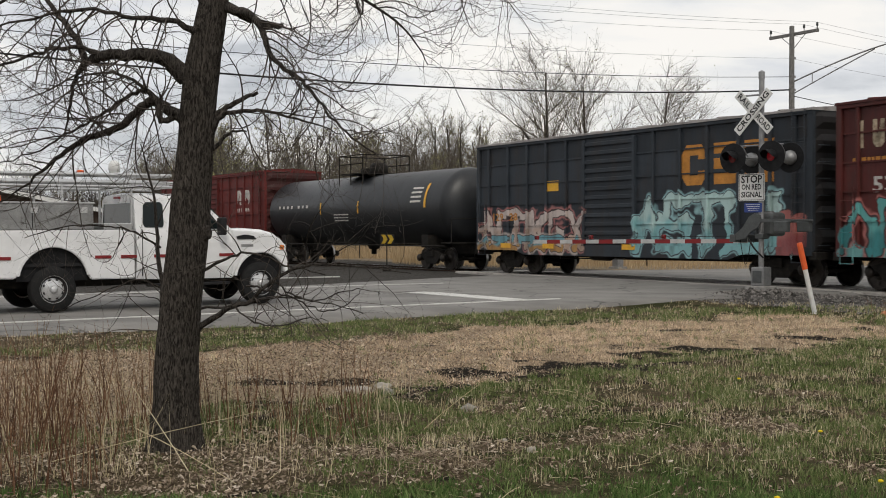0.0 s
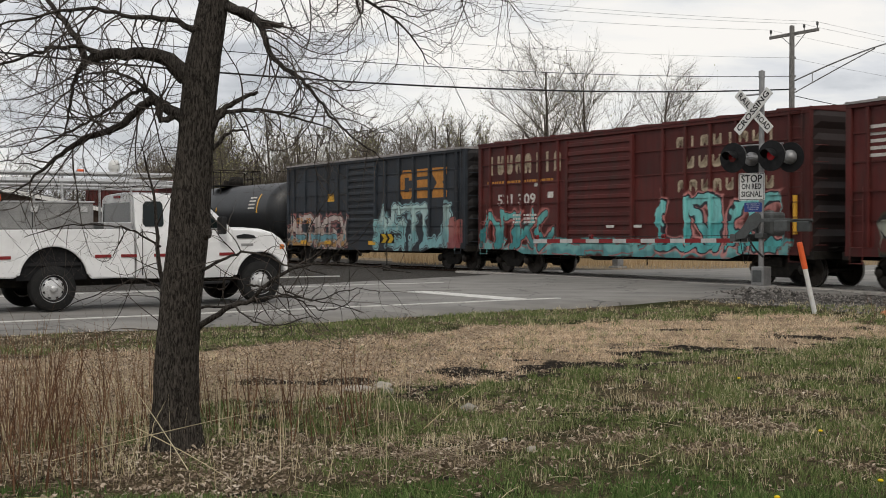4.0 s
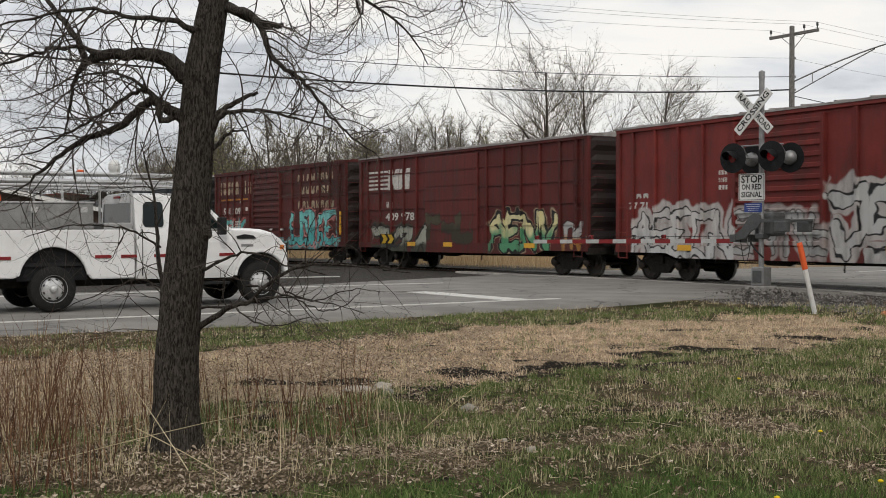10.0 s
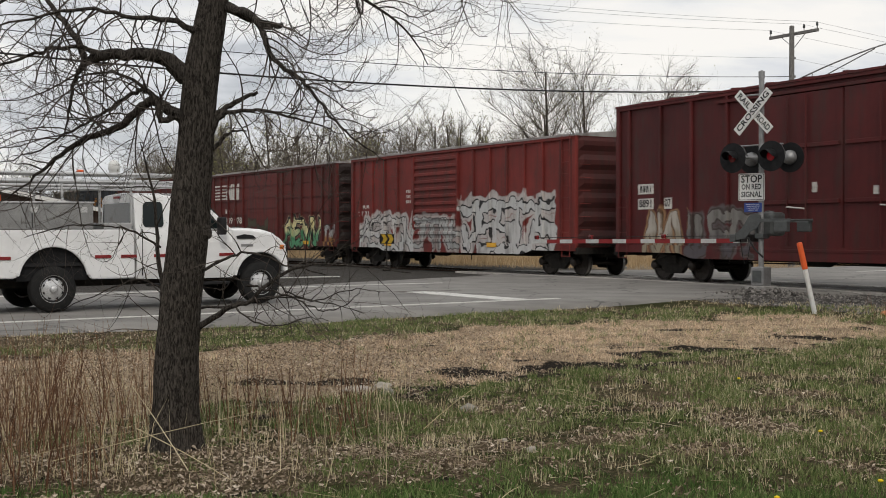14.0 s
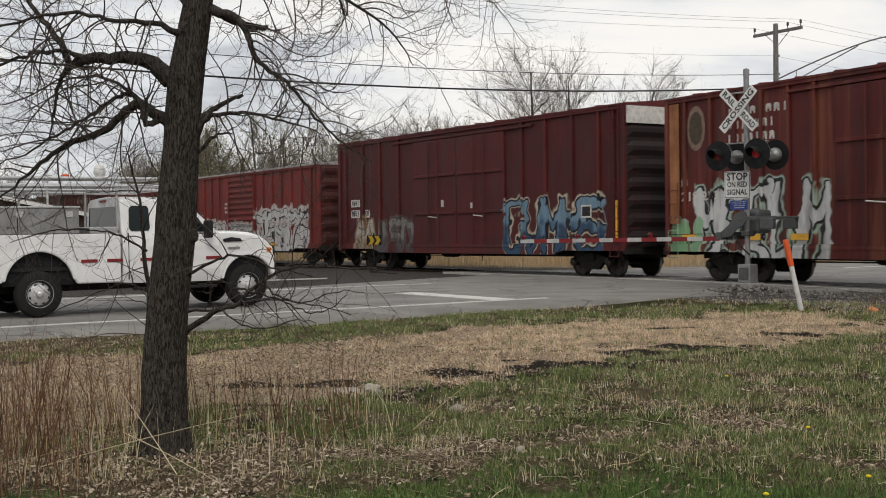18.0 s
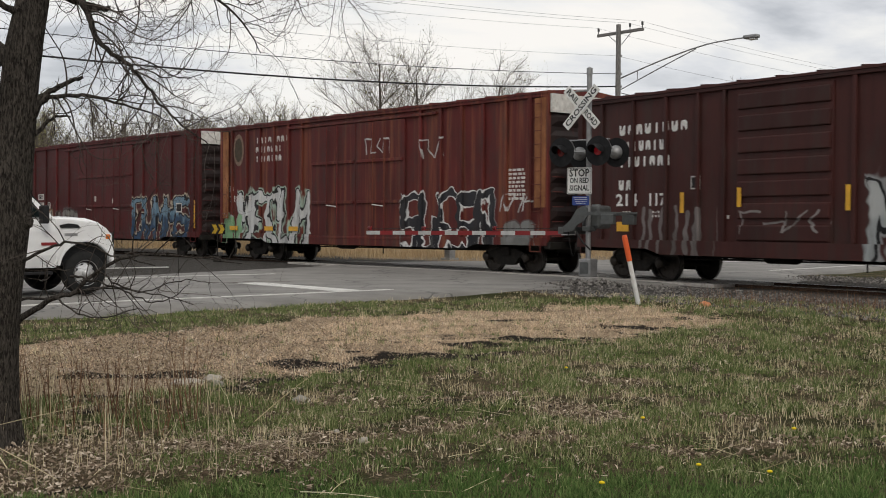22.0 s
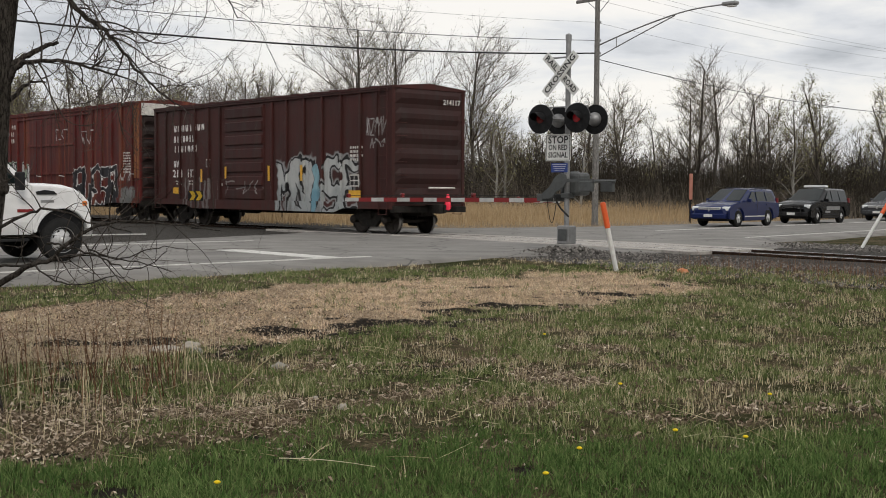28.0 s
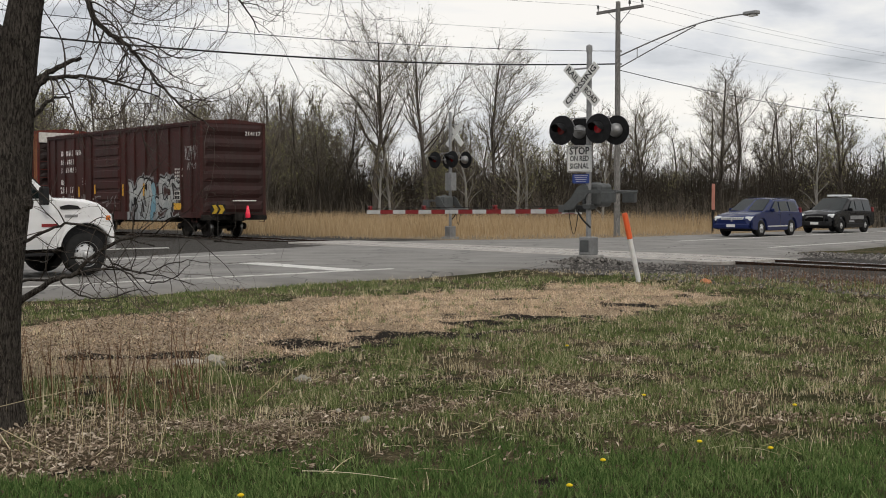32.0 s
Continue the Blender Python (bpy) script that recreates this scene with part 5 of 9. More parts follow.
part("end_marker", bm, M_FLAG, c, "red end-of-train marker", at=pose(-8.6, -0.35, 0.80) @ Matrix.Diagonal((0.8, 0.8, 0.85, 1)), smooth=True)
part("marker_bracket", rods(((-8.05, -0.35, 0.85), (-8.6, -0.35, 0.85), 0.03), ((-8.17, 0.1, 1.52), (-8.17, -1.0, 1.52), 0.03)), M_MARK, c)
me = lettering("214117", 0.16, 0.75)
me.materials.append(M_MARK)
part("end_number", me, None, c, at=pose(-8.18, -0.85, 4.32, 90, 0, -90))

# black tank car
tank = thing("tank_car", "black cylindrical tank car with yellow markers", "tank car", group="cars of the freight train")
M_TANK = paint("black_tank_paint", (0.018, 0.0195, 0.022), 0.42, vary=0.4, scale=0.7, dirt=(0.07, 0.07, 0.07), dirt_amount=0.2, streaks=True, grain=30, grain_bump=0.04)
TL, TRD, TZ = 17.2, 1.49, 2.46
prof = [(0, -TL / 2)]
for k in range(1, 9):
    a = k / 8 * math.pi / 2
    prof.append((TRD * math.sin(a), -TL / 2 + 0.75 * (1 - math.cos(a))))
prof += [(TRD, -0.6), (TRD + 0.012, -0.55), (TRD + 0.012, 1.2), (TRD, 1.25)]
for k in range(8, 0, -1):
    a = k / 8 * math.pi / 2
    prof.append((TRD * math.sin(a), TL / 2 - 0.75 * (1 - math.cos(a))))
prof.append((0, TL / 2))
part("tank", lathe(prof, 48, "X"), M_TANK, tank, at=pose(0, 0, TZ), smooth=True)
for sg in (-1, 1):
    part("stub_sill", boxes((sg * 6.9 - 2.1, sg * 6.9 + 2.1, -0.26, 0.26, 0.62, 1.06), bevel=0.02), M_UNDER, tank)
    part("bolster_saddle", slab([(-1.35, 0.85), (-1.35, 1.35), (-0.9, 1.35), (-0.5, 1.08), (0.5, 1.08), (0.9, 1.35), (1.35, 1.35), (1.35, 0.85)], -0.25, 0.25), M_UNDER, tank, at=pose(sg * 6.6, 0, 0, 0, 0, 90))
    part("coupler", COUPLER, None, tank, at=pose(sg * 9.05, 0, 0.84, 0, 0, 0 if sg > 0 else 180))
    part("end_platform", boxes((sg * 8.3 - 0.35, sg * 8.3 + 0.35, -1.45, 1.45, 1.02, 1.07)), M_UNDER, tank)
    part("end_railing", rods(((sg * 8.62, -1.4, 1.05), (sg * 8.62, -1.4, 1.95), 0.02), ((sg * 8.62, 1.4, 1.05), (sg * 8.62, 1.4, 1.95), 0.02), ((sg * 8.62, -1.4, 1.95), (sg * 8.62, 1.4, 1.95), 0.02)), M_UNDER, tank)
    truck(tank, sg * 6.6)
for y in (1.3, -1.3):
    part("running_rail", rods(((-8.2, y * 1.1, 0.92), (8.2, y * 1.1, 0.92), 0.025)), M_UNDER, tank)
part("bottom_outlet", lathe([(0.3, 1.0), (0.25, 0.75), (0.12, 0.7), (0.12, 0.5), (0, 0.5)], 14), M_UNDER, tank, smooth=True)
part("outlet_rod", rods(((-0.9, 1.2, 0.95), (-0.9, 1.2, 0.35), 0.02)), M_UNDER, tank)
pf = part("platform", boxes((-1.1, 1.1, -1.15, 1.15, TZ + TRD + 0.02, TZ + TRD + 0.06)), M_UNDER, tank)
zz = TZ + TRD + 0.06
bm = bmesh.new()
for x in (-1.1, 0, 1.1):
    for y in (-1.15, 1.15):
        rod(bm, (x, y, zz - 0.5), (x, y, zz + 0.78), 0.025, 6)
for y in (-1.15, 1.15):
    for h in (0.4, 0.78):
        rod(bm, (-1.1, y, zz + h), (1.1, y, zz + h), 0.022, 6)
for x in (-1.1, 1.1):
    rod(bm, (x, -1.15, zz + 0.78), (x, 1.15, zz + 0.78), 0.022, 6)
part("handrail", bm, M_UNDER, tank, "black pipe handrail")
part("manway", lathe([(0, 0.52), (0.28, 0.5), (0.40, 0.36), (0.42, 0), (0, 0)], 20), M_UNDER, tank, "domed valve housing", at=pose(-0.45, 0, zz - 0.03), smooth=True)
part("manway", lathe([(0, 0.3), (0.3, 0.3), (0.3, 0), (0, 0)], 16), M_UNDER, tank, at=pose(0.6, 0, zz - 0.03))


def on_tank(name, x0, x1, a0, a1, material, label="", lift=0.006):
    """A painted patch on the barrel between two heights given as angles."""
    bm = bmesh.new()
    prev = None
    for k in range(7):
        a = radians(a0 + (a1 - a0) * k / 6)
        y, z = (TRD + 0.012 + lift) * math.cos(a), TZ + (TRD + 0.012 + lift) * math.sin(a)
        cur = (bm.verts.new((x0, y, z)), bm.verts.new((x1, y, z)))
        if prev:
            bm.faces.new((prev[0], prev[1], cur[1], cur[0]))
        prev = cur
    bmesh.ops.recalc_face_normals(bm, faces=bm.faces)
    return part(name, bm, material, tank, label)


for x in (2.3, -1.3):
    on_tank("yellow_bar", x - 0.06, x + 0.06, -8, 12, M_YELLOW, "yellow reflective bar")
on_tank("yellow_bar", -6.9, -6.75, -2, 36, M_YELLOW, "long yellow reflective bar")
for k in range(4):
    on_tank("stencil_bar", -6.5, -5.7, 10 + 7 * k - 4, 13 + 7 * k - 4, M_MARK, "illegible small white stencils")
for k, x in enumerate((6.6, 6.15, 5.7, 5.25, 4.5, 4.05, 3.6)):
    on_tank("mark_bar", x, x + 0.2, 4, 9, M_MARK)
for k in range(3):
    on_tank("stencil_bar", -0.4 + 0.05 * k, 1.0, -10 - 5 * k, -8 - 5 * k, M_MARK)
roll_on(tank, 13.6 + 8.95)

# ---- trees ----
def bark_material(name, dark, light, scale=9.0, relief=1.0):
    m, nt, b = nodes_of(name)
    tc = nt.nodes.new("ShaderNodeTexCoord").outputs["Object"]
    ridge = tex_noise(nt, scale, 6, 0.65, tc, stretch=(5, 5, 1.1), distort=0.9)
    broad = tex_noise(nt, 1.6, 4, 0.6, tc)
    col = ramp(nt, ridge, [(0.42, dark), (0.50, tuple((p + q) * 0.45 for p, q in zip(dark, light))), (0.62, light)])
    col = mixc(nt, calc(nt, "MULTIPLY", step(nt, broad, 0.5, 0.7), 0.35), col, tuple(c * 0.6 + 0.012 for c in light))
    nt.links.new(col, b.inputs["Base Color"])
    b.inputs["Roughness"].default_value = 0.92
    b.inputs["Specular IOR Level"].default_value = 0.12
    bump(nt, b, ridge, 1.0, 0.03 * relief)
    return m


M_BARK = bark_material("furrowed_grey_bark", (0.026, 0.022, 0.019), (0.150, 0.130, 0.110), 17.0, 1.5)
M_LIMB = bark_material("dark_limb_bark", (0.022, 0.019, 0.017), (0.105, 0.092, 0.080), 16.0, 0.6)
M_TWIG = paint("twig_bark", (0.075, 0.063, 0.054), 0.85, vary=0.35, dirt_amount=0, island=0.35, grain_bump=0)
M_FARBARK = paint("far_bark", (0.085, 0.074, 0.064), 0.9, vary=0.3, scale=2, dirt_amount=0.2, grain_bump=0)
M_FARTWIG = paint("far_twigs", (0.135, 0.117, 0.094), 0.9, vary=0.25, scale=0.5, dirt_amount=0, island=0.4, grain_bump=0)
M_BIRCH = paint("white_birch_bark", (0.26, 0.25, 0.23), 0.8, vary=0.25, scale=3, dirt=(0.05, 0.045, 0.04), dirt_amount=0.6)
M_BUDS = paint("spring_buds", (0.26, 0.25, 0.115), 0.8, vary=0.3, scale=0.6, dirt_amount=0, island=0.5, grain_bump=0)


def bend(points, radii, steps=4):
    """A smooth path through a few points."""
    out = []
    m = len(points)
    for i in range(m - 1):
        p0, p1, p2, p3 = (points[max(0, i - 1)], points[i], points[i + 1], points[min(m - 1, i + 2)])
        for k in range(steps):
            t = k / steps
            a = 0.5 * ((2 * p1) + (p2 - p0) * t + (2 * p0 - 5 * p1 + 4 * p2 - p3) * t * t + (3 * p1 - p0 - 3 * p2 + p3) * t ** 3)
            out.append((a, radii[i] + (radii[i + 1] - radii[i]) * t))
    out.append((points[-1], radii[-1]))
    return out


def grow(rg, start, way, length, r0, steps, lift, wander):
    """A twig that wanders and turns up or down by lift."""
    p, d = start.copy(), way.normalized()
    path = [(p.copy(), r0)]
    for k in range(steps):
        d = (d + Vector((rg.gauss(0, wander), rg.gauss(0, wander), rg.gauss(0, wander) + lift))).normalized()
        p = p + d * (length / steps)
        path.append((p.copy(), r0 * (1 - 0.75 * (k + 1) / steps)))
    return path


def arc_twig(rg, start, way, length, r0, sag):
    """A twig that droops in an arc and turns up again at its tip."""
    p, d = start.copy(), way.normalized()
    curl = Vector((rg.gauss(0, 0.07), rg.gauss(0, 0.05), 0))
    steps, path = 10, [(start.copy(), r0)]
    turn = rg.uniform(0.45, 0.75)
    for k in range(steps):
        f = (k + 1) / steps
        bend_ = sag if f < turn else -1.5 * sag + 0.06
        d = (d + curl + Vector((rg.gauss(0, 0.07), rg.gauss(0, 0.06), rg.gauss(0, 0.06) + bend_))).normalized()
        p = p + d * (length / steps)
        path.append((p.copy(), r0 * (1 - 0.7 * f)))
    return path


def spray(rg, limb, every, lengths, levels, lift, thin, skip=0.15):
    """Side twigs along a limb, and twigs on those."""
    out = []
    total = sum((b[0] - a[0]).length for a, b in zip(limb, limb[1:]))
    n = max(1, int(total / every))
    for k in range(n):
        f = skip + (1 - skip) * (k + rg.random()) / n
        i = min(len(limb) - 2, int(f * (len(limb) - 1)))
        (p, r), (q, _) = limb[i], limb[i + 1]
        d = (q - p).normalized()
        side = Vector((rg.gauss(0, 1), rg.gauss(0, 0.8), rg.gauss(0.1, 1)))
        side = (side - d * side.dot(d)).normalized()
        way = (d * rg.uniform(0.25, 0.9) + side).normalized()
        L = rg.uniform(*lengths)
        tw = arc_twig(rg, p + (q - p) * rg.random(), way, L, min(r * 0.6, thin), rg.gauss(lift, 0.07) - 0.05)
        out.append(tw)
        if levels > 1:
            out += spray(rg, tw, every * 1.45, (L * 0.25, L * 0.65), levels - 1, lift, thin * 0.66, 0.25)
    return out


TREE = Vector((-1.912, 8.60, -0.17))


def near_tree():
    rg = random.Random(11)
    tree = thing("tree", "leafless roadside tree with furrowed grey bark and drooping twigs", "tree", pose(*TREE))
    V = lambda x, z, y=0.0: Vector((x, y, z))
    # trunk: swept tube with flare and bark lumps
    line = bend([V(0, -0.15), V(0.0, 0.05), V(0.015, 0.35), V(0.03, 0.80), V(0.10, 1.48), V(0.165, 2.2), V(0.21, 2.72), V(0.30, 3.2), V(0.38, 3.7), V(0.46, 4.4), V(0.5, 5.3)],
                [0.21, 0.185, 0.158, 0.150, 0.140, 0.120, 0.122, 0.10, 0.085, 0.06, 0.03], 10)
    bm = bmesh.new()
    rings = []
    for p, r in line:
        row = []
        for k in range(90):
            a = k * math.tau / 90
            lump = 1 + 0.05 * noise.noise(Vector((math.cos(a) * 2.2, math.sin(a) * 2.2, p.z * 1.4))) + 0.06 * noise.noise(Vector((math.cos(a) * 8, math.sin(a) * 8, p.z * 2.6))) + 0.055 * noise.noise(Vector((math.cos(a) * 13 + p.z, math.sin(a) * 13, p.z * 3)))
            flare = 1 + 0.35 * max(0.0, 0.25 - p.z) * (1 + 0.8 * math.sin(a * 5 + 1))
            row.append(bm.verts.new(p + Vector((math.cos(a), math.sin(a), 0)) * r * lump * flare))
        rings.append(row)
    for ra, rb in zip(rings, rings[1:]):
        for k in range(90):
            j = (k + 1) % 90
            bm.faces.new((ra[k], ra[j], rb[j], rb[k]))
    part("trunk", bm, M_BARK, tree, "furrowed grey trunk", smooth=True)
    limbs = [
        ([V(.10, 2.66), V(-.06, 2.79, -.05), V(-.30, 2.80, -.1), V(-.46, 2.79, -.12), V(-.58, 2.74, -.1), V(-.66, 2.62, -.1), V(-.69, 2.45, -.1), V(-.75, 2.2, -.1)], [.075, .052, .040, .038, .026, .016, .010, .004]),
        ([V(-.58, 2.75, -.1), V(-.66, 2.94, -.1), V(-.82, 3.12, 0), V(-.99, 3.34, .1), V(-1.1, 3.6, .1)], [.026, .022, .018, .014, .008]),
        ([V(-.46, 2.79, -.12), V(-.62, 2.84, -.2), V(-.84, 2.80, -.25), V(-1.08, 2.70, -.3), V(-1.4, 2.55, -.3)], [.018, .015, .012, .009, .003]),
        ([V(.09, 2.36), V(-.04, 2.44, .05), V(-.15, 2.50, .08), V(-.26, 2.44, .1), V(-.40, 2.32, .12), V(-.62, 2.24, .12), V(-.82, 2.12, .1), V(-1.0, 1.96, .1), V(-1.25, 1.78, .1)], [.055, .038, .034, .032, .026, .022, .016, .010, .003]),
        ([V(-.10, 2.49, .07), V(-.22, 2.58, .15), V(-.36, 2.55, .2), V(-.54, 2.44, .25), V(-.78, 2.30, .25), V(-1.1, 2.14, .3), V(-1.4, 2.05, .3)], [.022, .017, .015, .012, .009, .006, .003]),
        ([V(.02, 2.37, -.05), V(-.06, 2.34, -.1), V(-.08, 2.46, -.1), V(-.20, 2.60, -.15), V(-.42, 2.66, -.2), V(-.7, 2.6, -.25)], [.025, .02, .016, .012, .009, .003]),
        ([V(.34, 3.16), V(.54, 3.09, -.05), V(.64, 3.0, -.1), V(.69, 2.84, -.12), V(.78, 2.72, -.15), V(.96, 2.58, -.15), V(1.1, 2.40, -.15), V(1.28, 2.22, -.15), V(1.5, 2.06, -.15)], [.04, .03, .024, .02, .016, .013, .010, .007, .003]),
        ([V(.35, 3.18), V(.58, 3.06, .08), V(.68, 3.03, .1), V(.77, 3.05, .1)], [.035, .026, .022, .016]),
        ([V(.24, 2.22), V(.36, 2.38, -.05), V(.50, 2.41, -.08), V(.70, 2.40, -.1), V(.94, 2.34, -.1), V(1.2, 2.26, -.1)], [.03, .018, .014, .011, .007, .003]),
        ([V(.23, 2.32), V(.34, 2.42, .03), V(.44, 2.49, .05), V(.59, 2.55, .05)], [.035, .022, .018, .012]),
        ([V(.23, 2.1), V(.33, 2.22, .05), V(.40, 2.27, .08), V(.5, 2.29, .1)], [.022, .014, .010, .006]),
        ([V(.36, 3.4), V(.70, 3.66, 0), V(1.18, 3.76, -.1), V(1.66, 3.66, -.2), V(2.06, 3.42, -.2), V(2.35, 3.14, -.2)], [.05, .035, .025, .016, .010, .003]),
        ([V(.36, 3.3), V(.62, 3.36, .2), V(.95, 3.40, .3), V(1.3, 3.30, .35), V(1.62, 3.06, .35), V(1.8, 2.8, .35)], [.04, .026, .018, .012, .008, .003]),
        ([V(.28, 3.1), V(.08, 3.38, .1), V(-.30, 3.52, .2), V(-.74, 3.48, .25), V(-1.22, 3.30, .3), V(-1.6, 3.05, .3)], [.05, .036, .028, .02, .013, .004]),
        ([V(.26, 2.9), V(.06, 3.02, -.15), V(-.2, 3.02, -.3), V(-.5, 3.06, -.4), V(-.9, 2.98, -.45), V(-1.3, 2.86, -.5)], [.03, .02, .015, .012, .008, .003]),
        ([V(.18, .88), V(.38, 1.02, -.1), V(.58, 1.10, -.15), V(.78, 1.27, -.2), V(1.02, 1.335, -.25), V(1.30, 1.33, -.25), V(1.68, 1.28, -.3)], [.024, .019, .015, .012, .009, .006, .003]),
        ([V(.14, 1.25), V(.36, 1.36, -.1), V(.56, 1.42, -.15), V(.82, 1.34, -.2), V(1.1, 1.26, -.2)], [.014, .010, .008, .006, .003]),
        ([V(.55, 1.19, -.15), V(.70, 1.16, -.25), V(.88, 1.12, -.3), V(1.06, 1.03, -.35), V(1.24, 1.06, -.35), V(1.34, 1.16, -.35)], [.010, .008, .007, .005, .004, .002]),
        ([V(.74, 1.25, -.2), V(.86, 1.14, -.3), V(1.06, 1.10, -.35), V(1.28, 1.18, -.35), V(1.48, 1.15, -.3)], [.009, .007, .005, .004, .002]),
        ([V(.42, 1.08, -.1), V(.58, .96, -.25), V(.76, .92, -.3), V(.98, .98, -.3), V(1.12, .95, -.3)], [.009, .007, .005, .004, .002]),
        ([V(.16, 1.02), V(.40, 1.04, .1), V(.72, 1.10, .1), V(1.05, 1.06, .1), V(1.35, .98, .1)], [.012, .009, .007, .005, .003]),
        ([V(.05, 0.55), V(-.12, 0.95, .25), V(-.16, 1.35, .28), V(-.20, 1.8, .3), V(-.30, 2.2, .3)], [.022, .018, .016, .010, .004]),
        ([V(-.15, 1.45, .28), V(-.34, 1.56, .3), V(-.52, 1.60, .3), V(-.80, 1.62, .3), V(-1.15, 1.52, .3)], [.010, .008, .006, .005, .003]),
        ([V(-.14, 1.15, .28), V(-.34, 1.22, .3), V(-.6, 1.12, .3), V(-.9, .98, .3)], [.009, .007, .005, .003]),
    ]
    twigs = []
    for k, (pts, rad) in enumerate(limbs):
        path = bend(pts, rad, 5)
        path = [(p + Vector((rg.gauss(0, .006), rg.gauss(0, .006), rg.gauss(0, .006))), r) for p, r in path]
        me = tubes([path], 9)
        me.materials.append(M_LIMB)
        part("limb", me, None, tree)
        low = pts[0].z < 1.5
        right = pts[-1].x > pts[0].x
        stub = k in (7, 9, 10)
        if stub:
            twigs += spray(rg, path, 0.22, (0.08, 0.25), 1, 0.02, 0.005)
            continue
        twigs += spray(rg, path, (0.062 if right else 0.072) if not low else 0.11, (0.22, 0.95) if not low else (0.25, 0.8), 3 if not low else 2,
                       (-0.10 if right else -0.01) if not low else 0.02, 0.0075 if not low else 0.005)
    # burr with short shoots on the trunk
    burr = [grow(rg, V(0.20, 1.56, -.05), Vector((rg.uniform(.3, 1), -.5, rg.uniform(-.4, .8))), rg.uniform(.08, .22), .006, 4, .05, .25) for _ in range(9)]
    me = tubes(twigs + burr, 5)
    me.materials.append(M_TWIG)
    tagged(part("twig_spray", me, None, tree), kind="stuff")
    part("burr", lathe([(0, -.06), (.05, -.04), (.06, 0), (.04, .05), (0, .06)], 10), M_BARK, tree, at=pose(.225, -.03, 1.56), smooth=True)


near_tree()


def far_tree_meshes(seed, height, spread_, dense, buds, vase=False):
    """Meshes of a bare tree: trunk and forks, fine branches, and a haze of opening buds."""
    rg = random.Random(seed)
    main, fine, tips = [], [], []
    lean = Vector((rg.gauss(0, .06), rg.gauss(0, .06), 1))
    trunk_path = grow(rg, Vector((0, 0, -0.3)), lean, height * 0.95, height * 0.013 + 0.03, 12, 0.06, 0.05)
    main.append(trunk_path)
    count = int(dense * 16)
    for k in range(count):
        f = (0.33 if vase else 0.18) + (0.64 if vase else 0.8) * (k + rg.random()) / count
        i = min(11, int(f * 12))
        p = trunk_path[i][0].lerp(trunk_path[i + 1][0], rg.random())
        a = rg.uniform(0, math.tau)
        up = rg.uniform(0.5, 1.25)
        L = height * spread_ * (1.3 - f) * rg.uniform(0.6, 1.2) + 0.7
        if vase:
            up = rg.uniform(0.55, 1.35)
            L = height * spread_ * (0.35 + 0.9 * math.sin((f - 0.1) * 3.3)) * rg.uniform(0.6, 1.15) + 0.4
        br = grow(rg, p, Vector((math.cos(a), math.sin(a), up)), L, trunk_path[i][1] * 0.42, 6, 0.07, 0.12)
        (main if f < 0.55 else fine).append(br)
        for q in range(int(5 + L * 2.4) if vase else int(7 + L * 3.2)):
            j = rg.randrange(1, 6)
            p2 = br[j][0]
            d = (br[j + 1][0] - br[j][0]).normalized()
            d2 = d + Vector((rg.gauss(0, .6), rg.gauss(0, .6), rg.gauss(0.2, .5)))
            L2 = L * rg.uniform(0.25, 0.6)
            tw = grow(rg, p2, d2, L2, 0.014, 4, 0.06, 0.15)
            fine.append(tw)
            for s in range(3):
                u = tw[rg.randrange(1, 4)][0]
                t3 = grow(rg, u, d2 + Vector((rg.gauss(0, .7), rg.gauss(0, .7), rg.gauss(.1, .6))), L2 * 0.6, 0.008, 2, 0.05, 0.2)
                fine.append(t3)
                tips.append(t3[-1][0])
    a = tubes(main, 7)
    b = tubes(fine, 3)
    c = None
    if buds:
        vs, fs = [], []
        for p in tips:
            for _ in range(buds):
                o = p + Vector((rg.gauss(0, .12), rg.gauss(0, .12), rg.gauss(0, .12)))
                d1, d2 = Vector((rg.gauss(0, .045), rg.gauss(0, .045), rg.gauss(0, .045))), Vector((rg.gauss(0, .045), rg.gauss(0, .045), rg.gauss(0, .045)))
                k = len(vs)
                vs += [o, o + d1, o + d2]
                fs.append((k, k + 1, k + 2))
        c = bpy.data.meshes.new("buds")
        c.from_pydata(vs, [], fs)
        c.materials.append(M_BUDS)
    return a, b, c


def far_tree(name, label, meshes, bark, at, group):
    tr = thing(name, label, "tree", at, group)
    for nm, me, mt in (("trunk", meshes[0], bark), ("crown", meshes[1], M_FARTWIG), ("bud_spray", meshes[2], None)):
        if me is None:
            continue
        if not me.materials:
            me.materials.append(mt)
        ob = part(nm, me, None, tr)
        if nm != "trunk":
            tagged(ob, kind="stuff")
    return tr


def bearing(deg, dist):
    a = radians(deg)
    return dist * math.sin(a), dist * math.cos(a)


GROUP_W = "bare trees of the wood behind the field"
protos = []
for k, (h, sp, dn, bd) in enumerate(((12.6, .29, 1.7, 1), (11.5, .30, 1.6, 1), (9.0, .26, 1.1, 0), (8.2, .24, 1.0, 1), (7.0, .30, 1.1, 1), (8.6, .22, 1.2, 3), (6.2, .28, 1.0, 2))):
    protos.append((h, far_tree_meshes(100 + k, h, sp, dn, bd, k < 2)))
rg = random.Random(77)
first = {}


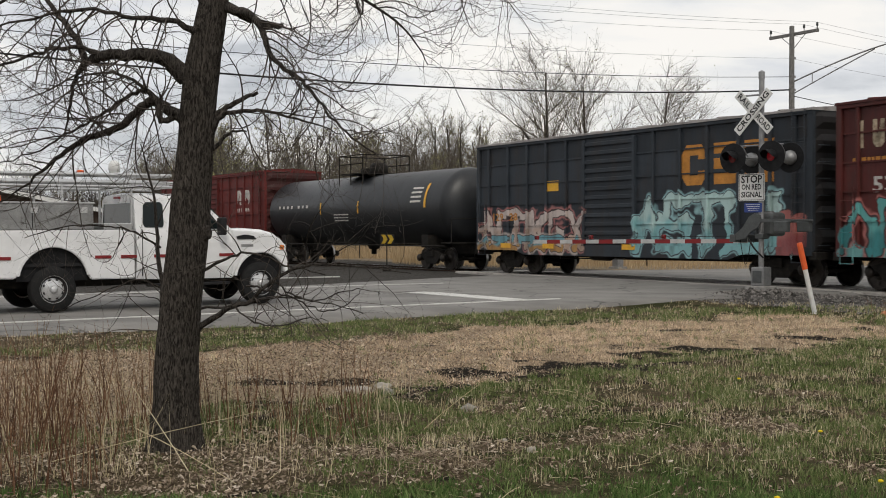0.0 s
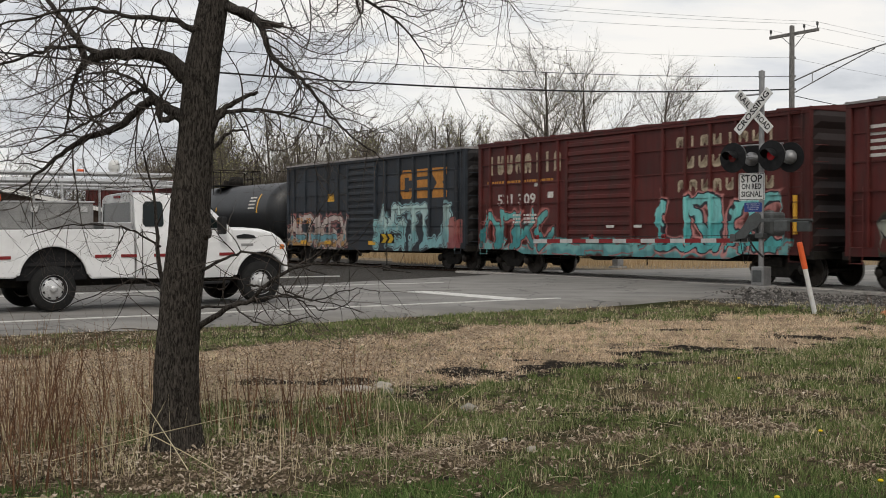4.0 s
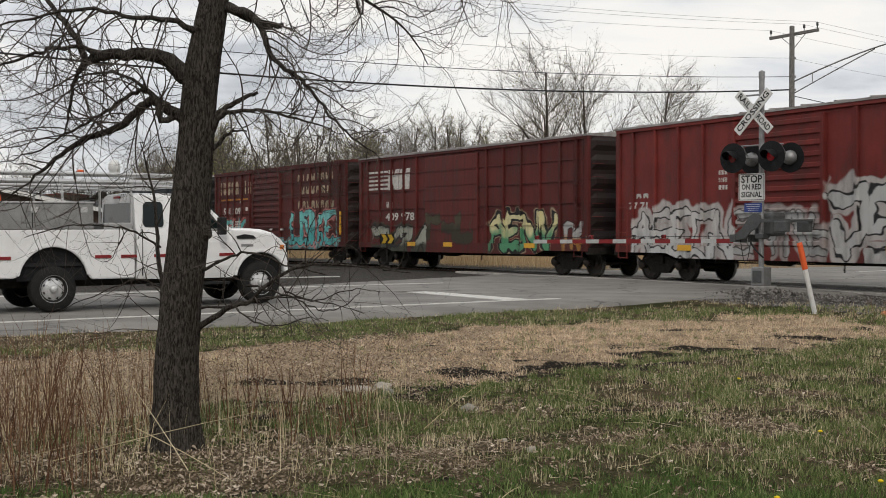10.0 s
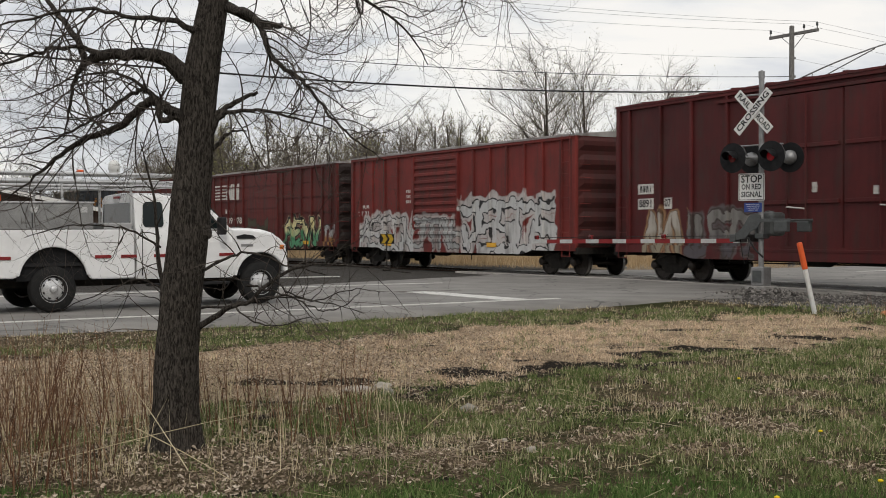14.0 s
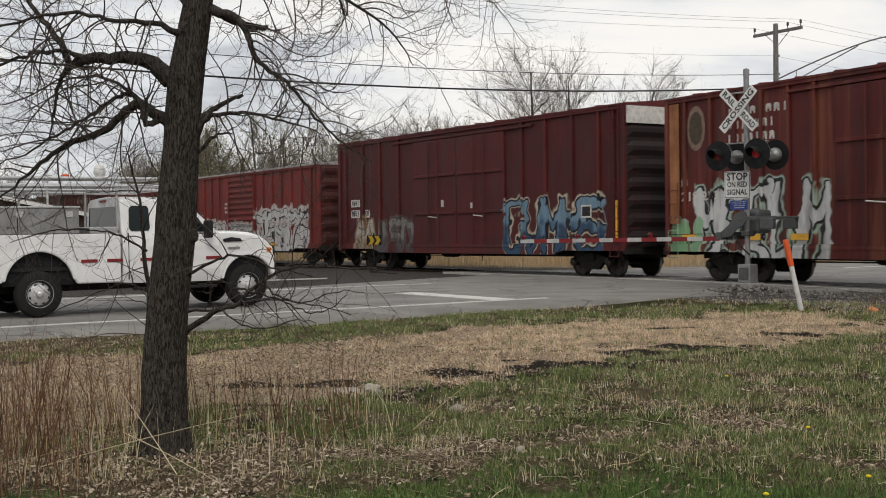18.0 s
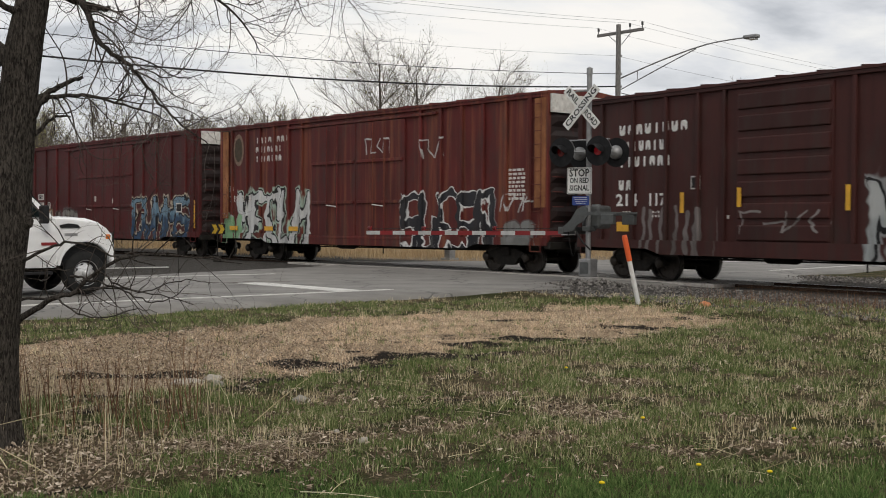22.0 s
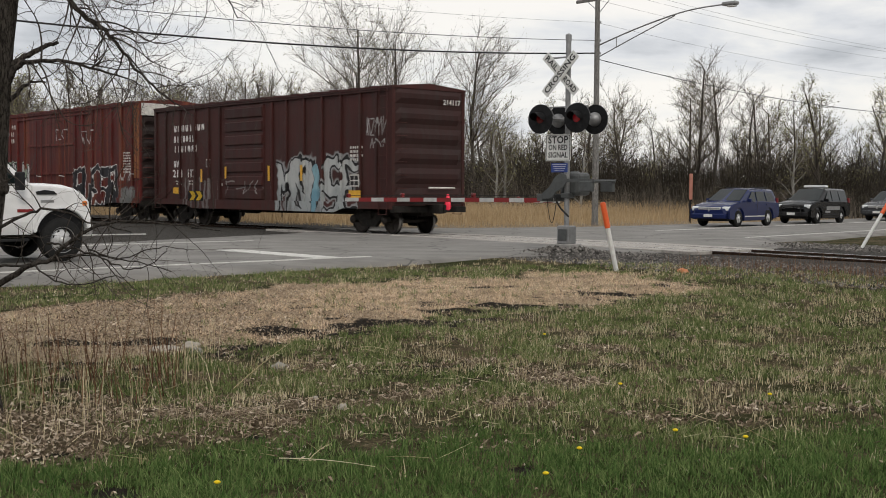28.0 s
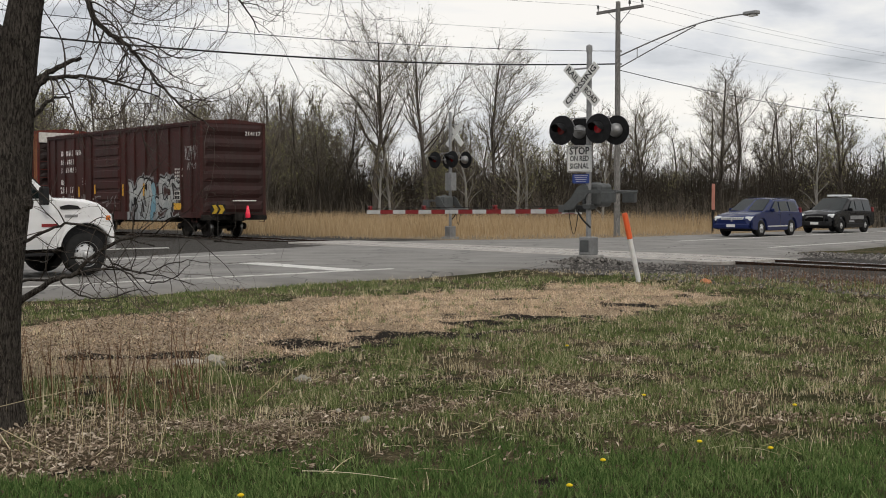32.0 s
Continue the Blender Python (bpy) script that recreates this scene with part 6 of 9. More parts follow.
def plant(kind, x, y, scale, label, bark=None, group=GROUP_W):
    at = pose(x, y, -0.15, 0, 0, rg.uniform(0, 360)) @ Matrix.Diagonal((scale, scale, scale, 1))
    if kind not in first:
        first[kind] = far_tree("tree", label, protos[kind][1], bark or M_FARBARK, at, group)
        return first[kind]
    ob = copy_thing(first[kind], at)
    ob.matrix_basis = at
    ob["label"] = label
    return ob


# the tall trees that stand out
for deg, dist, kind, h in ((4.6, 83, 0, 13.4), (5.6, 85, 2, 10.8), (7.0, 84, 1, 13.0), (3.1, 87, 1, 9.4), (10.2, 86, 0, 12.4), (8.6, 92, 2, 9.0), (20.6, 88, 2, 11.2), (21.4, 92, 0, 10.6), (23.6, 90, 2, 9.2), (26.2, 86, 5, 9.2), (17.4, 88, 1, 8.6), (28.5, 90, 5, 8.8), (15.6, 90, 2, 8.0), (2.0, 86, 3, 7.0)):
    x, y = bearing(deg, dist)
    plant(kind, x, y, h / protos[kind][0], "tall bare tree with fine upswept branches in early bud")
for k in range(240):
    deg = rg.uniform(-34, 38)
    if deg > 12 and k % 5 > 1:
        continue
    dist = rg.uniform(80, 118)
    x, y = bearing(deg, dist)
    kind = rg.choice((2, 3, 4, 5, 6, 3, 2)) if deg < 16 else rg.choice((3, 5, 6, 5, 4))
    h = rg.uniform(5.2, 8.2) * (dist / 92)
    if -11.5 < deg < 2.5:
        h *= 1.28
    elif deg > 14:
        h *= 1.12
    elif deg < -11.5:
        h *= 0.85
    plant(kind, x, y, h / protos[kind][0], "slender bare woodland tree" if kind not in (5, 6) else "slender woodland tree with olive spring buds")
birch = far_tree_meshes(301, 7.5, .2, .8, 1)
for k, (deg, dist) in enumerate(((4.9, 76), (5.5, 76.5), (8.9, 77), (11.2, 77), (11.6, 78), (15.2, 78), (24.9, 80))):
    x, y = bearing(deg, dist)
    at = pose(x, y, -0.15, rg.uniform(-5, 5), rg.uniform(-8, 8), rg.uniform(0, 360)) @ Matrix.Diagonal((.85, .85, .85, 1))
    if k == 0:
        b0 = far_tree("birch_tree", "thin white-barked birch at the edge of the wood", birch, M_BIRCH, at, "birches at the edge of the wood")
    else:
        copy_thing(b0, at).matrix_basis = at


def thicket(name, label, count, d0, d1, h0, h1, r, seed, material, bunch, a0=-36, a1=40):
    rq = random.Random(seed)
    paths = []
    for k in range(count):
        deg, dist = rq.uniform(a0, a1), rq.uniform(d0, d1)
        x, y = bearing(deg, dist)
        h = rq.uniform(h0, h1) * (0.6 + 0.8 * (0.5 + 0.5 * noise.noise(Vector((x * 0.12, y * 0.12, 1)))))
        p = Vector((x, y, -0.2))
        paths.append(grow(rq, p, Vector((rq.gauss(0, .12), rq.gauss(0, .12), 1)), h, r, 3, 0.05, 0.08))
        for q in range(bunch):
            f = rq.uniform(0.25, 0.95)
            o = p + Vector((0, 0, h * f))
            paths.append(grow(rq, o, Vector((rq.gauss(0, 1), rq.gauss(0, 1), rq.uniform(.2, 1.2))), h * rq.uniform(.15, .35), r * 0.55, 2, 0.08, 0.15))
    me = tubes(paths, 3)
    me.materials.append(material)
    return tagged(new(name, me), label, "thicket", kind="stuff")


M_THICKET = paint("thicket_stems", (0.050, 0.042, 0.033), 0.9, vary=0.3, scale=0.3, dirt=(0.030, 0.034, 0.018), dirt_amount=0.5, island=0.4, grain_bump=0)
thicket("woodland_thicket", "dense dark undergrowth of bare stems under the trees", 9000, 84, 112, 2.6, 5.2, 0.035, 9, M_THICKET, 5)
thicket("tall_thicket", "tall close-set bare saplings at the edge of the wood", 1500, 86, 104, 5.0, 8.6, 0.035, 15, M_FARTWIG, 8, -14, 3.6)
thicket("edge_brush", "lower brush along the edge of the field", 3000, 77, 84, 0.8, 2.4, 0.02, 10, M_FARTWIG, 4)
# never in view: added behind the camera so glass and paint reflect something dark
thicket("unseen_reflected_wood", "unseen woodland added behind the camera to darken reflections", 5000, 50, 75, 6.0, 11.0, 0.16, 13, M_THICKET, 4, 44, 316)
thicket("deep_wood", "far depth of bare woodland", 6000, 112, 150, 3.0, 5.0, 0.06, 12, M_THICKET, 4)

# ---- crossing signals ----
M_GALV = paint("galvanized_steel", (0.30, 0.30, 0.30), 0.5, 0.6, vary=0.2, scale=5, dirt=(0.16, 0.15, 0.14), dirt_amount=0.4)
M_BLACK = paint("matt_black_paint", (0.014, 0.014, 0.015), 0.55, vary=0.3, scale=8, dirt=(0.05, 0.05, 0.05), dirt_amount=0.3)
M_SIGNWHITE = paint("white_sign_sheet", (0.72, 0.72, 0.70), 0.45, vary=0.06, scale=4, dirt=(0.4, 0.38, 0.34), dirt_amount=0.3)
M_SIGNBLACK = paint("black_sign_letters", (0.015, 0.015, 0.015), 0.5, vary=0.1, dirt_amount=0)
M_SIGNBLUE = paint("blue_sign_sheet", (0.02, 0.05, 0.22), 0.45, vary=0.1, dirt_amount=0.15)
M_ARMWHITE = paint("weathered_white_tape", (0.48, 0.48, 0.47), 0.5, vary=0.15, scale=5, dirt=(0.25, 0.24, 0.22), dirt_amount=0.5)
M_REDTAPE = paint("red_reflective_tape", (0.22, 0.014, 0.016), 0.4, vary=0.12, dirt_amount=0.15)
M_CASE = paint("grey_machine_paint", (0.085, 0.09, 0.09), 0.5, 0.2, vary=0.2, scale=6, dirt=(0.05, 0.05, 0.045), dirt_amount=0.4)
M_CABLE = paint("black_rubber_cable", (0.02, 0.02, 0.02), 0.6, dirt_amount=0.1)
M_LENS = glow("lit_red_lens", (0.12, 0.006, 0.008), (1.0, 0.04, 0.06), 0.05)
M_LENS_DIM = glow("dark_red_lens", (0.06, 0.006, 0.006), (1.0, 0.03, 0.03), 0.012)
M_CONCRETE = paint("grey_concrete", (0.30, 0.29, 0.275), 0.9, vary=0.2, scale=6, dirt=(0.12, 0.11, 0.1), dirt_amount=0.5, grain=50, grain_bump=0.4)


def signal_lamp(owner, at, lens):
    """A flashing-light unit that looks along its +x: round background plate, hood, lens, rounded back."""
    lamp = part("signal_lamp", lathe([(0, 0.0), (0.10, 0.0), (0.352, -0.01), (0.352, 0.006), (0.10, 0.02), (0, 0.02)], 36, "X"), M_BLACK, owner, "round black background plate", at=at)
    part("housing", lathe([(0.17, 0.0), (0.17, -0.05), (0.15, -0.12), (0.09, -0.19), (0, -0.21)], 24, "X"), M_GALV, lamp, "grey domed lamp housing", smooth=True)
    part("lens", lathe([(0, 0.045), (0.07, 0.04), (0.105, 0.022)], 24, "X"), lens, lamp, "red lens", smooth=True)
    # hood: upper part of a tube that reaches forward
    bm = bmesh.new()
    rows = []
    for x, r in ((0.01, 0.165), (0.16, 0.155), (0.30, 0.14)):
        row = []
        span = radians(215 if x < 0.1 else (190 if x < 0.2 else 120))
        for k in range(15):
            a = math.pi / 2 - span / 2 + span * k / 14
            row.append((x, r * math.cos(a), r * math.sin(a)))
        rows.append(row)
    out = [[bm.verts.new(v) for v in row] for row in rows]
    inn = [[bm.verts.new((x, y * 0.95, z * 0.95)) for x, y, z in row] for row in rows]
    for lay in (out, inn):
        for ra, rb in zip(lay, lay[1:]):
            for k in range(14):
                bm.faces.new((ra[k], ra[k + 1], rb[k + 1], rb[k]))
    for k in range(14):
        bm.faces.new((out[2][k], out[2][k + 1], inn[2][k + 1], inn[2][k]))
    bmesh.ops.recalc_face_normals(bm, faces=bm.faces)
    part("hood", bm, M_BLACK, lamp, smooth=True)
    return lamp


def sign_plate(owner, name, w, h, t, at, material, label, r=0.03):
    out = []
    for cx, cz, a0 in ((w / 2 - r, h / 2 - r, 0), (-w / 2 + r, h / 2 - r, 90), (-w / 2 + r, -h / 2 + r, 180), (w / 2 - r, -h / 2 + r, 270)):
        for k in range(4):
            a = radians(a0 + 30 * k)
            out.append((cx + r * math.cos(a), cz + r * math.sin(a)))
    return part(name, slab(out, -t / 2, t / 2), material, owner, label, at=at)


def words(owner, text, height, at, wide=None, material=None):
    me = lettering(text, height, wide)
    me.materials.append(material or M_SIGNBLACK)
    return part("lettering", me, None, owner, "black sign lettering", at=at)


def crossing_signal(at, turn, arm_length, arm_bend, lit, tall, near=True):
    """Local axes: -y faces the drivers, +x is their right; the arm reaches to -x."""
    name = "crossing_signal"
    sig = thing(name, "railroad crossing signal with lowered gate, crossbuck and flashing lamps" if near else "second crossing signal across the road with lowered gate", "crossing signal", pose(*at, 0, 0, turn), "gates of the level crossing")
    part("mast", lathe([(0.065, 0.5), (0.065, tall), (0.055, tall + 0.02), (0, tall + 0.02)], 16), M_GALV, sig, "galvanized steel mast", smooth=False)
    part("mast_cap", lathe([(0.075, tall - 0.14), (0.075, tall + 0.01), (0, tall + 0.05)], 14), M_GALV, sig)
    base = part("junction_base", boxes((-0.17, 0.17, -0.17, 0.17, 0.06, 0.50), bevel=0.025), M_GALV, sig, "cast grey junction box base")
    part("foot_plate", boxes((-0.27, 0.27, -0.27, 0.27, -0.05, 0.06), bevel=0.02), M_CONCRETE, sig)
    part("base_cover", boxes((-0.12, 0.12, -0.19, -0.17, 0.14, 0.42), bevel=0.01), M_CASE, base)
    # crossbuck
    cz = tall - 0.92
    for k, (ang, text) in enumerate(((-46, "RAIL ROAD"), (46, "CROSSING"))):
        m = pose(-0.15, -0.10 - 0.024 * k, cz) @ pose(0, 0, 0, 0, -ang, 0)
        blade = sign_plate(sig, "crossbuck_blade", 1.29, 0.225, 0.02, m, M_SIGNWHITE, "white crossbuck blade", 0.012)
        if near:
            tm = Matrix.Translation((0, -0.0125, 0)) @ pose(0, 0, 0, 90, 0, 0)
            if k == 0:
                words(blade, "RAIL", 0.135, Matrix.Translation((-0.37, 0, 0)) @ tm, 0.43)
                words(blade, "ROAD", 0.135, Matrix.Translation((0.37, 0, 0)) @ tm, 0.46)
            else:
                words(blade, text, 0.135, tm, 1.17)
    part("crossbuck_bracket", rods(((-0.5, -0.02, cz + 0.40), (0.28, -0.02, cz + 0.40), 0.022)), M_GALV, sig)
    part("crossbuck_clamp", rods(((-0.12, -0.06, cz), (0.06, -0.03, cz), 0.03)), M_GALV, sig)
    # lamps on a cross pipe
    lz = tall - 2.0
    part("lamp_crossarm", rods(((-0.58, 0, lz + 0.30), (0.58, 0, lz + 0.30), 0.018), ((-0.48, -0.2, lz), (0.48, -0.2, lz), 0.024), ((-0.48, 0.2, lz), (0.48, 0.2, lz), 0.024), ((0, -0.22, lz), (0, 0.22, lz), 0.04)), M_GALV, sig)
    for x in (-0.52, 0.52):
        part("lamp_drop", rods(((x, 0, lz + 0.30), (x, -0.2, lz + 0.08), 0.014), ((x, 0, lz + 0.30), (x, 0.2, lz + 0.08), 0.014)), M_GALV, sig)
        signal_lamp(sig, pose(x, -0.40, lz, 0, 0, -90), M_LENS if (x < 0) == lit else M_LENS_DIM)
        signal_lamp(sig, pose(x, 0.40, lz, 0, 0, 90), M_LENS_DIM)
    if near:
        sz = lz - 0.68
        sg = sign_plate(sig, "stop_sign", 0.66, 0.64, 0.012, pose(-0.20, -0.10, sz, 0, 0, 8), M_SIGNWHITE, "white regulatory sign with black lettering")
        sign_plate(sg, "sign_border", 0.63, 0.61, 0.004, pose(0, -0.007, 0), M_SIGNBLACK, "black border", 0.025)
        sign_plate(sg, "sign_face", 0.605, 0.585, 0.004, pose(0, -0.0105, 0), M_SIGNWHITE, "white face", 0.02)
        for text, dz, hh, ww in (("STOP", 0.18, 0.17, 0.53), ("ON RED", 0.0, 0.125, 0.50), ("SIGNAL", -0.18, 0.125, 0.52)):
            words(sg, text, hh, pose(0, -0.0145, dz, 90, 0, 0), ww)
        bl = sign_plate(sig, "blue_sign", 0.44, 0.22, 0.008, pose(-0.16, -0.10, sz - 0.48, 0, 0, 8), M_SIGNBLUE, "small blue notice sign", 0.02)
        for k in range(4):
            part("text_bar", boxes((-0.18 + 0.02 * k, 0.18 - 0.015 * k, -0.008, -0.0045, 0.07 - 0.045 * k, 0.078 - 0.045 * k)), M_SIGNWHITE, bl)
    # gate mechanism, counterweights, arm
    gz = 1.52
    case = part("gate_case", boxes((-0.26, 0.28, 0.06, 0.62, gz - 0.30, gz + 0.26), bevel=0.08), M_CASE, sig, "grey gate motor case")
    part("case_cover", boxes((-0.20, 0.20, 0.62, 0.66, gz - 0.19, gz + 0.17), bevel=0.02), M_CASE, case)
    part("case_vent", lathe([(0, gz + 0.30), (0.10, gz + 0.29), (0.13, gz + 0.22)], 12), M_CASE, case, at=pose(0, 0.34, 0))
    part("mast_clamp", boxes((-0.11, 0.11, -0.11, 0.12, gz - 0.36, gz - 0.24), bevel=0.02), M_CASE, sig)
    wing = [(-0.62, gz - 0.40), (-0.62, gz - 0.28), (-0.38, gz - 0.10), (-0.20, gz + 0.16), (-0.05, gz + 0.24), (0.10, gz + 0.20), (0.14, gz + 0.04), (0.02, gz - 0.12), (-0.16, gz - 0.20), (-0.30, gz - 0.36)]
    for y in (-0.20, 0.74):
        part("arm_support", slab(wing, y - 0.02, y + 0.02, 0.006), M_CASE, sig, "cast grey arm bracket")
        part("weight_arm", boxes((0.10, 0.90, y - 0.018, y + 0.018, gz + 0.02, gz + 0.10), bevel=0.008), M_CASE, sig, "counterweight arm")
        wt = part("counterweight", boxes((0.52, 0.86, y - 0.08, y + 0.06, gz - 0.20, gz + 0.05), bevel=0.02), M_CASE, sig, "dark grey counterweight")
    part("weight_tie", rods(((0.88, -0.2, gz + 0.06), (0.88, 0.74, gz + 0.06), 0.02)), M_CASE, sig)
    part("arm_yoke", boxes((-0.72, -0.56, -0.24, 0.78, gz - 0.44, gz - 0.26), bevel=0.015), M_CASE, sig)
    ay = 0.27
    arm = part("gate_arm", boxes((-arm_length, -0.55, ay - 0.018, ay + 0.018, gz - 0.462, gz - 0.358), bevel=0.006), M_ARMWHITE, sig, "white gate arm with red stripes", at=pose(0, 0, 0, 0, arm_bend, 0))
    n = int(arm_length / 0.94)
    for k in range(n):
        x = -0.95 - k * 0.94
        if x - 0.48 < -arm_length:
            break
        part("red_stripe", boxes((x - 0.48, x, ay - 0.021, ay + 0.021, gz - 0.464, gz - 0.356)), M_REDTAPE, arm, "red reflective stripe")
    for x in (-arm_length + 0.12, -arm_length * 0.72, -arm_length * 0.40):
        al = part("arm_lamp", boxes((x - 0.05, x + 0.05, ay - 0.05, ay + 0.05, gz - 0.35, gz - 0.24), bevel=0.015), M_REDTAPE, arm, "small red arm lamp")
        part("arm_lamp_lens", lathe([(0, 0.07), (0.04, 0.06), (0.05, 0.05)], 12, "Y"), M_LENS_DIM, al, at=pose(x, ay, gz - 0.29, 0, 0, 180), smooth=True)
    part("arm_wire", rods(((-arm_length + 0.1, ay, gz - 0.30), (-0.6, ay, gz - 0.29), 0.008), sides=5), M_CABLE, arm)
    loop = [(Vector((-0.48 + 0.30 * f, -0.15, gz - 0.36 - 0.60 * math.sin(f * math.pi))), 0.011) for f in [k / 12 for k in range(13)]]
    me = tubes([loop])
    me.materials.append(M_CABLE)
    part("cable_loop", me, None, sig, "hanging black cable loop")
    hose = [(Vector((-0.25 + 0.42 * f, -0.17 - 0.04 * math.sin(f * 3.1), gz - 0.34 - 0.14 * math.sin(f * 3.14) - 0.46 * f * f)), 0.022) for f in [k / 12 for k in range(13)]]
    me = tubes([hose], 8)
    me.materials.append(M_CABLE)
    part("hose", me, None, sig, "black flexible conduit")
    if not near:
        part("relay_case", boxes((-0.48, -0.10, 0.1, 0.4, 2.0, 2.75), bevel=0.02), M_GALV, sig, "tall grey relay case")
    return sig


FACE = 222.0   # degrees: the way the near signs look
sig1 = crossing_signal((MAST.x, MAST.y, 0.10), FACE + 90 - 360, 7.6, -0.4, False, 5.05)
far_at = plan(14.9, 9.0)
crossing_signal((far_at.x, far_at.y, -0.05), FACE + 90 - 180 - 6, 7.4, 0.0, True, 5.3, near=False)


# ---- posts, poles, wires ----
M_POSTWHITE = paint("white_plastic_post", (0.70, 0.70, 0.68), 0.5, vary=0.08, scale=4, dirt=(0.3, 0.27, 0.22), dirt_amount=0.4)
M_POSTORANGE = paint("orange_plastic_sleeve", (0.75, 0.12, 0.03), 0.45, vary=0.1, dirt_amount=0.15)
M_POLEWOOD = bark_material("weathered_pole_wood", (0.13, 0.125, 0.12), (0.27, 0.26, 0.245), 6.0, 0.2)


def delineator(x, y, h, lean_x, lean_y, label):
    d = thing("marker_post", label, "marker post", pose(x, y, ground_z(x, y) - 0.05, lean_x, lean_y, 0), "white marker posts at the crossing")
    part("post", lathe([(0, 0), (0.045, 0), (0.045, h * 0.66), (0, h * 0.66)], 16), M_POSTWHITE, d, "white post")
    part("sleeve", lathe([(0.050, h * 0.64), (0.054, h * 0.65), (0.054, h * 0.97), (0.045, h), (0, h)], 16), M_POSTORANGE, d, "orange sleeve")
    return d


delineator(6.88, 22.5, 1.40, 0, -12.5, "leaning white marker post with an orange sleeve")
delineator(16.4, 31.1, 1.80, 0, 31, "leaning white marker post with an orange sleeve across the track")
x, y = 22.9, 61.9
mk = thing("road_marker", "tall faded orange roadside marker on a dark post", "marker", pose(x, y, -0.16, 0, 0, 20))
part("post", boxes((-0.04, 0.04, -0.03, 0.03, 0, 1.5)), M_BLACK, mk)
part("panel", boxes((-0.11, 0.11, -0.05, -0.03, 1.25, 2.62), bevel=0.008), paint("faded_orange_panel", (0.44, 0.19, 0.145), 0.6, vary=0.15, dirt_amount=0.3), mk, "faded orange panel")

POLE = Vector((16.0, 56.0, -0.15))


def utility_pole(at, lamp):
    p = thing("utility_pole", "weathered wooden utility pole with crossarm and street lamp" if lamp else "weathered wooden utility pole with crossarm", "utility pole", pose(*at, 0, 0, TRACK_TURN), "utility poles along the road")
    part("pole", lathe([(0, -0.3), (0.16, -0.3), (0.15, 2), (0.125, 8), (0.11, 11.05), (0, 11.08)], 18), M_POLEWOOD, p, smooth=False)
    part("crossarm", boxes((-1.45, 1.45, -0.17, -0.06, 10.62, 10.76), bevel=0.012), M_POLEWOOD, p, "wooden crossarm")
    for x in (-1.38, -0.62, 1.38):
        part("insulator", lathe([(0, 0), (0.02, 0), (0.02, 0.12), (0.06, 0.14), (0.05, 0.22), (0.06, 0.25), (0.03, 0.30), (0, 0.30)], 10), M_CASE, p, at=pose(x, -0.11, 10.76), smooth=True)
    for sg in (-1, 1):
        part("brace", rods(((sg * 0.75, -0.1, 10.66), (0, -0.13, 10.05), 0.018)), M_GALV, p)
    for z in (8.15, 8.75, 9.6):
        part("cable_bracket", boxes((-0.03, 0.03, -0.24, -0.08, z - 0.05, z + 0.05)), M_GALV, p)
    if lamp:
        part("conduit", rods(((0.0, -0.15, 0.0), (0.0, -0.13, 7.8), 0.03)), M_GALV, p)
        arm = bend([Vector((-0.1, 0, 8.5)), Vector((-2.6, 0, 9.1)), Vector((-5.2, 0, 9.55)), Vector((-7.3, 0, 9.62))], [0.035, 0.035, 0.032, 0.03], 6)
        low = bend([Vector((-0.1, 0, 7.95)), Vector((-2.4, 0, 8.72)), Vector((-4.6, 0, 9.42))], [0.028, 0.028, 0.028], 4)
        me = tubes([arm, low, [(Vector((-1.2, 0, 8.76)), 0.02), (Vector((-1.2, 0, 8.32)), 0.02)]], 8)
        me.materials.append(M_GALV)
        part("lamp_arm", me, None, p, "steel truss arm")
        lm = part("lamp_head", boxes((-7.9, -7.2, -0.16, 0.16, 9.54, 9.70), bevel=0.05), M_GALV, p, "grey cobra-head street lamp")
        part("refractor", boxes((-7.82, -7.45, -0.12, 0.12, 9.47, 9.54), bevel=0.03), M_SIGNWHITE, lm)
    return p


utility_pole(POLE, True)
M_WIRE = paint("dark_wire", (0.03, 0.03, 0.032), 0.6, dirt_amount=0, grain_bump=0)
utility_pole(POLE - ACROSS * 52, False)
utility_pole(POLE + ACROSS * 52, False)


def line(name, label, side, z, sag, r, start=-2, end=2):
    paths = []
    for k in range(start, end):
        a = POLE + ACROSS * 52 * k + ALONG * side + Vector((0, 0, z + 0.15 - 0.15))
        b = POLE + ACROSS * 52 * (k + 1) + ALONG * side + Vector((0, 0, z))
        paths.append([(a.lerp(b, f) - Vector((0, 0, 4 * sag * f * (1 - f))), r) for f in [i / 24 for i in range(25)]])
    me = tubes(paths, 4)
    me.materials.append(M_WIRE)
    return tagged(new(name, me), label, "wire", group="overhead wires along the road")


line("overhead_cable", "thick dark overhead cable along the road", 0.12, 8.15, 1.15, 0.032, -2, 0)
line("overhead_wire", "thin dark overhead wire along the road", 0.12, 7.9, 1.3, 0.018, 0, 2)
line("overhead_wire", "thin dark overhead wire along the road", 0.12, 8.75, 1.0, 0.014, -2, 0)
line("overhead_wire", "thin dark overhead wire along the road", 0.12, 9.6, 0.9, 0.006)
for sd in (-1.38, -0.62, 1.38):
    line("overhead_wire", "thin dark overhead wire along the road", sd, 11.05, 0.9, 0.006)


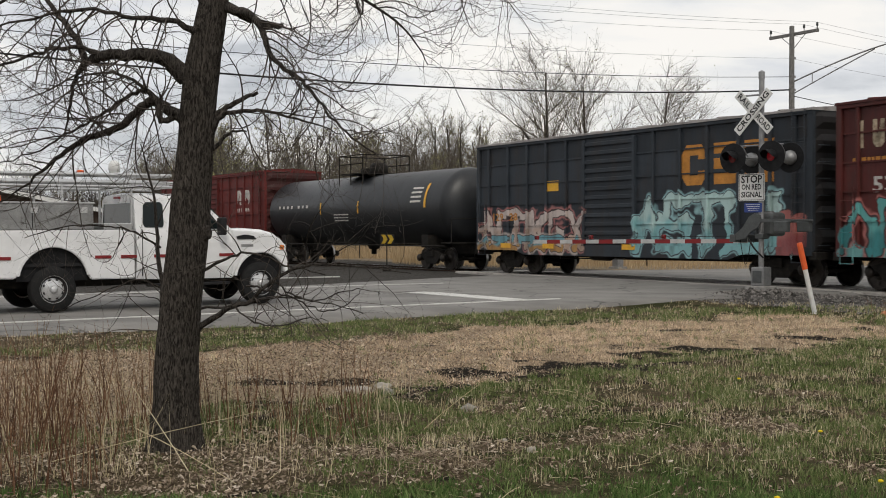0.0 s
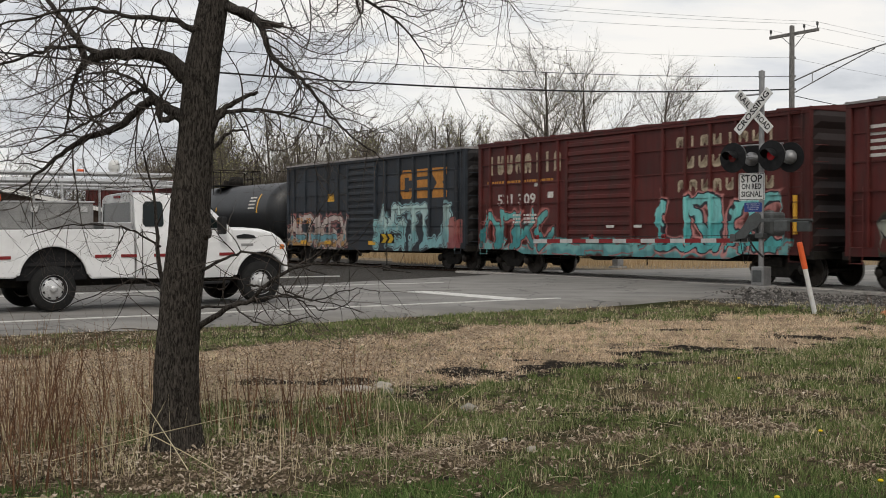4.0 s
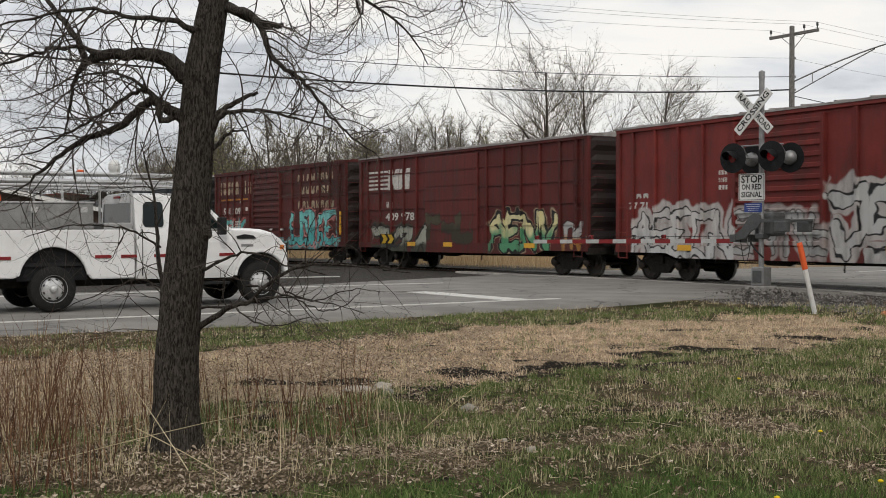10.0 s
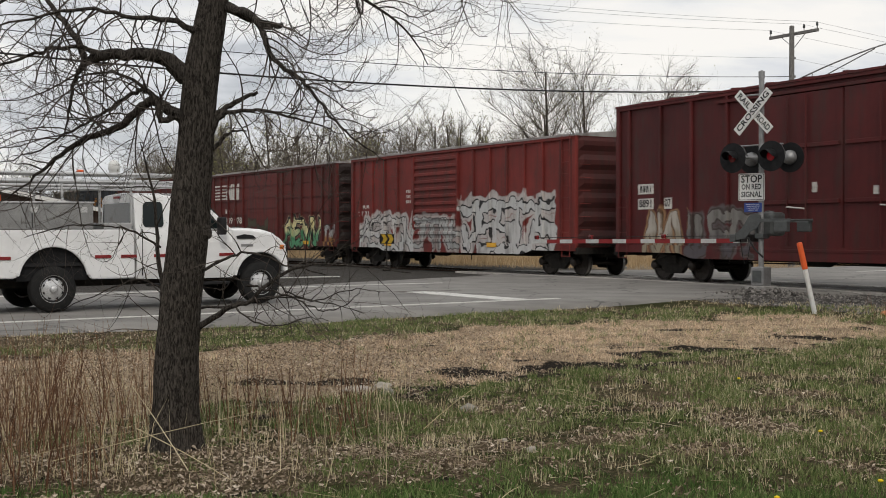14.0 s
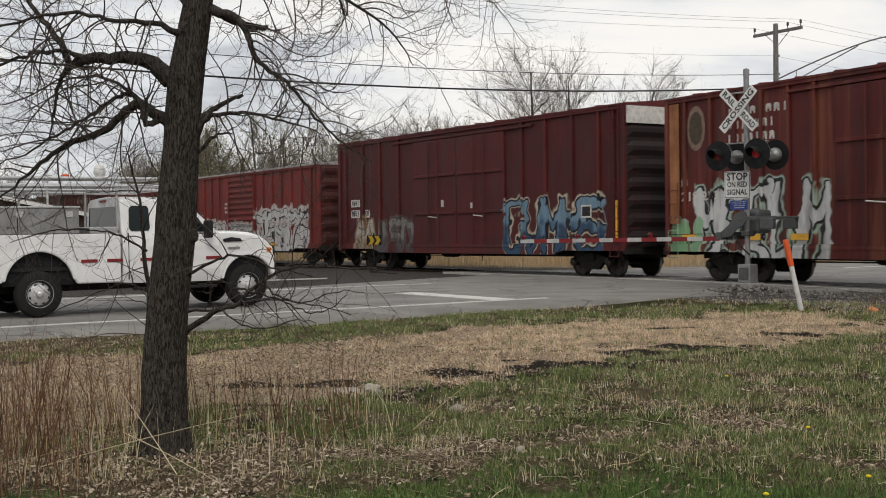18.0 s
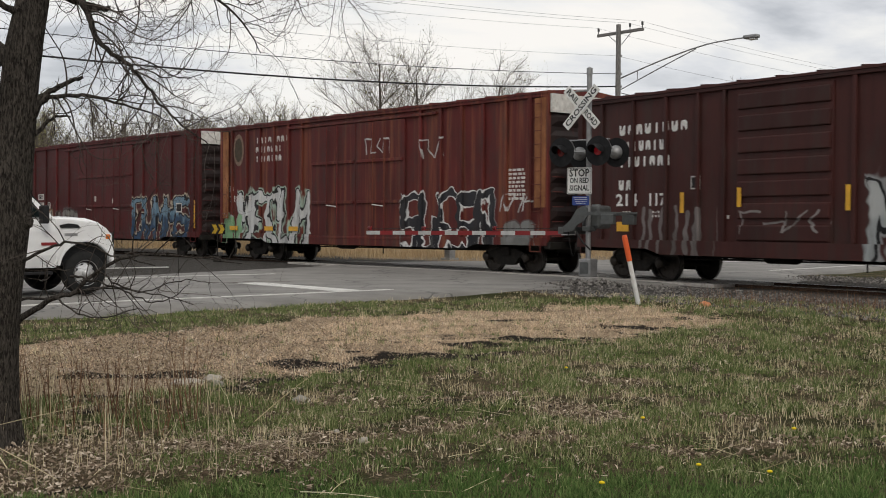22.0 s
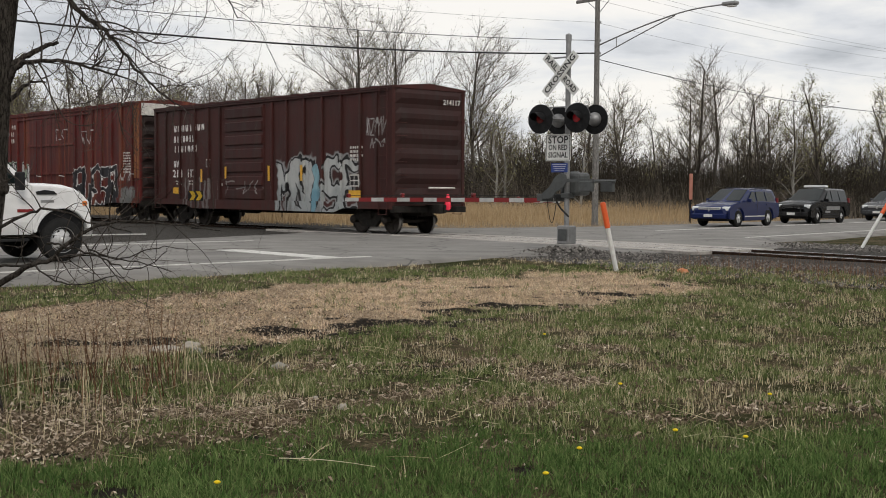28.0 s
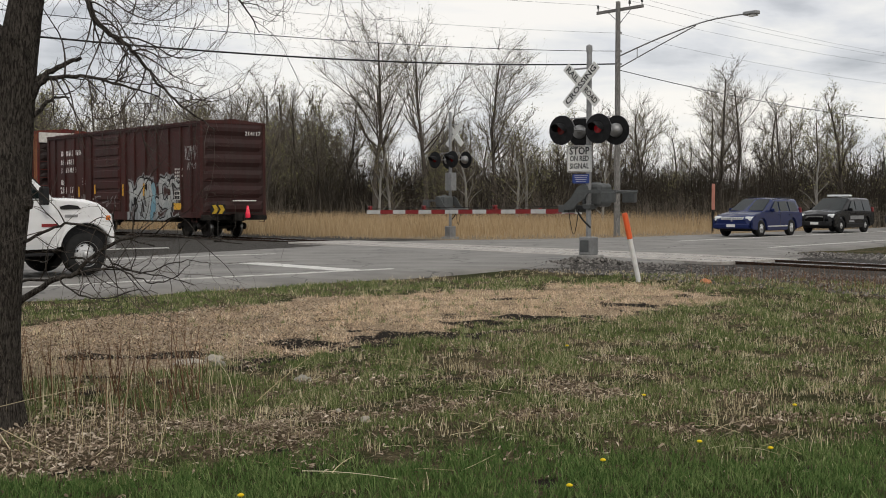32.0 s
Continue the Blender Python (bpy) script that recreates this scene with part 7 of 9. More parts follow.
# ---- vehicles ----
def car_paint(name, base, rough=0.25):
    m, nt, b = nodes_of(name)
    n1 = tex_noise(nt, 3, 4, 0.6)
    nt.links.new(ramp(nt, n1, [(0.3, tones(base, 0.93)), (0.7, tones(base, 1.05))]), b.inputs["Base Color"])
    nt.links.new(calc(nt, "ADD", calc(nt, "MULTIPLY", tex_noise(nt, 9, 4, 0.6), 0.18), rough - 0.08), b.inputs["Roughness"])
    b.inputs["Coat Weight"].default_value = 0.08
    b.inputs["Specular IOR Level"].default_value = 0.25
    b.inputs["Coat Roughness"].default_value = 0.08
    return m


M_WHITEPAINT = car_paint("white_vehicle_paint", (0.80, 0.80, 0.80))
M_BLUEPAINT = car_paint("dark_blue_vehicle_paint", (0.012, 0.020, 0.080), 0.18)
M_BLACKPAINT = car_paint("black_vehicle_paint", (0.005, 0.0055, 0.006), 0.18)
M_GREYPAINT = car_paint("dark_grey_vehicle_paint", (0.05, 0.052, 0.055))
M_GLASS = glassy("vehicle_glass")
M_TYRE = paint("tyre_rubber", (0.020, 0.020, 0.020), 0.85, vary=0.2, scale=9, dirt=(0.05, 0.045, 0.04), dirt_amount=0.25)
M_CHROME = paint("bright_alloy", (0.62, 0.62, 0.62), 0.3, 0.45, vary=0.1, dirt=(0.2, 0.19, 0.18), dirt_amount=0.3)
M_TRIM = paint("black_plastic_trim", (0.02, 0.02, 0.021), 0.6, vary=0.2, dirt_amount=0.2)
M_HEADLAMP = paint("clear_headlamp", (0.82, 0.84, 0.86), 0.15, 0.0, vary=0.1, dirt_amount=0.1)
M_AMBER = paint("amber_lens", (0.70, 0.20, 0.03), 0.3, vary=0.1, dirt_amount=0)
M_ALU = paint("bare_aluminium", (0.55, 0.55, 0.55), 0.4, 0.8, vary=0.15, scale=5, dirt=(0.3, 0.29, 0.28), dirt_amount=0.4)


def tread_plate_material():
    m, nt, b = nodes_of("aluminium_tread_plate")
    tc = nt.nodes.new("ShaderNodeTexCoord").outputs["Object"]
    br = nt.nodes.new("ShaderNodeTexBrick")
    br.inputs["Scale"].default_value = 14
    br.inputs["Mortar Size"].default_value = 0.02
    mp = nt.nodes.new("ShaderNodeMapping")
    mp.inputs["Rotation"].default_value = (radians(90), 0, 0)
    nt.links.new(tc, mp.inputs["Vector"])
    nt.links.new(mp.outputs["Vector"], br.inputs["Vector"])
    col = ramp(nt, tex_noise(nt, 5, 4, 0.6, tc), [(0.3, (0.28, 0.28, 0.28)), (0.7, (0.40, 0.40, 0.39))])
    col = mixc(nt, calc(nt, "MULTIPLY", br.outputs["Fac"], 0.9), col, (0.05, 0.05, 0.05))
    nt.links.new(col, b.inputs["Base Color"])
    b.inputs["Metallic"].default_value, b.inputs["Roughness"].default_value = 0.5, 0.5
    bump(nt, b, br.outputs["Fac"], 0.3, 0.004)
    return m


M_TREADPLATE = tread_plate_material()


def wheel(owner, x, y, r, w, spokes, out, rim_scale=0.62):
    """A road wheel: tyre, rim with spokes, hub. out is +1 or -1, the outer side in y."""
    wh = part("wheel", lathe([(r * 0.60, -w / 2), (r * 0.92, -w / 2), (r * 0.985, -w * 0.36), (r, -w * 0.2), (r, w * 0.2), (r * 0.985, w * 0.36), (r * 0.92, w / 2), (r * 0.60, w / 2)], 36, "Y"), M_TYRE, owner, "black tyre", at=pose(x, y, r), smooth=True)
    rr = r * rim_scale
    part("rim", lathe([(rr, -w * 0.4), (rr, w * 0.46), (rr * 0.93, w * 0.48), (rr * 0.86, w * 0.25), (rr * 0.3, w * 0.12), (0, w * 0.12)] if out > 0 else [(rr, w * 0.4), (rr, -w * 0.46), (rr * 0.93, -w * 0.48), (rr * 0.86, -w * 0.25), (rr * 0.3, -w * 0.12), (0, -w * 0.12)], 30, "Y"), M_TRIM, wh, smooth=True)
    yy = out * w * 0.36
    if spokes > 12:
        # pressed steel face with round holes, beauty ring and tall hub
        part("wheel_face", lathe([(rr * 0.95, yy - out * 0.03), (rr * 0.84, yy - out * 0.035), (rr * 0.66, yy), (rr * 0.40, yy + out * 0.005), (rr * 0.34, yy + out * 0.01), (0, yy + out * 0.01)], 32, "Y"), M_CHROME, wh, "bright steel wheel face with round holes", smooth=True)
        hole = mesh_of("hand_hole", lathe([(0, 0), (rr * 0.105, 0), (rr * 0.105, 0.006), (0, 0.006)], 12, "Y"), M_BLACK)
        for k in range(8):
            a = (k + 0.5) * math.tau / 8
            part("hand_hole", hole, None, wh, at=pose(rr * 0.68 * math.cos(a), yy + out * (0.0 if out > 0 else 0.0), rr * 0.68 * math.sin(a)))
        part("rim_ring", lathe([(rr * 0.88, yy - out * 0.02), (rr * 0.97, yy + out * 0.03), (rr * 1.05, yy + out * 0.02), (rr * 1.05, yy - out * 0.02)], 32, "Y"), M_CHROME, wh, "bright trim ring", smooth=True)
        part("hub", lathe([(rr * 0.30, yy), (rr * 0.28, yy + out * 0.06), (rr * 0.16, yy + out * 0.08), (0, yy + out * 0.085)], 18, "Y"), M_CHROME, wh, smooth=True)
        return wh
    bm = bmesh.new()
    for k in range(spokes):
        a = k * math.tau / spokes
        da = 0.55 * math.pi / spokes
        v = []
        for ang, rad in ((a - da, rr * 0.92), (a + da, rr * 0.92), (a + da * 1.6, rr * 0.3), (a - da * 1.6, rr * 0.3)):
            v.append((rad * math.cos(ang), rad * math.sin(ang)))
        s = [bm.verts.new((p[0], yy + out * (0.015 if i > 1 else 0.0), p[1])) for i, p in enumerate(v)]
        t = [bm.verts.new((p[0], yy - out * 0.03, p[1])) for p in v]
        bm.faces.new(s)
        for i in range(4):
            j = (i + 1) % 4
            bm.faces.new((s[j], s[i], t[i], t[j]))
    bmesh.ops.recalc_face_normals(bm, faces=bm.faces)
    part("spokes", bm, M_CHROME, wh, "bright spoked wheel face")
    part("rim_ring", lathe([(rr * 0.90, yy), (rr * 1.0, yy + out * 0.012), (rr * 1.0, yy - out * 0.02), (rr * 0.9, yy - out * 0.02)], 30, "Y"), M_CHROME, wh, smooth=True)
    part("hub", lathe([(rr * 0.34, yy), (rr * 0.30, yy + out * 0.05), (rr * 0.16, yy + out * 0.075), (0, yy + out * 0.08)], 18, "Y"), M_CHROME, wh, smooth=True)
    return wh


def arch(cx, r, z0, n=14):
    """Points over a wheel from front to back at the height z0."""
    a0 = math.asin(min(1, max(-1, (z0 - r * 0.9) / r)))
    return [(cx + r * math.cos(a), 0.9 * r + r * math.sin(a)) for a in [a0 + (math.pi - 2 * a0) * k / n for k in range(n + 1)]]


def loft(sections, cap=True):
    """Skin over cross-sections: each is x and a half outline of (y, z) from bottom to top; mirrored in y."""
    bm = bmesh.new()
    rings = []
    for x, half in sections:
        ring = [bm.verts.new((x, y, z)) for y, z in half] + [bm.verts.new((x, -y, z)) for y, z in reversed(half)]
        rings.append(ring)
    k = len(rings[0])
    for a, b in zip(rings, rings[1:]):
        for i in range(k):
            j = (i + 1) % k
            bm.faces.new((a[i], a[j], b[j], b[i]))
    if cap:
        bm.faces.new(rings[0][::-1])
        bm.faces.new(rings[-1])
    bmesh.ops.recalc_face_normals(bm, faces=bm.faces)
    return bm


def pane(pts, out, depth=0.012):
    """A glass pane from four or more 3D corners, pushed out along a direction."""
    bm = bmesh.new()
    o = Vector(out).normalized() * depth
    a = [bm.verts.new(Vector(p) + o) for p in pts]
    b = [bm.verts.new(Vector(p) - o) for p in pts]
    bm.faces.new(a)
    bm.faces.new(b[::-1])
    for i in range(len(a)):
        j = (i + 1) % len(a)
        bm.faces.new((a[j], a[i], b[i], b[j]))
    bmesh.ops.recalc_face_normals(bm, faces=bm.faces)
    return bm


def pickup():
    near = Vector((-7.34, 22.62, 0))
    o = near + ALONG * 0.86
    t = thing("pickup_truck", "white work pickup with ladder rack and tool boxes on the road", "pickup truck", pose(o.x, o.y, -0.07, 0.0, -0.4, ROAD_TURN + 2.5) @ Matrix.Diagonal((1.06, 1.06, 1.06, 1)))
    W, WB, R = 1.01, 3.97, 0.405
    # lower body: bed, cab and nose as side pressings with wheel openings
    bed = [(-1.45, 0.62), (-1.50, 0.80), (-1.50, 1.44), (1.46, 1.44), (1.46, 0.56), (0.66, 0.56)] + arch(0, 0.60, 0.56)[1:-1] + [(-0.66, 0.60)]
    for sg in (-1, 1):
        part("bed_side", slab(bed, sg * W - (0.07 if sg > 0 else -0.0), sg * W + (0.0 if sg > 0 else 0.07), 0.02), M_WHITEPAINT, t, "white bed side")
        flare = [(0.655 * math.cos(a), 0.545 + 0.655 * math.sin(a)) for a in [math.pi * k / 20 for k in range(1, 20)]] + [(0.595 * math.cos(a), 0.545 + 0.595 * math.sin(a)) for a in [math.pi * k / 20 for k in range(19, 0, -1)]]
        part("wheel_flare", slab(flare, sg * W - 0.02, sg * W + 0.035, 0.012), M_WHITEPAINT, t)
        flare2 = [(WB + x * 0.875, 0.468 + (z - 0.545) * 0.875) for x, z in flare]
        part("wheel_flare", slab(flare2, sg * W - 0.02, sg * W + 0.03, 0.012), M_WHITEPAINT, t)
    part("bed_floor", boxes((-1.45, 1.46, -0.94, 0.94, 0.80, 0.86)), M_TRIM, t)
    part("tailgate", boxes((-1.52, -1.44, -0.86, 0.86, 0.84, 1.44), bevel=0.02), M_WHITEPAINT, t)
    part("bed_front", boxes((1.40, 1.46, -0.94, 0.94, 0.84, 1.44)), M_WHITEPAINT, t)
    part("rear_bumper", boxes((-1.74, -1.52, -0.98, 0.98, 0.56, 0.80), bevel=0.03), M_CHROME, t)
    # cab lower body and doors
    cab = loft([(1.50, [(0.0, 0.52), (0.94, 0.54), (1.0, 0.75), (1.01, 1.20), (0.97, 1.46), (0.0, 1.47)]), (2.3, [(0.0, 0.50), (0.95, 0.52), (1.01, 0.75), (1.015, 1.20), (0.97, 1.44), (0.0, 1.45)]), (3.38, [(0.0, 0.50), (0.95, 0.52), (1.01, 0.75), (1.015, 1.18), (0.95, 1.40), (0.0, 1.42)])])
    part("cab", cab, M_WHITEPAINT, t, "white cab", smooth=False)
    nose = [(3.36, 0.52), (3.36, 1.42), (3.75, 1.40), (4.12, 1.35), (4.36, 1.27), (4.47, 1.14), (4.53, 0.96), (4.56, 0.74), (4.57, 0.58)] + arch(WB, 0.52, 0.52)[1:-1] + [(WB - 0.60, 0.52)]
    for sg in (-1, 1):
        part("fender", slab(nose, sg * W - (0.10 if sg > 0 else 0), sg * W + (0.10 if sg < 0 else 0), 0.025), M_WHITEPAINT, t, "white front fender")
    hood = loft([(3.34, [(0.0, 1.0), (0.90, 1.0), (0.92, 1.38), (0.80, 1.44), (0.0, 1.47)]), (4.05, [(0.0, 1.0), (0.90, 1.0), (0.93, 1.34), (0.78, 1.43), (0.0, 1.46)]), (4.32, [(0.0, 1.0), (0.90, 1.0), (0.92, 1.26), (0.76, 1.36), (0.0, 1.40)]), (4.56, [(0.0, 1.0), (0.72, 1.0), (0.74, 1.10), (0.6, 1.24), (0.0, 1.28)])])
    part("hood", hood, M_WHITEPAINT, t, "white hood", smooth=False)
    part("grille", boxes((4.52, 4.64, -0.66, 0.66, 0.78, 1.16), bevel=0.02), M_CHROME, t, "chrome grille")
    for y in (-0.86, 0.86):
        hl = part("headlight", boxes((4.32, 4.53, y - 0.12, y + 0.12, 0.86, 1.16), bevel=0.05), M_HEADLAMP, t)
        part("turn_signal", boxes((4.36, 4.46, y + (-0.160 if y < 0 else 0.10), y + (-0.10 if y < 0 else 0.160), 1.03, 1.13), bevel=0.02), M_AMBER, hl)
    part("front_bumper", loft([(4.44, [(0.0, 0.50), (0.98, 0.52), (1.0, 0.66), (0.97, 0.76), (0.0, 0.78)]), (4.58, [(0.0, 0.48), (0.94, 0.50), (0.96, 0.64), (0.92, 0.76), (0.0, 0.78)]), (4.76, [(0.0, 0.48), (0.62, 0.50), (0.64, 0.62), (0.60, 0.76), (0.0, 0.78)])]), M_CHROME, t, "chrome bumper with tapered ends")
    part("chassis", boxes((-1.4, 4.45, -0.5, 0.5, 0.42, 0.60)), M_UNDER, t)
    for x in (0, WB):
        part("wheel_well", boxes((x - 0.62, x + 0.62, -0.90, 0.90, 0.55, 1.16)), M_BLACK, t)
    part("running_board", boxes((1.7, 3.3, -1.06, -0.90, 0.40, 0.45), bevel=0.01), M_TRIM, t)
    # greenhouse
    g = loft([(1.50, [(0, 1.44), (0.95, 1.44), (0.86, 2.00), (0.70, 2.08), (0, 2.10)]), (1.62, [(0, 1.44), (0.96, 1.44), (0.86, 2.03), (0.70, 2.11), (0, 2.13)]), (2.75, [(0, 1.43), (0.96, 1.43), (0.85, 2.03), (0.70, 2.10), (0, 2.12)]), (3.40, [(0, 1.42), (0.95, 1.42), (0.90, 1.44), (0.80, 1.46), (0, 1.48)])])
    part("roof", g, M_WHITEPAINT, t, "white cab roof and pillars")
    for sg in (-1, 1):
        y = lambda z: sg * (0.965 - (z - 1.44) * 0.172)
        part("side_window", pane([(1.68, y(1.48), 1.48), (2.00, y(1.48), 1.48), (2.03, y(1.53), 1.53), (2.03, y(1.89), 1.89), (1.99, y(1.94), 1.94), (1.71, y(1.94), 1.94), (1.66, y(1.88), 1.88), (1.64, y(1.53), 1.53)], (0, sg, 0.17)), M_GLASS, t, "tinted rear quarter window")
        part("side_window", pane([(2.28, y(1.45), 1.45), (3.18, y(1.45), 1.45), (2.80, y(1.95), 1.95), (2.31, y(1.96), 1.96)], (0, sg, 0.17)), M_GLASS, t, "tinted front door window")
        part("door_gap", boxes((2.165, 2.18, sg * 1.0 - 0.02, sg * 1.0 + 0.02, 0.6, 1.44)), M_TRIM, t)
        part("door_gap", boxes((1.60, 1.612, sg * 1.0 - 0.015, sg * 1.0 + 0.02, 0.6, 1.44)), M_TRIM, t)
        part("door_handle", boxes((2.46, 2.66, sg * 1.0 - 0.03, sg * 1.0 + 0.045, 1.24, 1.29), bevel=0.01), M_TRIM, t)
        part("mirror", boxes((3.02, 3.14, sg * 1.08, sg * 1.30, 1.33, 1.66) if sg > 0 else (3.02, 3.14, -1.30, -1.08, 1.33, 1.66), bevel=0.03), M_TRIM, t, "large black towing mirror")
        part("fender_vent", slab([(3.45, 1.30), (3.47, 1.25), (3.86, 1.25), (3.80, 1.31), (3.62, 1.335)], sg * 1.0 - 0.03, sg * 1.0 + 0.022), M_TRIM, t)
        for x0 in (-1.02, 0.73, 1.20, 1.82, 3.10):
            part("reflective_tape", boxes((x0, x0 + 0.29, min(sg * 1.0, sg * 1.026), max(sg * 1.0, sg * 1.026), 0.93, 0.985)), M_REDTAPE, t, "dark red reflective tape")
    part("windshield", pane([(3.33, -0.84, 1.50), (3.33, 0.84, 1.50), (2.84, 0.76, 2.03), (2.84, -0.76, 2.03)], (0.6, 0, 0.7), 0.02), M_GLASS, t)
    part("rear_window", pane([(1.50, -0.80, 1.54), (1.50, 0.80, 1.54), (1.50, 0.74, 1.93), (1.50, -0.74, 1.93)], (-1, 0, 0), 0.015), M_GLASS, t)
    part("brake_lamp", boxes((1.47, 1.51, -0.14, 0.14, 2.02, 2.06)), M_REDTAPE, t)
    # side tool boxes
    for sg in (-1, 1):
        y0, y1 = sorted((sg * 0.98, sg * 0.55))
        bx = part("tool_box", boxes((-1.45, 0.72, y0, y1, 1.45, 1.90), bevel=0.012), M_TREADPLATE, t, "grey tread-plate side tool box")
        part("box_lid", boxes((-1.47, 0.74, y0 - 0.015, y1 + 0.015, 1.90, 1.935), bevel=0.008), M_ALU, bx)
        for x in (-1.1, -0.32, 0.55):
            part("latch", boxes((x - 0.06, x + 0.06, sg * 0.98 - 0.015, sg * 0.98 + 0.015, 1.74, 1.84), bevel=0.006), M_CHROME, bx)
        part("box_seam", boxes((-0.36, -0.345, sg * 0.98 - 0.008, sg * 0.98 + 0.008, 1.47, 1.89)), M_TRIM, bx)
    part("bed_box", boxes((0.92, 1.44, -0.92, 0.92, 1.44, 1.56), bevel=0.012), M_ALU, t, "low aluminium cross box")
    # ladder rack with ladders
    rack = part("ladder_rack", rods(((-1.4, -0.86, 2.22), (2.5, -0.82, 2.22), 0.028), ((-1.4, 0.86, 2.22), (2.5, 0.82, 2.22), 0.028)), M_ALU, t, "aluminium ladder rack")
    for x in (-1.3, 0.2, 1.45, 2.4):
        part("rack_bar", rods(((x, -0.88, 2.24), (x, 0.88, 2.24), 0.025)), M_ALU, rack)
        if x < 1.5:
            for y in (-0.88, 0.88):
                part("rack_post", rods(((x, y, 1.90 if x < 1 else 1.5), (x, y * 0.98, 2.23), 0.025)), M_ALU, rack)
    for y0, z0, xs in ((-0.70, 2.30, (-2.6, 2.4)), (-0.15, 2.30, (-2.9, 2.45)), (-0.66, 2.44, (-2.2, 2.3)), (0.35, 2.36, (-2.6, 2.45))):
        lad = part("ladder", rods(((xs[0], y0, z0), (xs[1], y0, z0), 0.032), ((xs[0], y0 + 0.40, z0), (xs[1], y0 + 0.40, z0), 0.032)), M_ALU, t, "aluminium extension ladder")
        kx = xs[0] + 0.2
        bm = bmesh.new()
        while kx < xs[1]:
            rod(bm, (kx, y0, z0), (kx, y0 + 0.40, z0), 0.016, 6)
            kx += 0.30
        part("rungs", bm, M_ALU, lad)
    part("beacon", lathe([(0.09, 0), (0.09, 0.06), (0.11, 0.08), (0.10, 0.20), (0.05, 0.25), (0, 0.26)], 16), M_POSTWHITE, t, "white roof beacon", at=pose(1.30, -0.42, 2.46), smooth=True)
    part("orange_flag", boxes((-1.02, -0.86, -0.95, -0.9, 1.935, 2.04), bevel=0.01), M_POSTORANGE, t, "orange marker on the tool box")
    part("orange_flag", boxes((0.70, 0.82, -0.2, -0.1, 2.475, 2.54), bevel=0.02), M_POSTORANGE, t)
    part("decal_bars", boxes((3.55, 3.8, -1.018, -1.008, 1.10, 1.15)), M_GALV, t)
    for x in (0, WB):
        for sg in (-1, 1):
            wheel(t, x, sg * 0.87, R, 0.26, 16, sg, 0.60)
    return t


pickup()


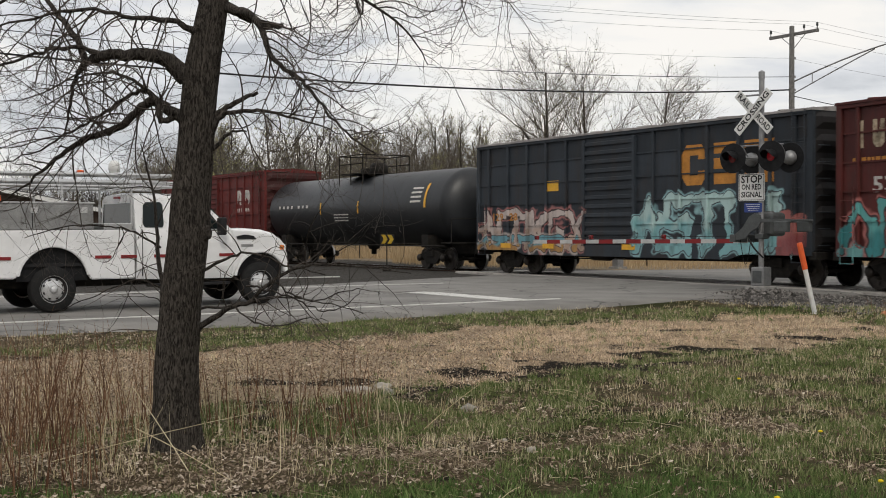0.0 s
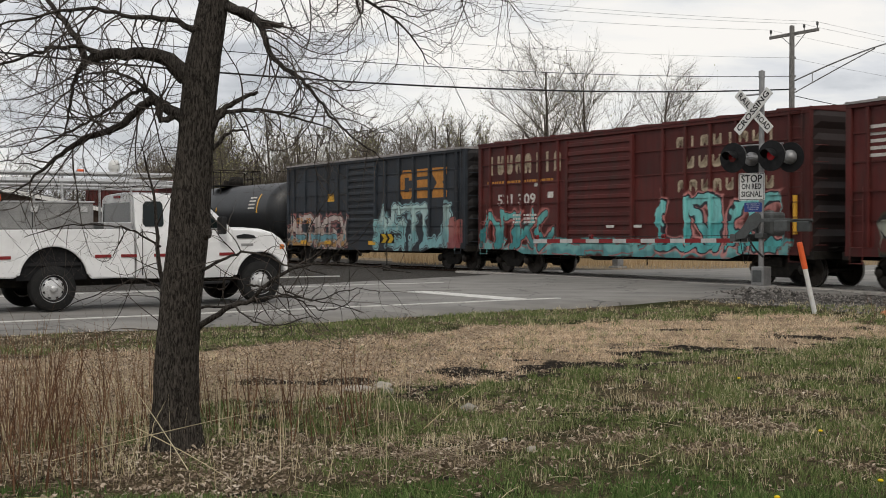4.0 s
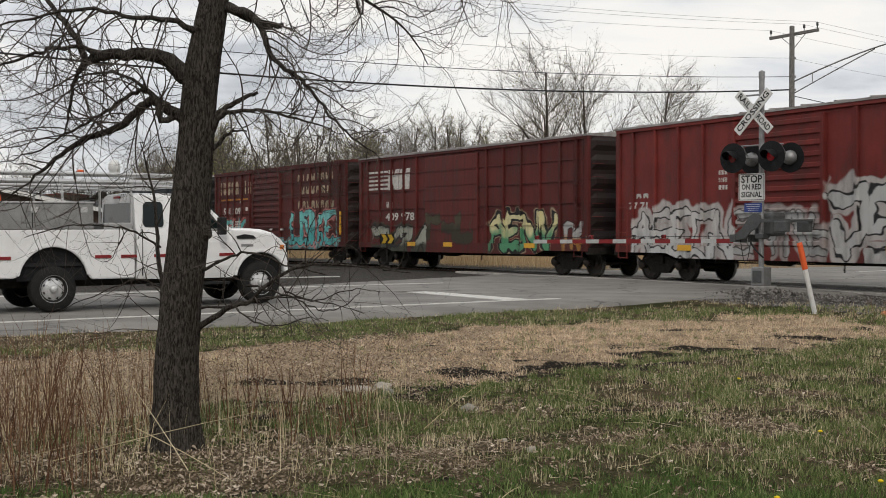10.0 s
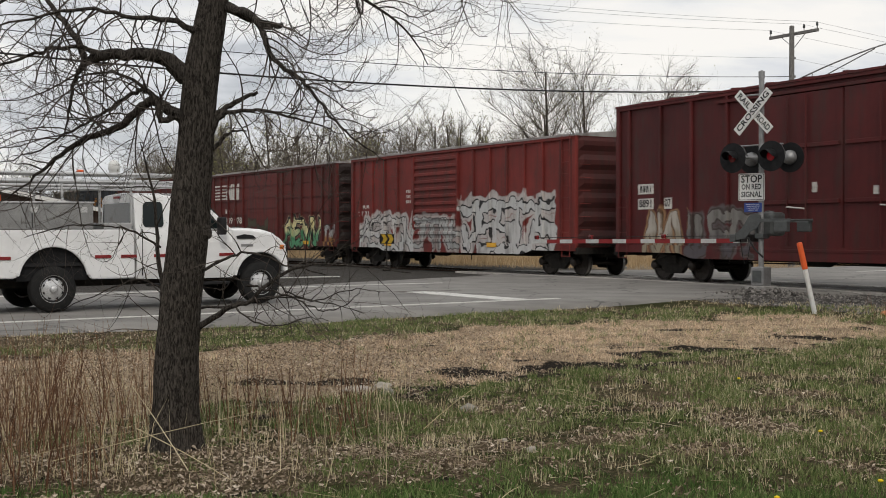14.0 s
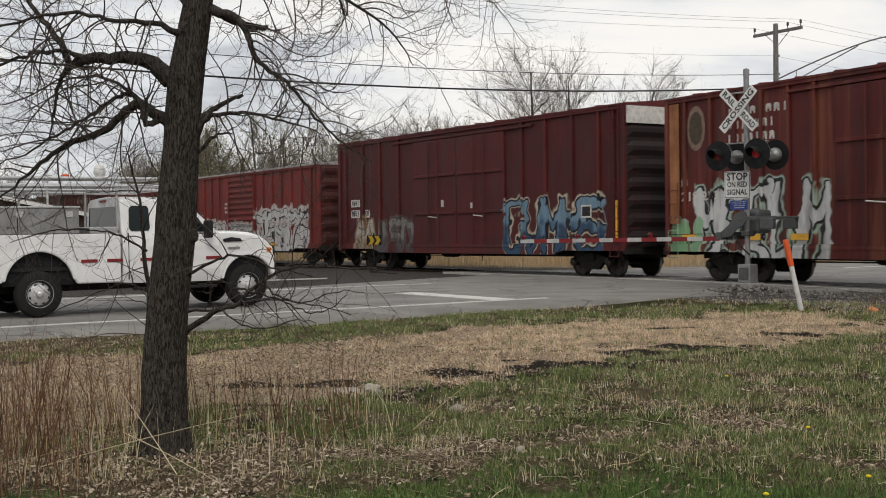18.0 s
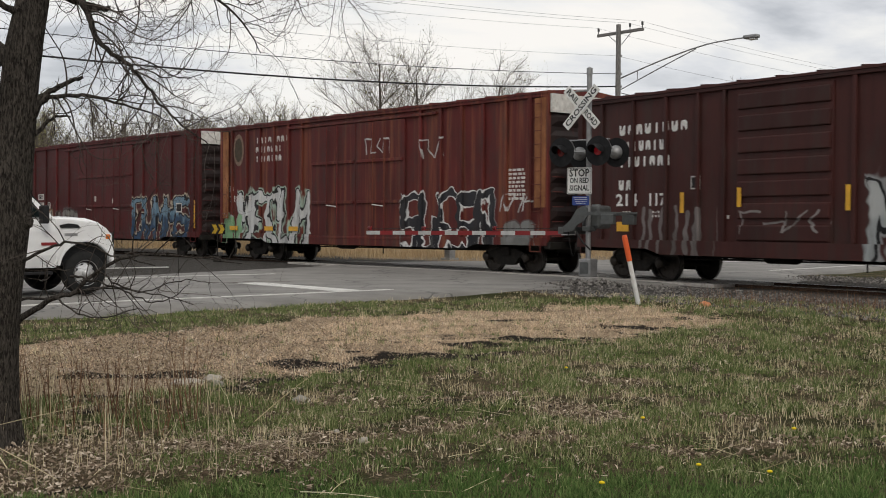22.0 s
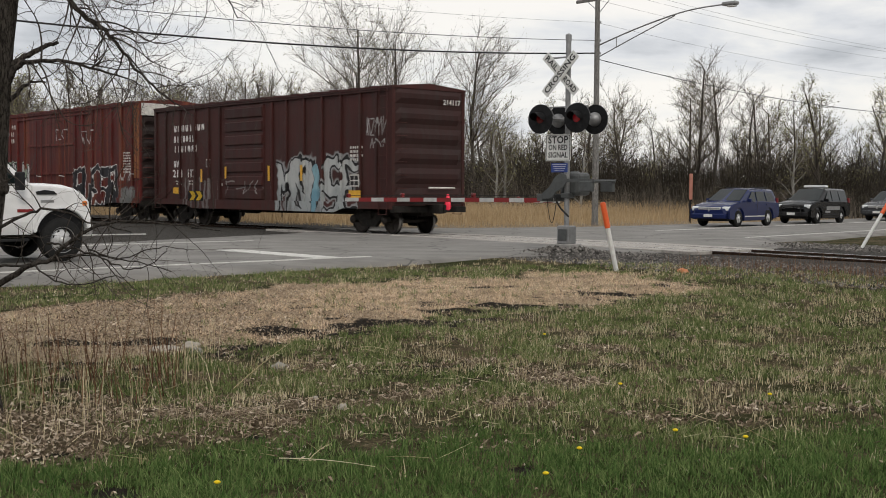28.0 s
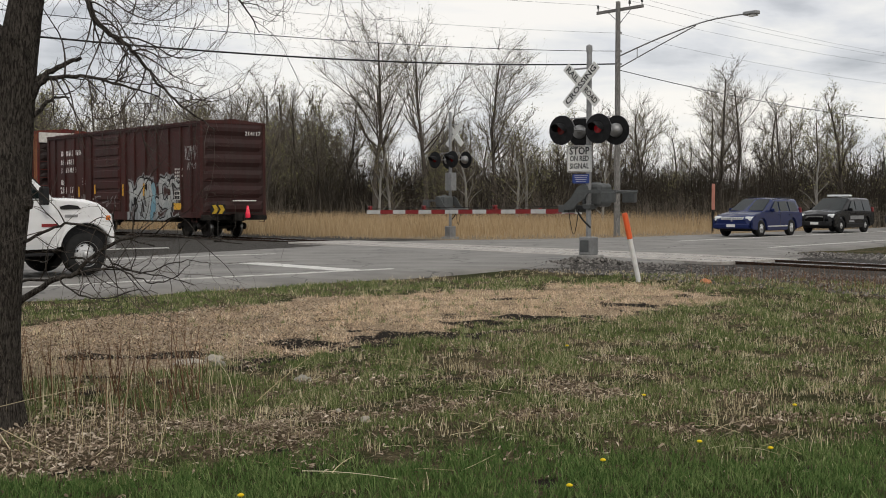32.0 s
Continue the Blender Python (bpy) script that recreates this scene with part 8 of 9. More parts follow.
def suv(at, body_mat, police, label, name):
    """A people carrier or patrol car: x ahead, heading down the road towards the crossing."""
    t = thing(name, label, "car", at, "cars waiting beyond the crossing")
    W, WB, R = 0.94, 2.88, 0.36
    hood_z = 1.08 if police else 1.02
    low = [(-0.98, 0.40), (-1.02, 0.62), (-1.0, 1.02), (0.2, 1.06), (1.9, 1.05), (2.75, hood_z), (3.45, hood_z - 0.10), (3.74, hood_z - 0.24), (3.82, 0.66), (3.80, 0.34), (3.32, 0.28)] + arch(WB, 0.42, 0.28)[1:-1] + [(2.42, 0.26), (0.45, 0.26)] + arch(0, 0.42, 0.28)[1:-1] + [(-0.45, 0.30)]
    part("body_side", slab(low, -W, -W + 0.10, 0.03), body_mat, t)
    part("body_side", slab(low, W - 0.10, W, 0.03), body_mat, t)
    core = loft([(-1.0, [(0, 0.45), (0.84, 0.45), (0.88, 0.7), (0.87, 1.03), (0, 1.05)]), (2.0, [(0, 0.40), (0.86, 0.40), (0.88, 0.7), (0.87, 1.06), (0, 1.08)]), (2.8, [(0, 0.40), (0.86, 0.40), (0.88, 0.7), (0.84, hood_z + 0.02), (0, hood_z + 0.07)]), (3.45, [(0, 0.36), (0.86, 0.36), (0.88, 0.7), (0.82, hood_z - 0.08), (0, hood_z - 0.02)]), (3.76, [(0, 0.34), (0.80, 0.34), (0.84, 0.6), (0.78, hood_z - 0.22), (0, hood_z - 0.14)]), (3.88, [(0, 0.36), (0.66, 0.36), (0.70, 0.55), (0.64, 0.72), (0, 0.76)])])
    part("body", core, body_mat, t)
    top = 1.72 if police else 1.66
    g = loft([(-0.98, [(0, 1.02), (0.86, 1.02), (0.82, 1.12), (0.70, 1.2), (0, 1.24)]), (-0.70, [(0, 1.02), (0.90, 1.02), (0.74, top - 0.10), (0.62, top - 0.03), (0, top)]), (0.6, [(0, 1.03), (0.91, 1.03), (0.74, top - 0.07), (0.62, top), (0, top + 0.03)]), (1.55, [(0, 1.03), (0.91, 1.03), (0.73, top - 0.10), (0.61, top - 0.03), (0, top)]), (2.62, [(0, 1.03), (0.86, 1.03), (0.80, 1.06), (0.7, 1.08), (0, 1.10)])])
    part("roof", g, body_mat, t)
    for sg in (-1, 1):
        y = lambda z: sg * (0.915 - (z - 1.03) * 0.29)
        part("side_window", pane([(1.26, y(1.10), 1.10), (2.05, y(1.10), 1.10), (1.45, y(top - .14), top - .14), (1.20, y(top - .14), top - .14)], (0, sg, .3)), M_GLASS, t, "front door window")
        part("side_window", pane([(0.28, y(1.10), 1.10), (1.14, y(1.10), 1.10), (1.10, y(top - .14), top - .14), (0.34, y(top - .14), top - .14)], (0, sg, .3)), M_GLASS, t, "rear door window")
        part("side_window", pane([(-0.62, y(1.12), 1.12), (0.18, y(1.10), 1.10), (0.22, y(top - .15), top - .15), (-0.45, y(top - .2), top - .2)], (0, sg, .3)), M_GLASS, t, "quarter window")
        part("mirror", boxes((1.98, 2.12, sg * 1.0 - 0.09, sg * 1.0 + 0.09, 1.06, 1.22), bevel=0.03), body_mat, t)
        part("door_handle", boxes((1.16, 1.36, sg * 0.94 - 0.02, sg * 0.94 + 0.03, 0.93, 0.97), bevel=0.008), body_mat, t)
        part("door_handle", boxes((0.14, 0.34, sg * 0.94 - 0.02, sg * 0.94 + 0.03, 0.93, 0.97), bevel=0.008), body_mat, t)
        part("door_gap", boxes((1.19, 1.20, sg * 0.93 - 0.012, sg * 0.93 + 0.015, 0.36, 1.04)), M_TRIM, t)
        part("rub_strip", boxes((0.48, 2.38, sg * 0.935 - 0.01, sg * 0.935 + 0.022, 0.42, 0.47)), M_CHROME if not police else M_TRIM, t)
        part("headlight", boxes((3.40, 3.80, sg * 0.72 - 0.15, sg * 0.72 + 0.15, hood_z - 0.34, hood_z - 0.15), bevel=0.05), M_HEADLAMP, t, "clear headlamp")
        part("tail_lamp", boxes((-1.04, -0.92, sg * 0.80 - 0.09, sg * 0.80 + 0.09, 0.95, 1.25), bevel=0.02), M_REDTAPE, t)
    part("windshield", pane([(2.55, -0.76, 1.11), (2.55, 0.76, 1.11), (1.62, 0.64, top - .06), (1.62, -0.64, top - .06)], (.5, 0, .85), 0.02), M_GLASS, t)
    part("grille", boxes((3.72, 3.86, -0.52, 0.52, hood_z - 0.36, hood_z - 0.18), bevel=0.02), M_CHROME if not police else M_TRIM, t)
    for k in range(3):
        part("grille_bar", boxes((3.84, 3.875, -0.48, 0.48, hood_z - 0.345 + 0.06 * k, hood_z - 0.33 + 0.06 * k)), M_TRIM if not police else M_CHROME, t)
    if not police:
        part("grille_cross", boxes((3.86, 3.885, -0.03, 0.03, hood_z - 0.36, hood_z - 0.18)), M_CHROME, t, "chrome upright of the grille")
        part("grille_cross", boxes((3.86, 3.885, -0.50, 0.50, hood_z - 0.285, hood_z - 0.255)), M_CHROME, t, "chrome bar of the grille")
    part("bumper", boxes((3.70, 3.95, -0.82, 0.82, 0.34, 0.58), bevel=0.06), body_mat if not police else M_TRIM, t)
    part("front_plate_bar", boxes((3.95, 3.965, -0.2, 0.2, 0.42, 0.54)), M_SIGNWHITE, t)
    part("underbody", boxes((-0.9, 3.6, -0.7, 0.7, 0.24, 0.5)), M_TRIM, t)
    for x in (0, WB):
        part("wheel_well", boxes((x - 0.42, x + 0.42, -0.84, 0.84, 0.3, 0.76)), M_TRIM, t)
        for sg in (-1, 1):
            wheel(t, x, sg * 0.80, R, 0.22, 5 if not police else 8, sg, 0.76 if not police else 0.5)
    if police:
        bar = part("light_bar", boxes((0.95, 1.25, -0.58, 0.58, top + 0.05, top + 0.15), bevel=0.03), M_HEADLAMP, t, "clear roof light bar")
        for sg in (-1, 1):
            part("door_graphic", boxes((0.35, 1.95, sg * 0.945 - 0.006, sg * 0.945 + 0.006, 0.66, 0.84)), M_GALV, t, "pale grey door marking as a plain bar")
            part("door_graphic", boxes((1.5, 2.1, sg * 0.945 - 0.006, sg * 0.945 + 0.006, 0.52, 0.62)), M_GALV, t)
        part("push_bar", rods(((3.98, -0.5, 0.4), (3.98, -0.5, 0.9), 0.03), ((3.98, 0.5, 0.4), (3.98, 0.5, 0.9), 0.03), ((3.98, -0.5, 0.85), (3.98, 0.5, 0.85), 0.03)), M_TRIM, t)
    else:
        for y in (-0.62, 0.62):
            part("roof_rail", rods(((-0.4, y, top + 0.05), (1.2, y, top + 0.05), 0.02)), M_TRIM, t)
    return t


def waiting(x, y):
    """Pose of a waiting car whose left front wheel stands at x, y."""
    turn = ROAD_TURN + 9
    back = Vector((math.cos(radians(turn)), math.sin(radians(turn)), 0))
    p = Vector((x, y, 0)) + back * 2.88 + Vector((-back.y, back.x, 0)) * 0.80
    return pose(p.x, p.y, -0.015, 0, 0, turn + 180)


suv(waiting(20.6, 50.0), M_BLUEPAINT, False, "dark blue people carrier waiting on the road", "minivan")
suv(waiting(27.0, 55.7), M_BLACKPAINT, True, "black patrol car with a roof light bar", "police_car")
suv(waiting(35.0, 62.3), M_GREYPAINT, False, "dark grey car at the end of the queue", "car")

# switch stand between the road and the train, with an arrow-shaped target
M_DULLYELLOW = paint("faded_yellow_sheet", (0.46, 0.30, 0.03), 0.6, vary=0.2, scale=6, dirt=(0.08, 0.06, 0.03), dirt_amount=0.5)
st_at = plan(16.55, -1.15)
stand = thing("switch_stand", "black switch stand beside the track with a yellow arrow target", "switch stand", pose(st_at.x, st_at.y, -0.32, 0, 0, -3))
part("base_plate", boxes((-0.45, 0.45, -0.14, 0.14, 0.0, 0.16), bevel=0.015), M_UNDER, stand)
part("gear_case", boxes((-0.15, 0.15, -0.14, 0.14, 0.16, 0.46), bevel=0.03), M_UNDER, stand)
part("spindle", rods(((0, 0, 0.44), (0, 0, 1.78), 0.022)), M_UNDER, stand)
part("throw_lever", rods(((0.05, -0.17, 0.32), (0.62, -0.19, 0.20), 0.02)), M_UNDER, stand)
tg = part("target", boxes((-0.27, 0.29, -0.012, 0.0, 1.31, 1.69), bevel=0.004), M_BLACK, stand, "black target plate")
for dx in (-0.22, 0.02):
    part("arrow", slab([(dx, 1.33), (dx + 0.15, 1.33), (dx + 0.25, 1.50), (dx + 0.15, 1.67), (dx, 1.67), (dx + 0.10, 1.50)], -0.02, -0.013), M_DULLYELLOW, tg, "faded yellow chevron")

# brown house far behind the pickup
M_SIDING = paint("brown_siding", (0.075, 0.055, 0.045), 0.8, vary=0.25, scale=2, dirt_amount=0.3)
M_SHINGLE = paint("dark_shingles", (0.06, 0.055, 0.055), 0.9, vary=0.3, scale=3, dirt_amount=0.3, grain=20, grain_bump=0.5)
house = thing("house", "low brown house with white-trimmed gable roof behind trees", "house", pose(-24.5, 66, -0.15, 0, 0, 8))
part("wall", boxes((-7, 7, -4, 4, 0, 2.5)), M_SIDING, house)
part("roof", slab([(-7.5, 2.45), (0, 4.0), (7.5, 2.45), (7.5, 2.6), (0, 4.2), (-7.5, 2.6)], -4.4, 4.4), M_SHINGLE, house)
part("gable", slab([(-7, 2.5), (7, 2.5), (0, 3.95)], -4.0, -3.9), M_SIDING, house)
part("bargeboard", slab([(-7.5, 2.42), (0, 3.98), (7.5, 2.42), (7.5, 2.62), (0, 4.2), (-7.5, 2.62)], -4.5, -4.42), M_SIGNWHITE, house, "white bargeboard")
for x in (-4, 0.5, 4):
    w = part("window", boxes((x - 0.6, x + 0.6, -4.06, -3.98, 0.9, 2.0)), M_SIGNWHITE, house)
    part("pane", boxes((x - 0.52, x + 0.52, -4.09, -4.065, 0.98, 1.92)), M_GLASS, w)

# ---- grass, dead stalks, leaf litter ----
def blade_stuff(name, label, roots, heights, widths, lean, material, seed, category="grass"):
    """Many thin bent blades as one mesh."""
    r = np.random.RandomState(seed)
    n = len(roots)
    a = r.uniform(0, math.tau, n)
    side = np.stack([np.cos(a), np.sin(a), np.zeros(n)], 1) * widths[:, None] / 2
    b = r.uniform(0, math.tau, n)
    tip = np.stack([np.cos(b), np.sin(b), np.zeros(n)], 1) * (heights * lean * np.abs(r.normal(0.6, 0.5, n)))[:, None]
    up = np.array([0, 0, 1.0]) * heights[:, None]
    v = np.empty((n, 5, 3))
    v[:, 0], v[:, 1] = roots - side, roots + side
    mid = roots + up * 0.55 + tip * 0.3
    v[:, 2], v[:, 3] = mid + side * 0.75, mid - side * 0.75
    v[:, 4] = roots + up + tip
    k = np.arange(n)[:, None] * 5
    quads = (k + np.array([0, 1, 2, 3])).tolist()
    tris = (k + np.array([3, 2, 4])).tolist()
    me = bpy.data.meshes.new(name)
    me.from_pydata(v.reshape(-1, 3).tolist(), [], quads + tris)
    me.materials.append(material)
    return tagged(new(name, me), label, category, kind="stuff")


def blade_material(name, colours):
    m, nt, b = nodes_of(name)
    g = nt.nodes.new("ShaderNodeNewGeometry")
    pos = g.outputs["Position"]
    stops = [(i / (len(colours) - 1), c) for i, c in enumerate(colours)]
    patch = calc(nt, "ADD", calc(nt, "MULTIPLY", tex_noise(nt, 5.0, 3, 0.6, pos), 0.4), calc(nt, "MULTIPLY", tex_noise(nt, 1.1, 4, 0.65, pos), 0.5))
    col = ramp(nt, calc(nt, "ADD", calc(nt, "MULTIPLY", g.outputs["Random Per Island"], 0.55), calc(nt, "SUBTRACT", patch, 0.18)), stops)
    nt.links.new(col, b.inputs["Base Color"])
    b.inputs["Roughness"].default_value = 0.85
    b.inputs["Specular IOR Level"].default_value = 0.03
    return m


M_GREEN = blade_material("green_blades", [(0.026, 0.050, 0.016), (0.090, 0.134, 0.042), (0.205, 0.235, 0.095), (0.60, 0.55, 0.36)])
M_LUSH = blade_material("lush_green_blades", [(0.016, 0.040, 0.011), (0.058, 0.110, 0.030), (0.135, 0.200, 0.066), (0.32, 0.36, 0.16)])
M_DRY = blade_material("dry_blades", [(0.14, 0.105, 0.06), (0.42, 0.34, 0.205), (0.68, 0.59, 0.39), (0.86, 0.79, 0.60)])
M_PALE = blade_material("pale_dead_blades", [(0.20, 0.135, 0.085), (0.60, 0.44, 0.30), (0.84, 0.66, 0.47), (0.92, 0.80, 0.64)])
M_REED = blade_material("reddish_stalks", [(0.04, 0.020, 0.014), (0.11, 0.058, 0.036), (0.22, 0.125, 0.075), (0.42, 0.29, 0.18)])
M_LEAF = blade_material("dead_leaves", [(0.030, 0.020, 0.014), (0.15, 0.110, 0.078), (0.42, 0.335, 0.25), (0.88, 0.78, 0.66)])
M_FIELD = blade_material("field_straw", [(0.20, 0.13, 0.075), (0.37, 0.26, 0.145), (0.48, 0.36, 0.215), (0.58, 0.48, 0.33)])


def value_noise(x, y, f, seed):
    return np.array([noise.noise(Vector((a * f + seed * 3.1, b * f, seed))) for a, b in zip(x, y)])


def field_points(n, y0, y1, seed, power=1.0):
    """Random places in the wedge before the camera, denser when nearer."""
    r = np.random.RandomState(seed)
    u = r.uniform(0, 1, n)
    p = 2.0 - power
    y = (y0 ** p + u * (y1 ** p - y0 ** p)) ** (1 / p)
    x = y * np.tan(np.radians(r.uniform(-23.5, 31.5, n)))
    return x, y, r


# bare and littered spots in the turf: x, y, half width, half depth
MUD = ((1.62, 13.95, 0.75, 0.55), (0.45, 13.45, 0.6, 0.3), (2.5, 14.4, 0.5, 0.25), (-1.6, 12.6, 0.4, 0.2), (5.2, 17.9, 0.6, 0.25), (2.6, 15.6, 0.5, 0.2), (3.5, 16.2, 0.7, 0.25), (4.6, 16.6, 0.4, 0.2), (6.1, 17.6, 0.5, 0.3), (3.7, 19.3, 0.5, 0.2), (-0.9, 12.75, 0.4, 0.2), (0.95, 12.9, 0.35, 0.2))
BARE = ((2.45, 9.7, 0.42, 0.55), (2.75, 7.85, 0.25, 0.14), (0.05, 7.95, 0.30, 0.28), (0.55, 8.7, 0.35, 0.22), (1.3, 9.0, 0.4, 0.2), (1.9, 8.5, 0.35, 0.2), (-0.4, 8.35, 0.6, 0.3), (3.6, 8.2, 0.4, 0.14), (2.0, 10.9, 0.4, 0.25), (0.6, 10.6, 0.5, 0.25), (3.4, 11.6, 0.5, 0.2))


def spots(x, y, wob, places):
    out = np.zeros(len(x))
    for cx, cy, rx, ry in places:
        out = np.maximum(out, np.clip(2.4 * np.exp(-(((x - cx) / rx) ** 2 + ((y - cy) / ry) ** 2)) - 0.5 + wob * 1.5, 0, 1))
    return out


def zones(x, y):
    """How far each place belongs to the dead-grass strip, mud, litter, and verge."""
    n1 = value_noise(x, y, 0.55, 1)
    n2 = value_noise(x, y, 2.3, 11)
    n3 = value_noise(x, y, 5.5, 15)
    e = y - (x - 1.6) * 0.80 + n1 * 1.3 + n2 * 0.6 + n3 * 0.25
    s = (x - TRACK_AT.x) * ALONG.x + (y - TRACK_AT.y) * ALONG.y
    nn = (x - TRACK_AT.x) * ACROSS.x + (y - TRACK_AT.y) * ACROSS.y
    edge = np.array([road_edge(v) for v in nn])
    off = edge - s
    verge = 2.5 + 0.16 * np.clip(x, 0, 9) + 0.5 * np.clip(-1.5 - x, 0, 2) + n1 * 1.4 + n2 * 0.6
    band = np.clip((e - 13.7) / 0.5, 0, 1) * np.clip((off - verge) / 0.6, 0, 1) * np.clip((7.4 - x + n1 * 2) / 1.6, 0, 1)
    rut = np.clip(spots(x, y, n2 + 0.6 * n3, MUD) + 0.75 * np.exp(-((e - 14.0) / 0.35) ** 2) * np.clip(n2 * 5 + n3 * 2, 0, 1) * (x > -2.8) * (x < 6) + 0.5 * np.exp(-((e - 15.6) / 0.25) ** 2) * np.clip(n3 * 4 + n2 * 2 - 0.4, 0, 1) * (x > 1.0), 0, 1)
    left = np.clip((-0.5 - x) / 0.9, 0, 1) * np.clip((9.3 + 2.4 * np.clip((-2.3 - x), 0, 1) - y + n2) / 0.8, 0, 1)
    patch = np.maximum(spots(x, y, n2 + 0.5 * n3, BARE), np.clip(n2 * 2.2 + n3 * 1.2 - 0.45, 0, 1) * (e < 14) * 0.9)
    tree = np.exp(-(((x - TREE.x) / 1.2) ** 2 + ((y - TREE.y + 0.5) / 0.7) ** 2))
    lawn = np.clip((7.35 + 0.9 * n1 - y) / 0.35, 0, 1)
    crumbs = band * (0.08 + 0.8 * np.clip((1.6 - x) / 2.2, 0, 1)) + 0.8 * np.clip((-3.2 - x) / 1.2, 0, 1) * (y < 19) * np.clip(0.6 + n2, 0, 1)
    litter = np.clip((left * (0.6 + 0.8 * n2) + patch + tree) * (1 - 0.95 * lawn * (x > -1.9)) + crumbs, 0, 1)
    gravel_line = -4.3 + n1
    ok = (off > 0.10 + 0.3 * np.clip(n2, 0, 1)) & (nn < np.where(s < -4.6, gravel_line, -2.8))
    stony = np.exp(-(((x - MAST.x) / 1.5) ** 2 + ((y - MAST.y) / 1.0) ** 2))
    return band, rut, litter, off, ok & (stony < 0.45), nn


def rooted(x, y, keep):
    x, y = x[keep], y[keep]
    z = np.array([ground_z(a, b) for a, b in zip(x, y)])
    return np.stack([x, y, z - 0.01], 1)


# masks on the ground sheet follow the same zones
_v = np.array([v.co[:] for v in ground_me.vertices])
_near = (_v[:, 1] > 4.5) & (_v[:, 1] < 32) & (np.abs(_v[:, 0]) < 14)
_m = np.zeros((len(_v), 3))
_b, _r, _l, _o, _k, _n = zones(_v[_near, 0], _v[_near, 1])
_m[_near, 0], _m[_near, 1], _m[_near, 2] = _b, _r, _l
for _i, _name in enumerate(("strip", "mud", "litter")):
    ground_me.attributes.new(_name, "FLOAT", "POINT").data.foreach_set("value", _m[:, _i].astype(np.float32))


def tufted(x, y, keep, r, blades, radius):
    """Roots of blades gathered in tufts, and each tuft's size."""
    x, y = x[keep], y[keep]
    size = r.uniform(0.45, 1.0, len(x))
    z = np.array([ground_z(a, b) for a, b in zip(x, y)])
    k = np.repeat(np.arange(len(x)), blades)
    roots = np.stack([x[k] + r.normal(0, radius, len(k)) * size[k], y[k] + r.normal(0, radius, len(k)) * size[k], z[k] - 0.01], 1)
    return roots, size[k]


# green turf
x, y, r = field_points(46000, 5.3, 24, 21, 1.25)
band, rut, litter, off, ok, nn = zones(x, y)
tuft = value_noise(x, y, 1.3, 2)
low = np.clip((7.6 - y) / 0.6, 0, 1)
chance = np.clip(0.48 + 1.5 * tuft + 0.6 * low, 0.04, 1) * (1 - 0.93 * band) * (1 - rut) * (1 - 0.92 * litter)
chance = np.where((off < 2.6) & (off > 0) & (band < 0.4), np.clip(0.42 + 1.0 * tuft, 0.08, 0.85) * np.clip((x + 4.6) / 1.6, 0.12, 1), chance)
keep = ok & (r.uniform(0, 1, len(x)) < chance)
roots, size = tufted(x, y, keep, r, 13, 0.035)
k = len(roots)
grown = 0.8 + 0.5 * np.clip(roots[:, 1] / 16, 0, 1)
tall_, wide_ = r.uniform(0.025, 0.095, k) * size * grown, r.uniform(0.003, 0.006, k) * (1 + roots[:, 1] / 22)
lush = roots[:, 1] < 7.45 + 0.5 * np.sin(roots[:, 0] * 1.7) + r.normal(0, 0.16, k)
blade_stuff("green_grass", "short fresh green roadside grass in tufts", roots[~lush], tall_[~lush], wide_[~lush], 0.75, M_GREEN, 31)
blade_stuff("lush_grass", "dense dark green lawn grass", roots[lush], tall_[lush] * 1.1, wide_[lush], 0.75, M_LUSH, 35)
# dry straw among the green
x, y, r = field_points(17000, 5.3, 26, 22, 1.1)
band, rut, litter, off, ok, nn = zones(x, y)
clump = value_noise(x, y, 1.1, 3)
right = np.clip((x - 0.2) / 2.5, 0, 1)
chance = np.clip(0.30 + 1.2 * clump + 0.40 * right, 0.05, 1) * np.clip((y - 7.0) / 1.2, 0.06, 1) * (1 - 0.6 * band) * (1 - rut) * np.where((off < 2.2), 0.5, 1)
keep = ok & (r.uniform(0, 1, len(x)) < chance)
roots, size = tufted(x, y, keep, r, 7, 0.05)
k = len(roots)
blade_stuff("dry_grass", "straw-coloured upright dead stalks among the green", roots, r.uniform(0.025, 0.13, k) * size, r.uniform(0.0022, 0.0042, k) * (1 + roots[:, 1] / 18), 0.45, M_DRY, 32)
# flattened pale thatch between the tufts
x, y, r = field_points(60000, 5.3, 22, 24, 1.2)
band, rut, litter, off, ok, nn = zones(x, y)
keep = ok & (r.uniform(0, 1, len(x)) < np.clip(0.25 + 0.8 * value_noise(x, y, 1.9, 5) + 0.5 * litter, 0, 1) * (1 - rut) * np.clip((y - 6.9) / 0.8, 0.1, 1) * (off > 0.6))
roots = rooted(x, y, keep)
roots[:, 2] += 0.015
k = len(roots)
blade_stuff("flattened_thatch", "flattened grey-tan dead grass between the tufts", roots, r.uniform(0.008, 0.03, k), r.uniform(0.003, 0.006, k), 6.0, M_LEAF, 34)
